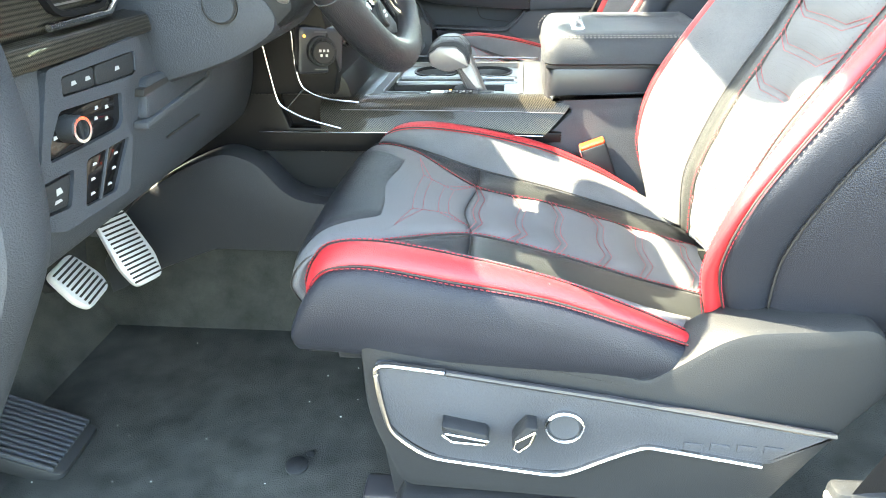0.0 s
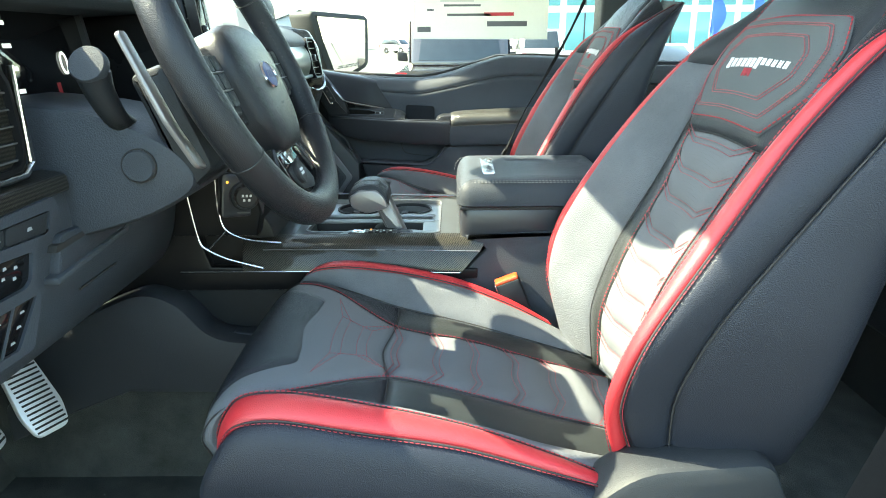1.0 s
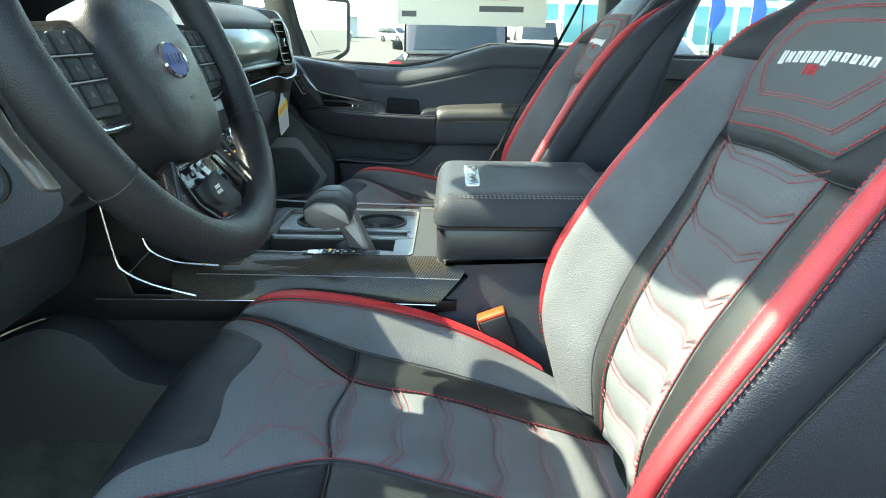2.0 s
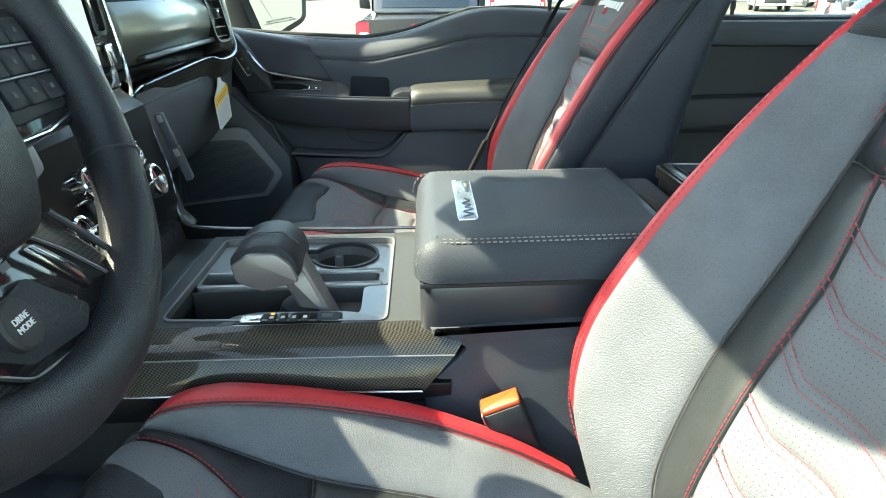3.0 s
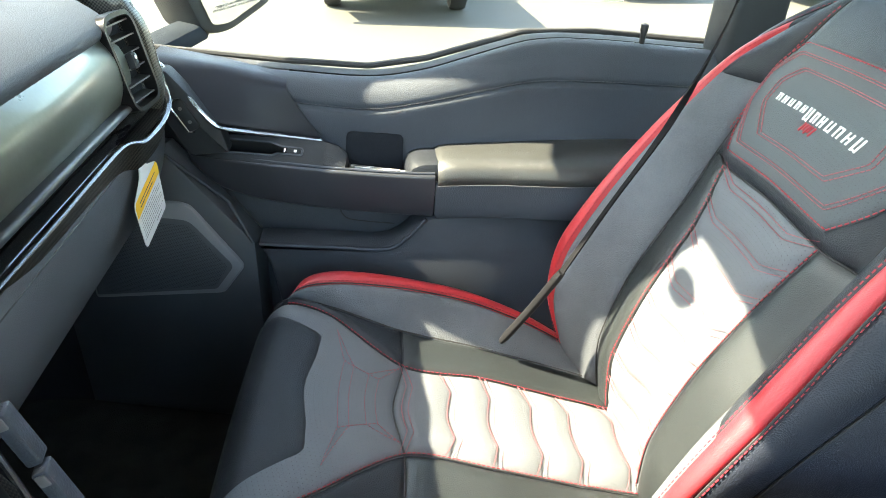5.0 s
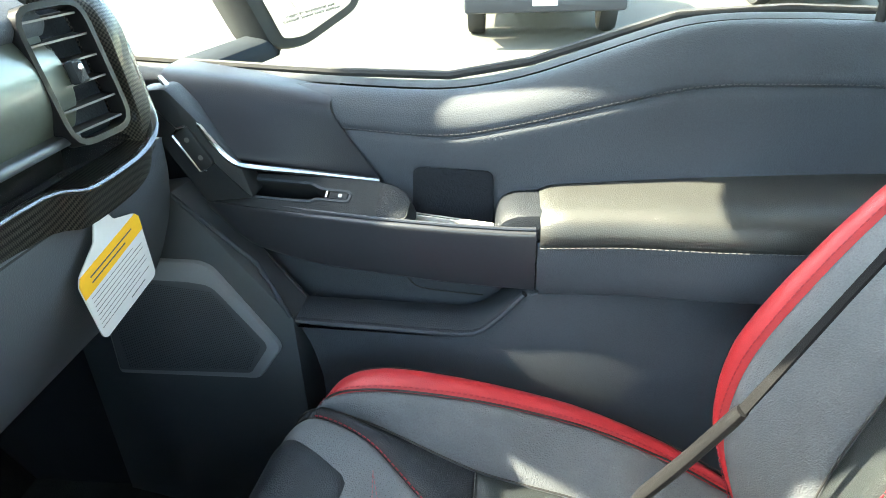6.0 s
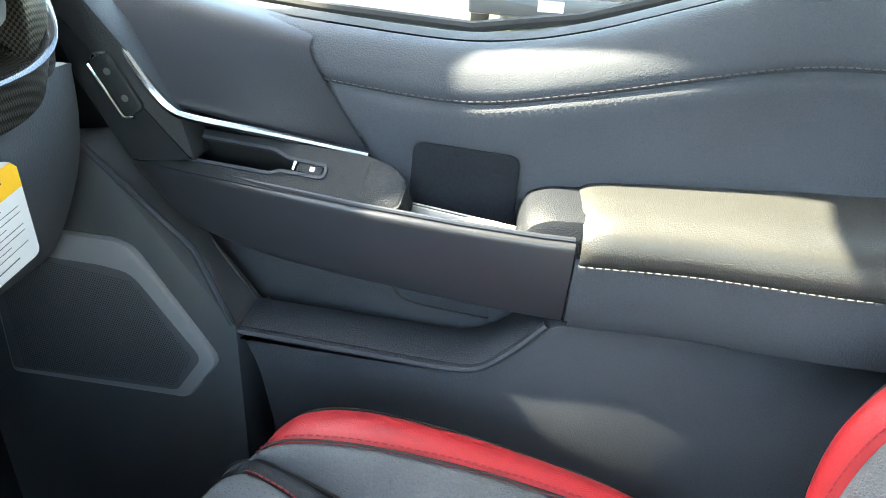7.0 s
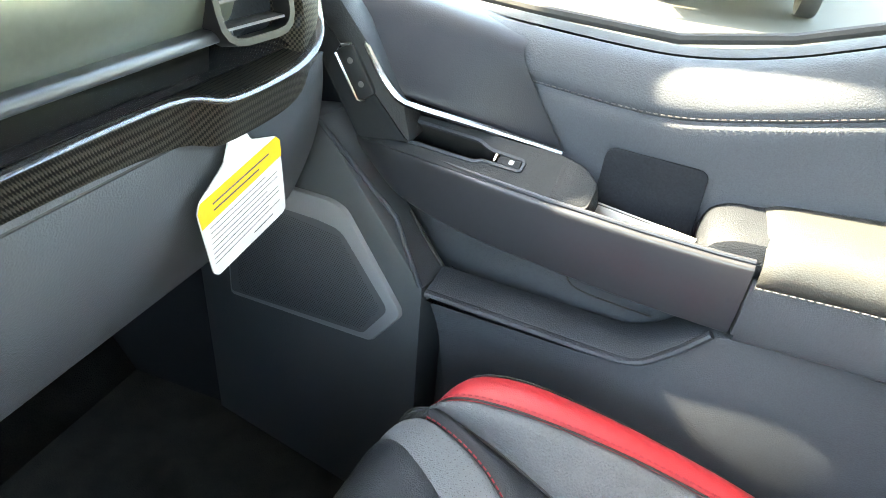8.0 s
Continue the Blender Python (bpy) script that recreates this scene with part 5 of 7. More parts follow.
for i in range(5):
    part("icon", prism([(-0.052 + i * 0.013, -0.1185 + i * 0.001), (-0.044 + i * 0.013, -0.1178 + i * 0.001), (-0.044 + i * 0.013, -0.1138 + i * 0.001), (-0.052 + i * 0.013, -0.1145 + i * 0.001)], -0.0024, -0.0018, "z", 0, m=W0), INK, ls)
MK = W0 @ Matrix.Translation((-0.019, -0.1375, 0.0))
mk = part("mode_button", lathe([(0.0140, -0.003), (0.0140, 0.0035), (0.0125, 0.005), (0.0, 0.005)], 30, MK), RUBBER, ls, "round drive mode button")
text("mode_writing", "DRIVE\nMODE", 0.0048, MK @ Matrix.Translation((0, 0, 0.0052)), PAPER, mk)

# ---- centre console ----
console = thing("centre_console", "black centre console with cup holders and carbon side trim", "console")
part("console_body", prism([(-0.185, 0.0), (0.085, 0.0), (0.088, 0.36), (-0.185, 0.36)], -0.50, 0.62, "x", 0.006), PLASTIC, console, "black lower body")
# deck with the tray opening
tray = rounded([(-0.098, -0.158), (0.134, -0.172), (0.139, 0.066), (-0.088, 0.072)], 0.012)
deck_out = [(-0.116, -0.180), (0.172, -0.185), (0.178, 0.088), (-0.108, 0.088)]
part("deck", plate(deck_out, [tray], 0.395, 0.418), DECK, console, "dark satin deck")
part("front_lid", prism([(-0.165, -0.180), (-0.1175, -0.180), (-0.1095, 0.088), (-0.165, 0.088)], 0.395, 0.4165, "z", 0.002), GLOSS_SOFT, console, "dark front lid")
part("tray_rim", plate([tuple(p) for p in inset(tray, -0.002)], [inset(tray, 0.001)], 0.412, 0.4198), LEVER, console, "bright rim round the tray")
part("deck_far_wall", box(-0.16, 0.178, 0.074, 0.090, 0.36, 0.415, 0.003), PLASTIC, console)
part("deck_near_wall", box(-0.16, 0.172, -0.188, -0.176, 0.36, 0.413, 0.003), PLASTIC, console)
part("deck_front_wall", box(-0.165, -0.103, -0.18, 0.085, 0.36, 0.40, 0.003), PLASTIC, console)
part("deck_rear_wall", box(0.137, 0.178, -0.18, 0.085, 0.36, 0.40, 0.003), PLASTIC, console)
# cup holder plate
wells = [(-0.024 + 0.041 * math.cos(a), 0.024 + 0.041 * math.sin(a)) for a in np.radians(np.linspace(23, 337, 40))]
wells += [(0.076 + 0.041 * math.cos(a), 0.022 + 0.041 * math.sin(a)) for a in np.radians(np.linspace(203, 517, 40))]
CUP_PLATE = material("satin_cup_plate", (0.2, 0.21, 0.22), 0.34, metal=0.65, vary=0.1)
slot = rounded([(-0.088, -0.058), (0.122, -0.062), (0.124, -0.036), (-0.088, -0.032)], 0.006)
cplate = plate(rounded([(-0.093, -0.066), (0.135, -0.070), (0.137, 0.064), (-0.087, 0.069)], 0.01), [wells, slot], 0.372, 0.412)
part("cup_plate", cplate, CUP_PLATE, console, "satin grey cup holder plate")
part("well_rim", plate([tuple(p) for p in inset(wells, -0.0035)], [inset(wells, 0.0006)], 0.409, 0.4145), PLASTIC, console, "black rim joining both wells")
for cx, cy in ((-0.024, 0.024), (0.076, 0.022)):
    cup = part("cup_holder", lathe([(0.0412, 0.397), (0.0400, 0.394), (0.037, 0.33), (0.0, 0.33)], 32, Matrix.Translation((cx, cy, 0)), caps=False), RUBBER, console, "black cup holder well")
    for a in (20, 160, 270):
        part("cup_tab", box(-0.006, 0.006, -0.004, 0.003, 0.372, 0.400, 0.002, m=Matrix.Translation((cx, cy, 0)) @ pose(0, 0, 0, 0, 0, a) @ Matrix.Translation((0, 0.0365, 0))), LEVER, cup)
part("cup_bridge", box(0.015, 0.037, 0.004, 0.042, 0.372, 0.396, 0.004), RUBBER, console)
part("slot_floor", box(-0.09, 0.126, -0.064, -0.03, 0.362, 0.372, 0.002), RUBBER, console)
part("tray_floor", box(-0.10, 0.14, -0.175, 0.07, 0.355, 0.364, 0.002), RUBBER, console, "black tray floor")
part("plate_skirt", box(-0.094, 0.134, -0.0745, -0.0705, 0.364, 0.4095, 0.001), RUBBER, console)
for y in (-0.067, -0.029):
    part("divider", box(-0.088, 0.128, y - 0.004, y + 0.004, 0.402, 0.4155, 0.003), CUP_PLATE, console, "satin grey divider")
part("lever_surround", plate(rounded([(0.094, -0.160), (0.134, -0.166), (0.137, -0.072), (0.110, -0.074), (0.106, -0.082), (0.106, -0.135)], 0.004), [], 0.385, 0.4125), CUP_PLATE, console, "satin grey panel beside the lever")
part("lever_pocket", box(0.066, 0.1055, -0.138, -0.080, 0.366, 0.396, 0.003), RUBBER, console)
# mode switches beside the lever
pnl = part("switch_panel", prism(rounded([(-0.045, -0.178), (0.132, -0.178), (0.132, -0.160), (0.092, -0.146), (0.0, -0.142), (-0.026, -0.150)], 0.006), 0.385, 0.4185, "z", 0.003), CUP_PLATE, console, "satin switch panel")
part("switch_field", prism(rounded([(-0.024, -0.172), (0.090, -0.174), (0.088, -0.151), (-0.012, -0.150)], 0.004), 0.4175, 0.4192, "z", 0.0006), GLOSS_SOFT, pnl)
for x0, x1, mat in ((-0.016, 0.006, SILVER), (0.012, 0.020, RUBBER), (0.0235, 0.0315, RUBBER), (0.035, 0.043, RUBBER), (0.0465, 0.0545, RUBBER), (0.062, 0.085, PLASTIC_SOFT)):
    bt = part("switch", box(x0, x1, -0.170, -0.154, 0.418, 0.4215, 0.001), mat, pnl)
    if mat == RUBBER:
        part("icon", box(x0 + 0.002, x1 - 0.002, -0.166, -0.161, 0.4212, 0.4219, 0.0002), PAPER, bt)
    if 0.01 < x0 < 0.02:
        part("indicator", box(x0 + 0.002, x1 - 0.002, -0.1575, -0.1545, 0.4212, 0.4222, 0.0003), AMBER, bt, "glowing amber dot")
    if mat == PLASTIC_SOFT:
        part("icon", box(0.068, 0.079, -0.166, -0.158, 0.4212, 0.4219, 0.0002), INK, bt)
# gear lever
shift = thing("gear_lever", "black gear lever with satin grey grip in the console tray", "gear lever", (0.045, -0.118, 0.364))
part("boot", lathe([(0.034, 0.0), (0.033, 0.035), (0.026, 0.052), (0.018, 0.056)], 28), RUBBER, shift)
part("stem", prism(rounded([(0.010, 0.020), (0.036, 0.034), (0.002, 0.112), (-0.026, 0.100)], 0.005), -0.020, 0.014, "y", 0.005), LEVER, shift, "satin grey stem")
GP = [(0.006, 0.100), (0.000, 0.124), (-0.016, 0.138), (-0.044, 0.138), (-0.068, 0.122), (-0.064, 0.098), (-0.034, 0.086)]
part("grip", prism(rounded(GP, 0.012), -0.043, 0.036, "y", 0.007), LEATHER, shift, "black leather grip")
part("grip_cap", prism(rounded([(0.003, 0.098), (-0.004, 0.117), (-0.018, 0.129), (-0.046, 0.129), (-0.064, 0.117), (-0.060, 0.099), (-0.034, 0.088)], 0.004), -0.049, -0.040, "y", 0.003), LEVER, shift, "satin grey end cap")
part("grip_seam", tube([(-0.066, -0.012, 0.1255), (-0.045, -0.012, 0.1395), (-0.015, -0.012, 0.1395), (0.0, -0.012, 0.127)], 0.0009, 6), GREY_THREAD, shift)
# carbon side trim
XS = [-0.195, -0.175, -0.15, -0.10, 0.0, 0.10, 0.165, 0.214]
CT = [[(x, -0.178 - 0.10 * max(0, -0.16 - x), 0.4205 + 0.9 * max(0, -0.2 - x)) for x in XS[:-1]] + [(0.222, -0.184, 0.4195)],
      [(x, -0.198, 0.4165 + 0.6 * max(0, -0.2 - x)) for x in XS[:-1]] + [(0.217, -0.200, 0.4165)],
      [(x, -0.212, 0.402 + 0.6 * max(0, -0.2 - x)) for x in XS[:-1]] + [(0.203, -0.212, 0.398)],
      [(x, -0.219, 0.366) for x in XS[:-1]] + [(0.172, -0.219, 0.362)],
      [(x, -0.19, 0.360) for x in XS[:-1]] + [(0.165, -0.19, 0.358)]]
CT = np.array(CT)
vs, fs = [], []
for L in CT:
    for p in cr(L, np.linspace(0, 7, 40)):
        vs.append(p)
for i in range(4):
    for j in range(39):
        fs.append((i * 40 + j, i * 40 + j + 1, (i + 1) * 40 + j + 1, (i + 1) * 40 + j))
fs.append((39, 79, 119, 159, 199))
fs.append((0, 160, 120, 80, 40))
part("side_trim", (vs, fs), CARBON, console, "lacquered carbon side trim")
part("trim_line", tube([(-0.30, -0.2195, 0.367), (-0.1, -0.2195, 0.3665), (0.05, -0.2195, 0.3655), (0.170, -0.2195, 0.3625)], 0.0014, 8), SILVER, console, "bright lower line")
# Highlight on the carbon's bend, laid on as a thin bar.
part("trim_line", tube([(-0.16, -0.2125, 0.403), (0.0, -0.2128, 0.402), (0.12, -0.2128, 0.4005), (0.203, -0.2128, 0.3985)], 0.0009, 6), LEVER, console, "thin grey bar standing for the crease's highlight")
part("trim_line", tube(spline([(-0.271, -0.229, 0.51), (-0.260, -0.229, 0.429), (-0.248, -0.229, 0.410), (-0.214, -0.228, 0.392), (-0.160, -0.222, 0.374)], 24), 0.0024, 8), SILVER, console)
part("trim_line", tube(spline([(-0.222, -0.229, 0.53), (-0.222, -0.229, 0.476), (-0.213, -0.229, 0.443), (-0.18, -0.226, 0.425), (-0.13, -0.209, 0.414)], 24), 0.002, 8), SILVER, console)
part("trim_line", tube([(-0.246, -0.229, 0.408), (-0.212, -0.229, 0.442)], 0.0016, 8), SILVER, console)
part("side_panel", prism([(-0.55, 0.30), (-0.30, 0.33), (0.0, 0.33), (0.20, 0.35), (0.20, 0.366), (-0.25, 0.372), (-0.262, 0.41), (-0.275, 0.50), (-0.55, 0.50)], -0.212, -0.19, "y", 0.004), GLOSS_SOFT, console, "gloss dark console flank")
part("shelf", prism(rounded([(-0.50, 0.245), (0.30, 0.225), (0.30, 0.335), (-0.50, 0.335)], 0.01), -0.20, -0.185, "y", 0.004), PLASTIC, console)
part("shelf_lip", prism(rounded([(-0.30, 0.245), (0.02, 0.235), (0.02, 0.250), (-0.28, 0.262)], 0.004), -0.232, -0.195, "y", 0.004), PLASTIC_GREY, console)
part("footwell_trim", prism(spline([(-0.62, 0.13), (-0.55, 0.235), (-0.46, 0.30), (-0.36, 0.342), (-0.30, 0.325), (-0.255, 0.275), (-0.21, 0.258), (-0.10, 0.254), (0.06, 0.25)], 44) + [(0.06, 0.150), (-0.24, 0.158), (-0.40, 0.160), (-0.50, 0.12), (-0.62, 0.06)], -0.262, -0.19, "y", 0.012), FOOT_GREY, console, "slate grey footwell trim")
part("console_neck", prism([(-0.45, 0.36), (-0.45, 0.50), (-0.19, 0.50), (-0.15, 0.44), (-0.14, 0.40), (-0.14, 0.36)], -0.19, 0.085, "y", 0.005), GLOSS_SOFT, console)
part("rear_flank", prism(rounded([(0.17, 0.10), (0.62, 0.10), (0.62, 0.44), (0.178, 0.422), (0.215, 0.40), (0.172, 0.355)], 0.004), -0.205, -0.185, "y", 0.006), PLASTIC_SOFT, console, "black console flank")
part("rear_flank", prism([(-0.16, 0.08), (0.62, 0.08), (0.62, 0.44), (-0.16, 0.40)], 0.078, 0.092, "y", 0.004), PLASTIC_SOFT, console)
# armrest
arm = thing("armrest", "padded black leather armrest lid on a storage box", "armrest")
box_m = rounded([(0.170, -0.198), (0.440, -0.192), (0.442, 0.072), (0.174, 0.070)], 0.022)
part("storage_box", prism(box_m, 0.405, 0.468, "z", 0.006), SATIN, arm, "dark satin storage box")
lid_o = rounded([(0.164, -0.207), (0.44, -0.203), (0.444, 0.076), (0.172, 0.077)], 0.03, 6)


def lid_mesh():
    """A cushioned lid: soft shoulder, flat top with a sunken field behind the plaque."""
    rings = [(0.006, 0.470), (0.0, 0.474), (0.0, 0.482), (0.002, 0.495), (0.007, 0.505), (0.014, 0.5115), (0.024, 0.5145)]
    v, f = [], []
    n = len(lid_o)
    for d, z in rings:
        v += [(x, y, z) for x, y in inset(lid_o, d)]
    for i in range(len(rings) - 1):
        for j in range(n):
            f.append((i * n + j, i * n + (j + 1) % n, (i + 1) * n + (j + 1) % n, (i + 1) * n + j))
    f.append(tuple(range(n))[::-1])
    field = rounded([(0.252, -0.150), (0.415, -0.15), (0.418, 0.03), (0.256, 0.03)], 0.02, 5)
    bm = bmesh.new()
    bv = [bm.verts.new(p) for p in v]
    for q in f:
        bm.faces.new([bv[i] for i in q])
    hole = [bm.verts.new((x, y, 0.5150)) for x, y in field]
    low = [bm.verts.new((x, y, 0.5105)) for x, y in inset(field, 0.012)]
    outer = bv[(len(rings) - 1) * n:]
    ed = [bm.edges.get((outer[i], outer[(i + 1) % n])) for i in range(n)]
    k = len(hole)
    ed += [bm.edges.new((hole[i], hole[(i + 1) % k])) for i in range(k)]
    bmesh.ops.triangle_fill(bm, use_beauty=True, edges=ed)
    for i in range(k):
        bm.faces.new((hole[i], hole[(i + 1) % k], low[(i + 1) % k], low[i]))
    bm.faces.new(low)
    bmesh.ops.recalc_face_normals(bm, faces=bm.faces)
    return bm


lid = part("lid", lid_mesh(), LEATHER_LID, arm, "padded black leather lid")
for sg, ya, yb in ((-1, -0.207, -0.203), (1, 0.077, 0.076)):
    for d in (0.0125, 0.0175):
        ye = ya - sg * d
        pp = [(0.1665, ye - sg * 0.004, 0.486), (0.169, ye - sg * 0.004, 0.498), (0.178, ye - sg * 0.004, 0.5085), (0.192, ye - sg * 0.002, 0.5108 + (d - 0.0125) * 0.35)]
        pp += [(x, ye + (yb - ya) * (x - 0.19) / 0.25, 0.5110 + (d - 0.0125) * 0.35) for x in np.linspace(0.205, 0.43, 40)]
        stitches("lid_stitching", np.array(pp), np.array([(-1, 0, 0.3), (-0.8, 0, 0.6), (-0.4, 0, 0.9)] + [(0, sg * 0.3, 0.95)] * (len(pp) - 3)), LID_THREAD, lid, length=0.0034, gap=0.0026, width=0.0010, lift=0.0008)
part("lid_gap", box(0.170, 0.44, -0.200, 0.072, 0.466, 0.472, 0.001), RUBBER, arm)
plq = part("plaque", prism(rounded([(0.214, 0.001), (0.237, 0.004), (0.233, -0.142), (0.211, -0.143)], 0.003), 0.5125, 0.5175, "z", 0.001), SILVER, arm, "brushed silver signature plaque")
part("plaque_writing", tube(spline([(0.218, -0.135, 0.518), (0.229, -0.128, 0.518), (0.219, -0.12, 0.518), (0.230, -0.112, 0.518), (0.222, -0.105, 0.518), (0.229, -0.097, 0.518), (0.220, -0.092, 0.518), (0.229, -0.082, 0.518), (0.223, -0.075, 0.518)], 50), 0.0006, 5), INK, plq, "dark engraved flourish")
part("plaque_bar", box(0.2175, 0.2190, -0.055, -0.008, 0.5172, 0.5178, 0.0002), INK, plq)
part("plaque_bar", box(0.2275, 0.2310, -0.050, -0.015, 0.5172, 0.5178, 0.0002), INK, plq)
part("latch_shelf", prism(rounded([(0.444, -0.203), (0.485, -0.20), (0.487, 0.070), (0.446, 0.072)], 0.008), 0.42, 0.496, "z", 0.006), PLASTIC_SOFT, arm, "black shelf behind the lid")
part("latch", prism(rounded([(0.446, -0.10), (0.462, -0.10), (0.462, -0.01), (0.446, -0.01)], 0.004), 0.49, 0.4985, "z", 0.002), RUBBER, arm)
# rear cup holder unit
rear = thing("rear_cup_unit", "gloss black rear cup holder unit with bright edge", "cup holder")
ro = rounded([(0.492, -0.19), (0.63, -0.17), (0.66, -0.06), (0.64, 0.02), (0.60, 0.048), (0.49, 0.050)], 0.015)
rin = inset(ro, 0.017)
part("unit_frame", plate(ro, [rin], 0.48, 0.520), GLOSS_SOFT, rear, "gloss black frame")
part("unit_tray", plate(inset(ro, 0.018), [circle(0.572, -0.035, 0.046), circle(0.575, -0.135, 0.044)], 0.478, 0.509), GLOSS_SOFT, rear, "sunken black tray")
part("tray_line", plate(inset(ro, 0.0155), [inset(ro, 0.0175)], 0.512, 0.5222), SATIN, rear, "bright rim of the tray")
part("frame_line", plate(inset(ro, 0.004), [inset(ro, 0.0052)], 0.514, 0.5208), LEVER, rear, "bright line")
part("unit_edge", plate([tuple(p) for p in inset(ro, -0.005)], [inset(ro, -0.0005)], 0.505, 0.5185), CARBON, rear, "carbon edge")
part("unit_body", prism(inset(ro, 0.006), 0.36, 0.40, "z", 0.004), PLASTIC, rear)
part("unit_wall", plate(inset(ro, 0.004), [inset(ro, 0.012)], 0.10, 0.50), PLASTIC, rear)
for cx, cy in ((0.572, -0.035), (0.575, -0.135)):
    part("cup_holder", lathe([(0.0462, 0.506), (0.045, 0.50), (0.041, 0.44), (0.0, 0.44)], 32, Matrix.Translation((cx, cy, 0)), caps=False), RUBBER, rear, "black cup holder well")
    part("cup_ring", lathe([(0.049, 0.508), (0.048, 0.512), (0.0455, 0.512), (0.045, 0.504)], 36, Matrix.Translation((cx, cy, 0)), caps=False), SATIN, rear)

# ---- passenger door ----
door = thing("passenger_door", "closed dark passenger door with padded armrest and map pocket", "door")
DX = [-0.40, -0.22, -0.06, 0.07, 0.16, 0.31, 0.42, 0.56, 0.64]
SZ = [0.66, 0.645, 0.633, 0.627, 0.641, 0.686, 0.690, 0.682, 0.678]
MZ = [0.60, 0.598, 0.592, 0.585, 0.600, 0.632, 0.634, 0.629, 0.627]
BACKY = [0.06, 0.045, 0.018, 0.006, 0.0, 0.0, 0.0, 0.0, 0.0]


def dline(y, zs, f=1.0):
    return [(x, y + f * b, z) for x, b, z in zip(DX, BACKY, zs)]


doorlines = [dline(0.822, [z - 0.06 for z in SZ], 0.3), dline(0.815, [z - 0.004 for z in SZ], 0.3), dline(0.790, SZ, 0.3), dline(0.757, [z - 0.014 for z in SZ], 0.5), dline(0.735, MZ),
             dline(0.738, [z - 0.03 for z in MZ]), dline(0.742, [0.535] * 9), dline(0.742, [0.48] * 9), dline(0.738, [0.43] * 9), dline(0.73, [0.34] * 9), dline(0.72, [0.22] * 9), dline(0.71, [0.02] * 9)]
ds = Surf(doorlines, 1)
panel("sill_cap", ds, 0, 2.2, 0, 8, RUBBER, door, "black window sill", n=14, m=90, puff=0, groove=0)
panel("upper_roll", ds, 2.2, 4, 1.6, 8, PLASTIC_SOFT, door, "dark soft vinyl upper roll", n=26, m=90, puff=0.006, groove=0.004)
panel("upper_panel", ds, 4, 7, 1.6, 8, PLASTIC_SOFT, door, "dark soft door panel", n=24, m=90, puff=0.002, groove=0.003)
panel("front_backing", ds, 2.2, 7, 0, 1.7, PLASTIC, door, n=24, m=30, puff=0, groove=0)
panel("lower_skin", ds, 7, 11, 0, 8, PLASTIC_SOFT, door, "black lower door panel", n=30, m=90, puff=0, groove=0)
seam("stitching", ds, 3.93, 1.75, 8, GREY_THREAD, door, n=120, off=0.0022)
glass = part("window_glass", prism([(-0.38, 0.60), (0.62, 0.60), (0.62, 1.20), (-0.30, 1.20), (-0.40, 1.12)], 0.826, 0.830, "y", 0.0), GLASS, door, "clear side window")
glass.visible_shadow = False
part("glass_seal", tube([(x, 0.823, z + 0.003) for x, z in zip(DX, SZ)], 0.005, 8), RUBBER, door)
part("door_shell", prism([(-0.42, -0.05), (0.66, -0.05), (0.66, 0.60), (-0.42, 0.60)], 0.84, 0.88, "y", 0.01), PLASTIC, door, "outer door skin")
part("lock_pin", lathe([(0.0045, -0.03), (0.0045, 0.012), (0.006, 0.014), (0.006, 0.024), (0.0, 0.026)], 14, Matrix.Translation((0.487, 0.775, 0.69))), RUBBER, door, "black lock pin")
# framed front field
tl = [[(-0.236, 0.815, 0.655), (-0.14, 0.812, 0.640), (-0.048, 0.808, 0.630)], [(-0.232, 0.765, 0.655), (-0.14, 0.768, 0.640), (-0.050, 0.765, 0.624)], [(-0.224, 0.744, 0.644), (-0.14, 0.750, 0.628), (-0.049, 0.747, 0.612)],
      [(-0.190, 0.728, 0.615), (-0.105, 0.738, 0.597), (-0.030, 0.742, 0.582)], [(-0.149, 0.712, 0.573), (-0.07, 0.732, 0.553), (-0.002, 0.745, 0.538)], [(-0.149, 0.742, 0.566), (-0.07, 0.755, 0.547), (-0.002, 0.765, 0.532)]]
panel("trim_face", Surf(tl, 1), 0, 5, 0, 2, TRIM_DARK, door, "dark satin trim field", n=40, m=30, puff=0, groove=0)
S_LINE = [(-0.222, 0.735, 0.652), (-0.205, 0.722, 0.640), (-0.165, 0.706, 0.592), (-0.146, 0.704, 0.571), (-0.130, 0.710, 0.563), (-0.07, 0.727, 0.550), (-0.002, 0.742, 0.536)]
part("bright_line", tube(spline(S_LINE, 40), 0.0032, 8), SILVER, door, "bright trim line")
# corner piece with the lock switch
part("corner_piece", prism(rounded([(-0.205, 0.648), (-0.142, 0.570), (-0.132, 0.528), (-0.188, 0.523), (-0.222, 0.585), (-0.238, 0.645)], 0.006), 0.708, 0.742, "y", 0.005), PLASTIC, door, "black corner piece")
LM = frame3((-0.187, 0.707, 0.585), (0.42, 0, -0.75), (0.75, 0, 0.42))
lk = part("lock_switch", prism(rounded([(-0.024, -0.008), (0.024, -0.008), (0.024, 0.010), (-0.024, 0.010)], 0.006), -0.004, 0.003, "z", 0.002, m=LM), PLASTIC, door, "oblong lock switch")
part("switch_edge", tube([LM @ Vector(q) for q in ((-0.023, 0.010, 0.003), (-0.026, 0.0, 0.003), (-0.022, -0.009, 0.003), (0.022, -0.009, 0.003), (0.026, -0.002, 0.003))], 0.0014, 6), CHROME, lk)
for x in (-0.011, 0.011):
    part("icon", prism(circle(x, 0.001, 0.0028, 8), 0.003, 0.0035, "z", 0, m=LM), INK, lk)
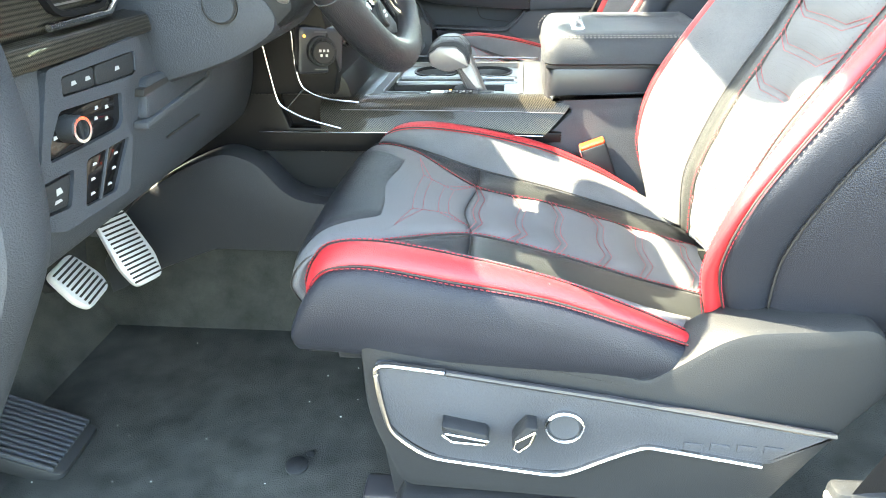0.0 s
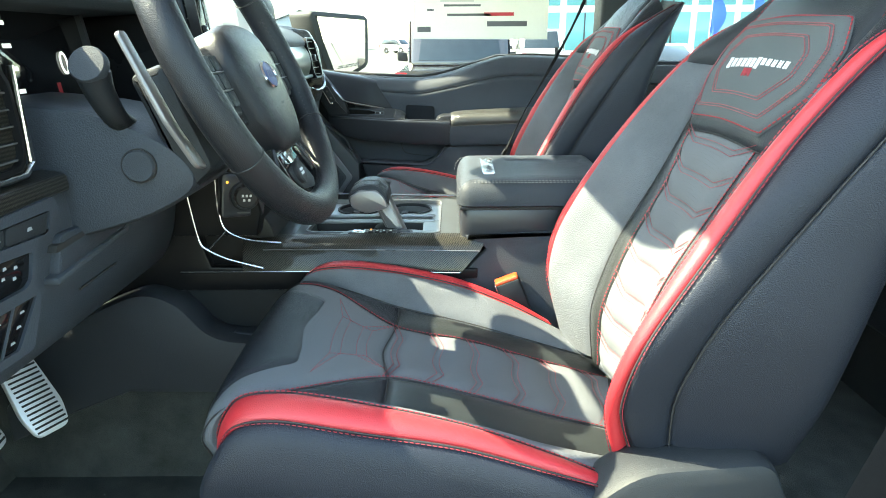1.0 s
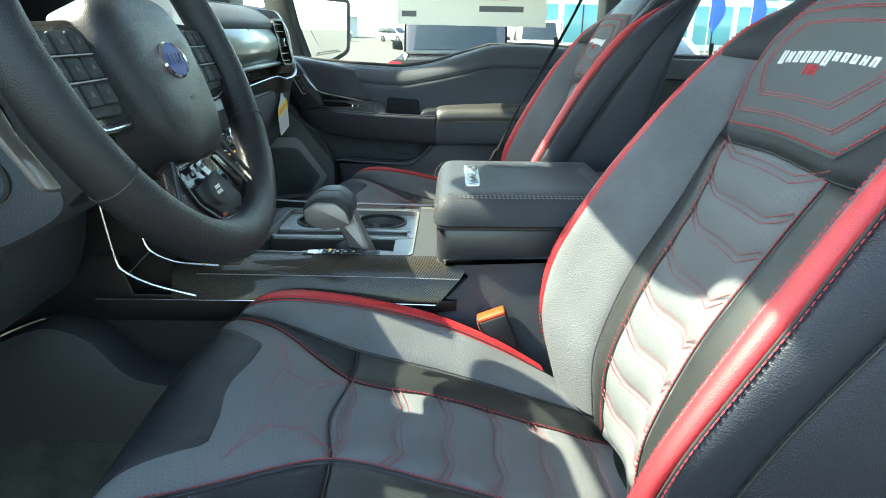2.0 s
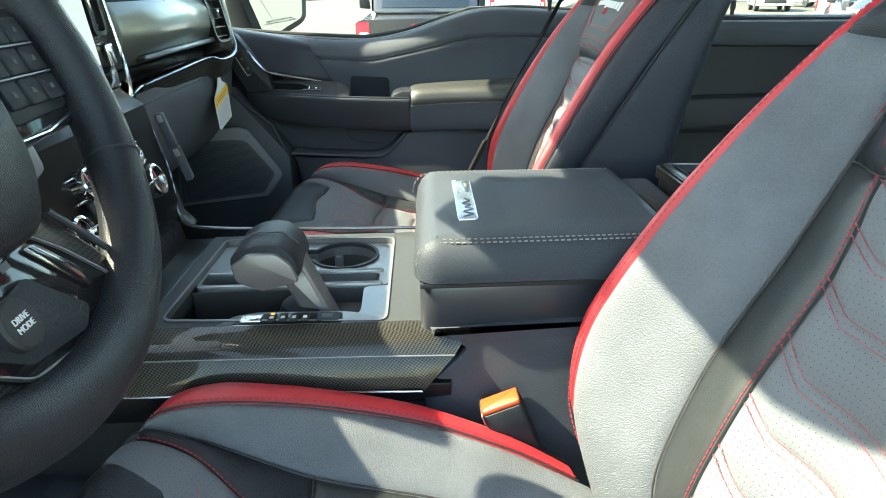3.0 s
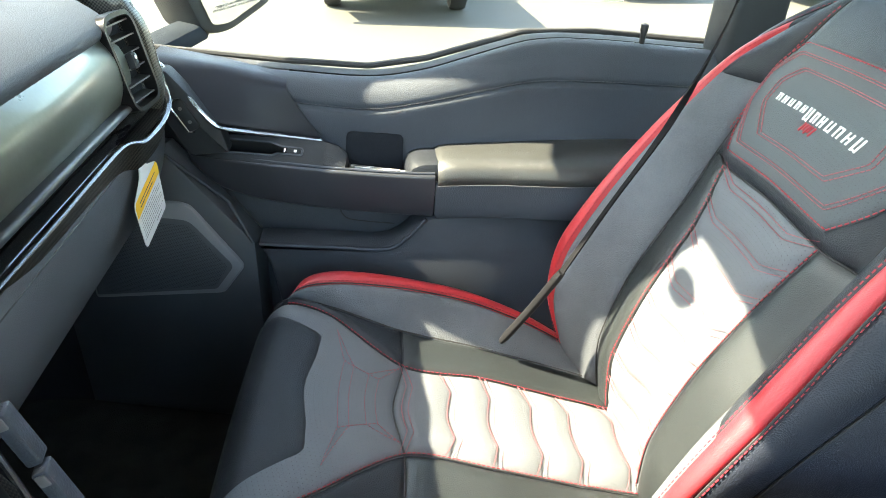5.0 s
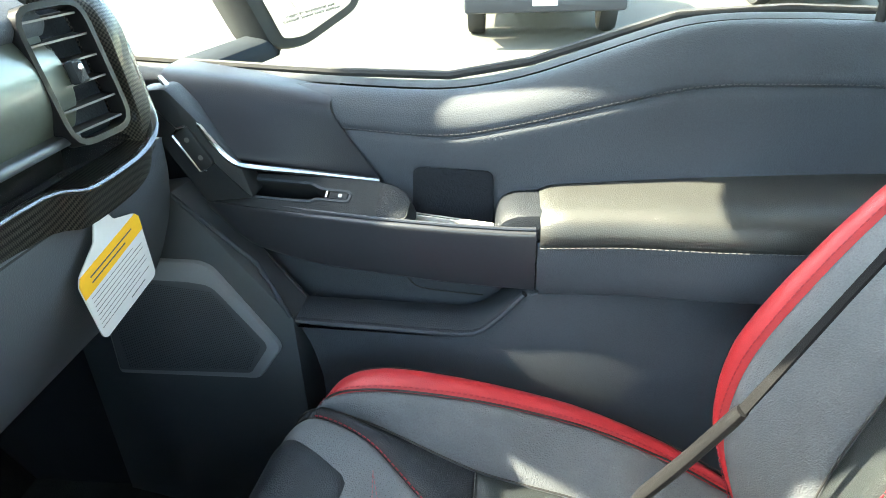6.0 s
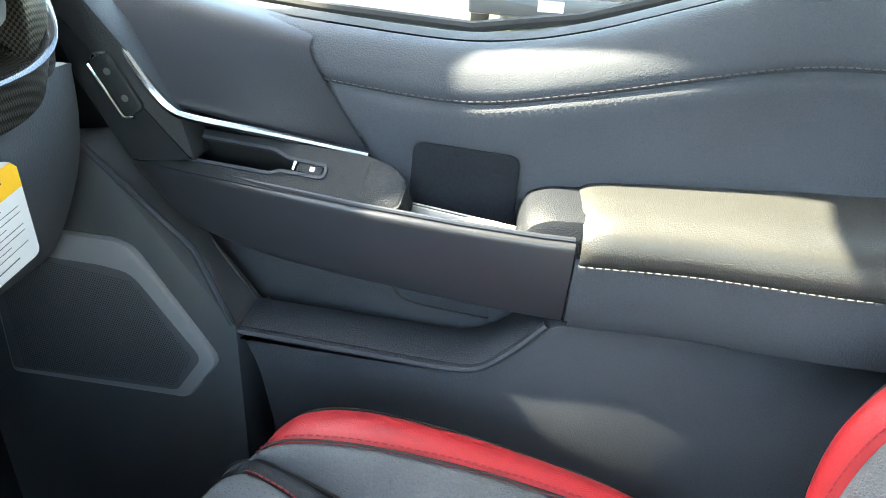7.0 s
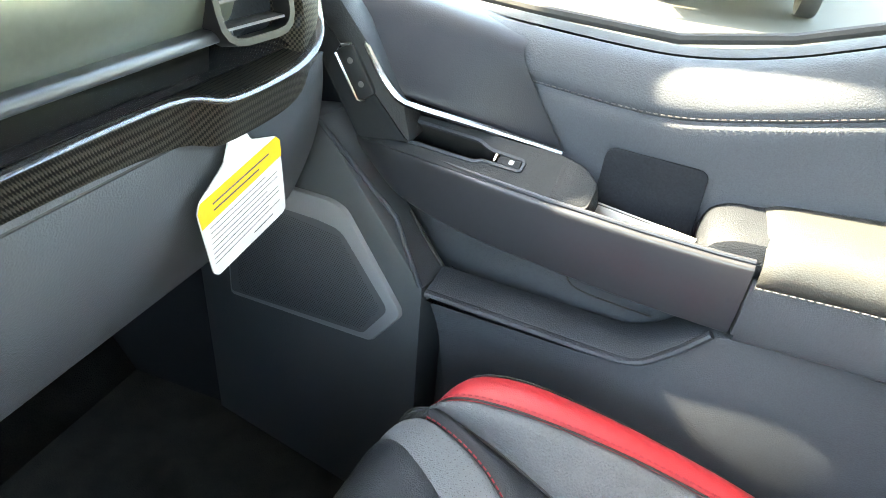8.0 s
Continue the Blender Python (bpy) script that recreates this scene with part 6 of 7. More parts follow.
# arm trim bar
AX_ = [-0.195, -0.15, -0.08, 0.0, 0.08, 0.14, 0.166]
AF = [0.722, 0.710, 0.695, 0.682, 0.672, 0.667, 0.666]
AT = [0.530, 0.522, 0.518, 0.515, 0.513, 0.512, 0.512]
AB = [0.500, 0.466, 0.452, 0.447, 0.443, 0.441, 0.440]
al = [[(x, 0.745, t) for x, t in zip(AX_, AT)], [(x, f + 0.012, t) for x, f, t in zip(AX_, AF, AT)], [(x, f + 0.004, t - 0.001) for x, f, t in zip(AX_, AF, AT)], [(x, f, t - 0.006) for x, f, t in zip(AX_, AF, AT)],
      [(x, f + 0.003, (t + b) / 2) for x, f, t, b in zip(AX_, AF, AT, AB)], [(x, f + 0.010, b + 0.004) for x, f, b in zip(AX_, AF, AB)], [(x, f + 0.018, b) for x, f, b in zip(AX_, AF, AB)], [(x, 0.745, b + 0.006) for x, b in zip(AX_, AB)]]
asf = Surf(al, 1)
panel("arm_bar", asf, 1, 7, 0, 6, SATIN, door, "dark satin arm bar", n=40, m=60, puff=0, groove=0)
part("arm_bar_end", prism([(0.745, 0.512), (0.676, 0.512), (0.667, 0.506), (0.669, 0.476), (0.678, 0.442), (0.745, 0.446)], 0.155, 0.1662, "x", 0.0015), SATIN, door)
part("arm_line", tube([(x, f + 0.006, t + 0.0005) for x, f, t in zip(AX_, AF, AT)], 0.0022, 8), SATIN, door)
# switch plate with the pull cup
PM = frame3((-0.170, 0.7125, 0.523), (0.20, -0.030, -0.010), (0.022, 0.05, 0.045))
po = rounded([(-0.022, -0.002), (0.155, -0.002), (0.206, 0.004), (0.206, 0.028), (0.190, 0.040), (0.165, 0.044), (0.09, 0.041), (-0.004, 0.036)], 0.006)
cupo = rounded([(0.006, 0.009), (0.098, 0.012), (0.104, 0.016), (0.140, 0.017), (0.140, 0.027), (0.108, 0.027), (0.094, 0.032), (0.014, 0.030)], 0.003)
part("switch_plate", plate(po, [cupo], -0.006, 0.0, PM), PLASTIC, door, "black switch plate with pull cup")
part("cup_rim", plate([tuple(p) for p in inset(cupo, -0.002)], [inset(cupo, 0.0008)], -0.002, 0.0015, PM), PLASTIC_GREY, door)
part("pull_cup", plate([tuple(p) for p in inset(cupo, -0.003)], [inset(cupo, -0.0005)], -0.045, -0.004, PM), RUBBER, door)
part("pull_cup_floor", prism([tuple(p) for p in inset(cupo, -0.002)], -0.050, -0.045, "z", 0, m=PM), RUBBER, door)
ws = part("window_switch", prism(rounded([(0.117, 0.0178), (0.1385, 0.0178), (0.1385, 0.0263), (0.117, 0.0263)], 0.002), -0.02, 0.001, "z", 0.0012, m=PM), PLASTIC, door)
part("switch_edge", prism([(0.1135, 0.0182), (0.116, 0.0182), (0.116, 0.0262), (0.1135, 0.0262)], -0.006, 0.0015, "z", 0.0005, m=PM), CHROME, ws)
part("icon", prism([(0.128, 0.020), (0.132, 0.020), (0.132, 0.024), (0.128, 0.024)], 0.001, 0.0014, "z", 0, m=PM), PAPER, ws)
part("plate_end", prism(rounded([(0.172, 0.001), (0.206, 0.004), (0.208, 0.028), (0.192, 0.040), (0.170, 0.044)], 0.008), -0.035, 0.0012, "z", 0.004, m=PM), LEATHER, door, "rounded end of the switch plate")
# felt-lined bin, its shaded recess drawn as a flat dark liner
part("bin_liner", prism(rounded([(0.032, 0.47), (0.122, 0.47), (0.122, 0.548), (0.036, 0.553)], 0.01), 0.7375, 0.741, "y", 0.0015), BIN_FELT, door, "flat dark felt liner standing for the bin's shaded recess")
part("bin_floor", box(0.03, 0.13, 0.694, 0.735, 0.452, 0.462, 0.002), RUBBER, door)
# armrest pad
px = [0.170, 0.25, 0.34, 0.44, 0.54]
pf = [0.662, 0.655, 0.640, 0.632, 0.630]
pz = [0.529, 0.534, 0.538, 0.541, 0.543]


def aline(dy, dz, y=None):
    return [(x, y if y else f + dy, z + dz) for x, f, z in zip(px, pf, pz)]


psf = Surf([aline(0, -0.004, 0.756), aline(0, 0.001, 0.735), aline(0.045, 0.002), aline(0.020, -0.001), aline(0.007, -0.008), aline(0.001, -0.020), aline(0.001, -0.034)], 1)
panel("arm_pad", psf, 0, 6, 0, 4, LEATHER_PAD, door, "padded black leather armrest", n=48, m=60, puff=0.003, groove=0.002, ends=(1, 0))
seam("stitching", psf, 5.75, 0.02, 4, GREY_THREAD, door, n=80, off=0.0028)
bsf = Surf([aline(0.004, -0.031), aline(0.002, -0.036), aline(0.003, -0.06), aline(0.008, -0.085), aline(0.020, -0.095), aline(0, -0.098, 0.745)], 1)
panel("arm_base", bsf, 0, 5, 0, 4, PLASTIC_SOFT, door, "dark armrest base", n=30, m=30, puff=0, groove=0)
part("arm_base_end", prism([(0.745, 0.50), (0.668, 0.50), (0.665, 0.47), (0.672, 0.443), (0.745, 0.438)], 0.1675, 0.172, "x", 0.001), PLASTIC_SOFT, door)
part("pad_front", prism(rounded([(0.124, 0.505), (0.130, 0.520), (0.146, 0.527), (0.184, 0.528), (0.184, 0.468), (0.126, 0.468)], 0.008), 0.674, 0.748, "y", 0.010), LEATHER, door, "rounded front of the armrest")
# map pocket and lower panel
part("lower_panel", prism(rounded([(-0.100, 0.394), (0.105, 0.384), (0.155, 0.434), (0.20, 0.442), (0.62, 0.442), (0.62, 0.03), (-0.03, 0.03), (-0.085, 0.36)], [0.004, 0.03, 0.015, 0.01, 0, 0, 0, 0.02]), 0.676, 0.735, "y", 0.008), PLASTIC_SOFT, door, "dark lower panel with map pocket")
part("pocket_lip", tube(spline([(-0.098, 0.680, 0.392), (0.0, 0.678, 0.387), (0.095, 0.678, 0.382), (0.128, 0.678, 0.402), (0.156, 0.678, 0.434)], 30), 0.0045, 8, flat=0.8), PLASTIC_GREY, door, "rounded pocket lip")
part("pocket_seam", tube(spline([(0.02, 0.729, 0.44), (0.035, 0.729, 0.41), (0.11, 0.729, 0.40)], 14), 0.001, 5), RUBBER, door)
part("front_seam", tube([(-0.14, 0.735, 0.445), (-0.10, 0.728, 0.394)], 0.0015, 5), RUBBER, door)
# speaker
SP = frame3((-0.13, 0.70, 0.34), (-1, 0.2, 0.0), (0.0, 0.0, 1.0)) @ Matrix.Diagonal((1, 1, -1, 1))
so = rounded([(-0.004, 0.002), (0.036, -0.053), (0.26, -0.088), (0.25, 0.09), (0.165, 0.100), (0.090, 0.106), (0.072, 0.101)], [0.012, 0.008, 0.01, 0.01, 0.01, 0.008, 0.015])
spk = part("speaker_cover", prism(so, -0.006, 0.0055, "z", 0.0045, m=SP), SPEAKER_LIT, door, "slate grey speaker cover, its rim coloured paler for the lit bevel")
part("speaker_grille", prism(rounded([(0.013, 0.002), (0.046, -0.045), (0.255, -0.080), (0.246, 0.066), (0.110, 0.078), (0.076, 0.077)], [0.01, 0.006, 0.006, 0.008, 0.008, 0.012]), 0.004, 0.0060, "z", 0.0012, m=SP), SPEAKER_GRILLE, spk, "slate perforated mesh")
part("kick_panel", prism([(-0.022, -0.33), (0.32, -0.33), (0.32, 0.15), (0.122, 0.188), (0.108, 0.188), (-0.022, 0.042)], -0.05, -0.001, "z", 0.003, m=SP), GLOVE, door, "grey kick panel round the speaker")
part("kick_ridge", tube([SP @ Vector(q) for q in ((0.112, 0.188, -0.002), (0.012, 0.112, -0.001), (-0.020, 0.045, 0.0))], 0.003, 8), PLASTIC_GREY, door)
hv, hf = [], []
for i in range(88):
    for j in range(58):
        x = 0.010 + i * 0.0026 + (j % 2) * 0.0013
        y = -0.078 + j * 0.0026
        if x < 0.024 + max(0, y) * 0.78 + max(0, -y) * 0.62 or y > 0.070 or y < -0.03 - 0.18 * x:
            continue
        b = len(hv)
        for q in range(5):
            w = 2 * math.pi * q / 5
            hv.append(SP @ Vector((x + 0.0008 * math.cos(w), y + 0.0008 * math.sin(w), 0.0064)))
        hf.append(tuple(range(b, b + 5)))
part("speaker_holes", (hv, hf), RUBBER, spk, smooth=False)

# booklet in the bin
book = thing("booklet", "white booklet standing in the door bin", "book", (0.080, 0.712, 0.462))
part("page_block", prism([(-0.044, 0.008), (0.042, -0.018), (0.044, -0.010), (-0.042, 0.016)], 0.0, 0.043, "z", 0.0008), PAPER, book)
part("cover_line", prism([(-0.040, 0.0095), (0.036, -0.0135), (0.0365, -0.0125), (-0.0395, 0.0105)], 0.0425, 0.0436, "z", 0), INK, book)

# ---- seat details ----
# driver's side shield and switches (seat-local, outer side at -y)
SX = lambda v: v - 0.044
shield = part("side_shield", prism(rounded([(SX(a), b) for a, b in ((-0.036, 0.324), (0.055, 0.312), (0.224, 0.280), (0.259, 0.264), (0.286, 0.286), (0.337, 0.329), (0.47, 0.340), (0.50, 0.27), (0.468, 0.219), (0.40, 0.085), (0.0, 0.095), (-0.034, 0.20))], [0.012, 0.01, 0.02, 0.03, 0.03, 0.03, 0.02, 0.02, 0.01, 0.02, 0.02, 0.03]), -0.243, -0.178, "y", 0.010), PLASTIC, driver, "black plastic side shield")
face = rounded([(SX(a), b) for a, b in ((-0.020, 0.282), (0.055, 0.270), (0.229, 0.247), (0.425, 0.217), (0.455, 0.212), (0.395, 0.167), (0.272, 0.187), (0.182, 0.138), (0.04, 0.152), (-0.012, 0.195))], [0.014, 0.01, 0.01, 0.004, 0.004, 0.01, 0.03, 0.03, 0.035, 0.03])
part("shield_face", prism(face, -0.250, -0.238, "y", 0.004), PLASTIC_GREY, shield, "slate grey shield face")
ln = spline([(SX(a), -0.251, b) for a, b in ((0.055, 0.273), (0.02, 0.277), (-0.006, 0.279), (-0.016, 0.274), (-0.017, 0.26), (-0.013, 0.225), (-0.006, 0.193), (0.01, 0.174), (0.04, 0.155), (0.10, 0.147), (0.165, 0.140), (0.19, 0.144), (0.225, 0.165), (0.262, 0.185), (0.285, 0.185), (0.387, 0.169))], 90)
part("bright_line", tube(ln, 0.004, 8, flat=0.8), SILVER, shield, "bright line round the shield")
part("shield_edge", tube([(SX(0.057), -0.2495, 0.271), (SX(0.229), -0.2495, 0.247), (SX(0.452), -0.2495, 0.213)], 0.0035, 8), SATIN, shield)
for k in range(4):
    x = SX(0.305 + k * 0.027)
    part("embossed_bar", prism(rounded([(x, 0.186), (x + 0.02, 0.184), (x + 0.02, 0.194), (x, 0.196)], 0.002), -0.2512, -0.249, "y", 0.0006), PLASTIC_GREY, shield)
sw = part("slide_switch", prism(rounded([(SX(0.052), 0.216), (SX(0.10), 0.206), (SX(0.103), 0.198), (SX(0.098), 0.193), (SX(0.062), 0.196), (SX(0.052), 0.207)], 0.003), -0.268, -0.246, "y", 0.003), PLASTIC, shield, "black seat slide switch")
part("switch_edge", tube([(SX(a), -0.269, b) for a, b in ((0.053, 0.205), (0.063, 0.196), (0.098, 0.194), (0.102, 0.199), (0.056, 0.207))], 0.0018, 6), SILVER, sw)
lv2 = part("recline_lever", prism(rounded([(SX(0.140), 0.222), (SX(0.153), 0.220), (SX(0.147), 0.200), (SX(0.134), 0.187), (SX(0.126), 0.192), (SX(0.128), 0.204)], 0.003), -0.27, -0.246, "y", 0.003), PLASTIC, shield, "black recline lever")
part("switch_edge", tube([(SX(a), -0.271, b) for a, b in ((0.150, 0.216), (0.145, 0.200), (0.134, 0.189), (0.128, 0.193), (0.131, 0.203), (0.150, 0.217))], 0.0016, 6), SILVER, lv2)
LB = frame3((SX(0.181), -0.25, 0.209), (1, 0, 0), (0, 0, 1))
rk = part("lumbar_ring", lathe([(0.021, -0.002), (0.021, 0.004), (0.019, 0.006), (0.0175, 0.004), (0.0175, 0.0)], 30, LB, caps=False), SILVER, shield, "bright ring")
part("lumbar_button", lathe([(0.0175, 0.001), (0.015, 0.003), (0.0, 0.0015)], 30, LB), PLASTIC_SOFT, rk)
part("rail_cover", prism(rounded([(SX(-0.02), 0.035), (SX(0.40), 0.035), (SX(0.40), 0.075), (SX(0.0), 0.078)], 0.004), -0.25, -0.188, "y", 0.005), PLASTIC, driver)

# driver's buckle
bk = thing("belt_buckle", "black seat belt buckle with orange release button", "buckle", (0.272, -0.232, 0.290))
UP = frame3((0, 0, 0), (0.93, 0, 0.36), (0, 1, 0))
part("buckle_body", prism(rounded([(-0.021, -0.013), (0.021, -0.013), (0.021, 0.013), (-0.021, 0.013)], 0.005), 0.0, 0.068, "z", 0.004, m=UP), PLASTIC, bk, "black buckle body")
part("release_button", prism(rounded([(-0.020, -0.011), (0.020, -0.011), (0.020, 0.012), (-0.020, 0.012)], 0.003), 0.066, 0.073, "z", 0.003, m=UP), material("orange_red_plastic", (0.55, 0.06, 0.015), 0.4, vary=0.1), bk, "orange-red release button")
part("button_edge", prism(rounded([(-0.0215, -0.014), (-0.0195, -0.014), (-0.0195, 0.013), (-0.0215, 0.013)], 0.0008), 0.06, 0.0705, "z", 0.0005, m=UP), SILVER, bk)
part("buckle_strap", tube(spline([(0, 0, 0.004), (0.008, 0, -0.03), (0.02, 0.0, -0.09), (0.03, 0, -0.2)], 12), 0.013, 8, flat=0.4), WEBBING, bk)

# passenger's belt: tongue end resting on the cushion, strap running up the backrest
bl = thing("seat_belt", "black seat belt strap hanging across the passenger seat", "seat belt")
path = spline([(0.256, 0.503, 0.338), (0.285, 0.492, 0.395), (0.312, 0.480, 0.455), (0.36, 0.475, 0.56), (0.42, 0.49, 0.66), (0.485, 0.535, 0.77), (0.55, 0.62, 0.89), (0.60, 0.70, 1.02), (0.61, 0.72, 1.14)], 60)
vs, fs = [], []
for i, p in enumerate(path):
    p = Vector(p)
    q = Vector(path[min(i + 1, 59)]) - Vector(path[max(i - 1, 0)])
    tw = 0.9 + 0.9 * math.sin(i * 0.22)
    sd = q.cross(Vector((math.cos(tw), math.sin(tw) * 0.4, 0.3))).normalized()
    nn = q.cross(sd).normalized()
    w = 0.004 if i < 36 else 0.004 + 0.004 * (i - 36) / 24
    for a, b in ((-1, -0.0011), (1, -0.0011), (1, 0.0011), (-1, 0.0011)):
        vs.append(p + sd * w * a + nn * b)
for i in range(59):
    for j in range(4):
        fs.append((i * 4 + j, i * 4 + (j + 1) % 4, i * 4 + 4 + (j + 1) % 4, i * 4 + 4 + j))
part("strap", (vs, fs), WEBBING, bl, "black twisted webbing")
part("tongue_sleeve", tube(spline([(0.252, 0.505, 0.330), (0.285, 0.492, 0.395), (0.314, 0.479, 0.460)], 10), [0.006] + [0.0085] * 8 + [0.007], 12, flat=0.7), BELT_PLASTIC, bl, "black plastic sleeve")

# driver's belt at the door pillar
db = thing("driver_belt", "black seat belt strap beside the door pillar", "seat belt")
part("strap", strip([((0.60, -0.735, 1.1), (1, 0, 0)), ((0.585, -0.74, 0.7), (1, 0, 0)), ((0.56, -0.745, 0.40), (1, 0, 0.1)), ((0.49, -0.74, 0.17), (1, 0.1, 0.2)), ((0.475, -0.735, 0.10), (1, 0.1, 0.2))], 0.046), WEBBING, db)
part("anchor", box(0.45, 0.505, -0.745, -0.72, 0.06, 0.16, 0.006), PLASTIC, db, "black belt anchor cover")
for k in range(6):
    part("anchor_rib", box(0.447, 0.452, -0.748, -0.728, 0.07 + k * 0.014, 0.079 + k * 0.014, 0.002), PAPER, db)

# ---- footwell ----

def pedal(label, at, w, h, rx, rz, ribs, arm):
    p = thing("pedal", label, "pedal", at, group="pedals")
    m = pose(0, 0, 0, 0, 0, rz) @ pose(0, 0, 0, 0, rx, 0)
    o = rounded([(-h / 2, -w / 2 * 0.8), (h * 0.2, -w / 2), (h / 2, -w / 2 * 0.75), (h / 2, w / 2 * 0.75), (h * 0.2, w / 2), (-h / 2, w / 2 * 0.8)], 0.012)
    part("pad", prism(o, -0.006, 0.006, "z", 0.003, m=m), PEDAL, p, "brushed metal pedal pad")
    for i in range(ribs):
        x = -h / 2 + h * (i + 1) / (ribs + 1)
        part("rib", prism([(x - 0.0016, -w * 0.37), (x + 0.0016, -w * 0.37), (x + 0.0016, w * 0.37), (x - 0.0016, w * 0.37)], 0.004, 0.0068, "z", 0.0005, m=m), RUBBER, p)
    part("arm", tube([m @ Vector((0, 0, -0.006)), m @ Vector((-0.02, 0, -0.04)), m @ Vector(arm)], 0.009, 8), PLASTIC, p)


pedal("brushed metal brake pedal with rubber ribs", (-0.49, -0.497, 0.232), 0.08, 0.072, 52, 8, 9, (-0.20, 0.0, -0.02))
pedal("long brushed metal accelerator pedal with rubber ribs", (-0.49, -0.366, 0.218), 0.066, 0.125, 56, -26, 15, (-0.34, 0.0, -0.05))
rest = thing("foot_rest", "black ribbed rubber foot rest on the carpet", "foot rest", (-0.60, -0.60, 0.0))
RM = frame3((0, 0, 0.055), (1, 0.05, -0.42), (0, 1, 0))
part("rest_base", prism(rounded([(-0.14, -0.055), (0.12, -0.05), (0.12, 0.05), (-0.14, 0.055)], 0.012), -0.03, 0.0, "z", 0.006, m=RM), PLASTIC, rest)
for i in range(12):
    y = -0.048 + i * 0.0085
    part("ridge", prism(rounded([(-0.125, y), (0.105, y), (0.105, y + 0.005), (-0.125, y + 0.005)], 0.002), -0.002, 0.006, "z", 0.002, m=RM), PLASTIC_GREY, rest)
for x, y in ((-0.171, -0.597), (-0.158, -0.572)):
    st = thing("mat_stud", "black round mat stud on the carpet", "stud", (x, y, 0.0), group="mat studs")
    part("stud_disc", lathe([(0.016, 0.0), (0.016, 0.004), (0.013, 0.006), (0.0, 0.006)] if x < -0.165 else [(0.006, 0.0), (0.006, 0.003), (0.0, 0.004)], 20), PLASTIC, st)
random.seed(4)
cv, cf = [], []
for i in range(22):
    x, y, r = random.uniform(-0.55, -0.1), random.uniform(-0.72, -0.32), random.uniform(0.0006, 0.0016)
    b = len(cv)
    for q in range(5):
        w = 2 * math.pi * q / 5 + i
        cv.append((x + r * math.cos(w) * random.uniform(0.5, 1.3), y + r * math.sin(w), 0.0015))
    cv.append((x, y, 0.003))
    cf += [(b + q, b + (q + 1) % 5, b + 5) for q in range(5)]
crumbs = part("crumbs", (cv, cf), PAPER, None, smooth=False)
tagged(crumbs, "tiny white crumbs scattered on the black carpet", "crumbs", kind="stuff")

# ---- airbag notice hanging from the glovebox ----
tag = thing("warning_tag", "white and yellow cardboard warning tag hanging from the glovebox", "tag", (-0.207, 0.559, 0.590))
TM = frame3((0, 0, 0), (0, 1, 0.0), (-0.03, 0, 1))
outline = [(-0.010, 0.006), (0.010, 0.006), (0.009, -0.014), (0.016, -0.024), (0.046, -0.032), (0.051, -0.037), (0.051, -0.097), (0.047, -0.100), (-0.040, -0.110), (-0.045, -0.106), (-0.052, -0.054), (-0.048, -0.047), (-0.018, -0.030), (-0.009, -0.014)]
card = part("card", prism(rounded(outline, 0.003), 0.0, 0.0012, "z", 0.0, m=TM), PAPER, tag, "white card")
part("yellow_band", prism([(-0.0518, -0.054), (-0.048, -0.0475), (0.046, -0.0325), (0.0508, -0.037), (0.0508, -0.050), (-0.0500, -0.067)], 0.0012, 0.0016, "z", 0.0, m=TM), YELLOW, card, "yellow band")


def print_line(x0, x1, y, z, h):
    part("print_bar", prism([(x0, y), (x1, y + (x1 - x0) * 0.15), (x1, y + (x1 - x0) * 0.15 + h), (x0, y + h)], z, z + 0.0003, "z", 0, m=TM), INK, card)


for i in range(2):
    print_line(-0.036, 0.034 - i * 0.014, -0.0535 - i * 0.005, 0.0016, 0.0012)
for i in range(8):
    print_line(-0.042, 0.043 if i % 3 else 0.028, -0.070 - i * 0.0042, 0.0012, 0.00035)
print_line(0.006, 0.032, -0.0985, 0.0012, 0.0007)

# ---- rear cabin ----
rd = thing("rear_door", "closed black rear door with chrome handle", "door")
part("rear_panel", prism(rounded([(0.70, 0.02), (1.68, 0.02), (1.68, 0.672), (1.05, 0.672), (0.70, 0.678)], 0.01), 0.735, 0.80, "y", 0.012), PLASTIC, rd, "black rear door panel")
part("rear_upper", prism(rounded([(0.70, 0.665), (1.68, 0.66), (1.68, 0.60), (0.70, 0.61)], 0.015), 0.715, 0.76, "y", 0.012), PLASTIC_SOFT, rd, "soft upper edge")
part("rear_armrest", prism(rounded([(0.78, 0.50), (1.55, 0.51), (1.55, 0.44), (0.78, 0.42)], 0.015), 0.68, 0.74, "y", 0.012), PLASTIC, rd)
part("rear_handle", prism(rounded([(1.17, 0.515), (1.30, 0.518), (1.29, 0.527), (1.18, 0.525)], 0.004), 0.71, 0.74, "y", 0.003), CHROME, rd, "chrome door handle")
part("ambient_line", prism([(1.00, 0.408), (1.06, 0.408), (1.06, 0.412), (1.00, 0.412)], 0.728, 0.736, "y", 0.001), RED, rd)
part("rear_speaker", prism(rounded([(0.90, 0.205), (1.02, 0.20), (1.005, 0.318), (0.925, 0.33)], 0.01), 0.715, 0.737, "y", 0.005), SPEAKER_GRILLE, rd, "slate rear speaker cover")
for k in range(14):
    part("speaker_slit", prism([(0.925 + k * 0.006, 0.21), (0.9275 + k * 0.006, 0.21), (0.9275 + k * 0.006, 0.295), (0.925 + k * 0.006, 0.295)], 0.712, 0.716, "y", 0), RUBBER, rd)
rg = part("rear_glass", prism([(0.70, 0.66), (1.66, 0.66), (1.64, 1.19), (0.72, 1.22)], 0.81, 0.814, "y", 0.0), GLASS, rd, "clear rear side window")
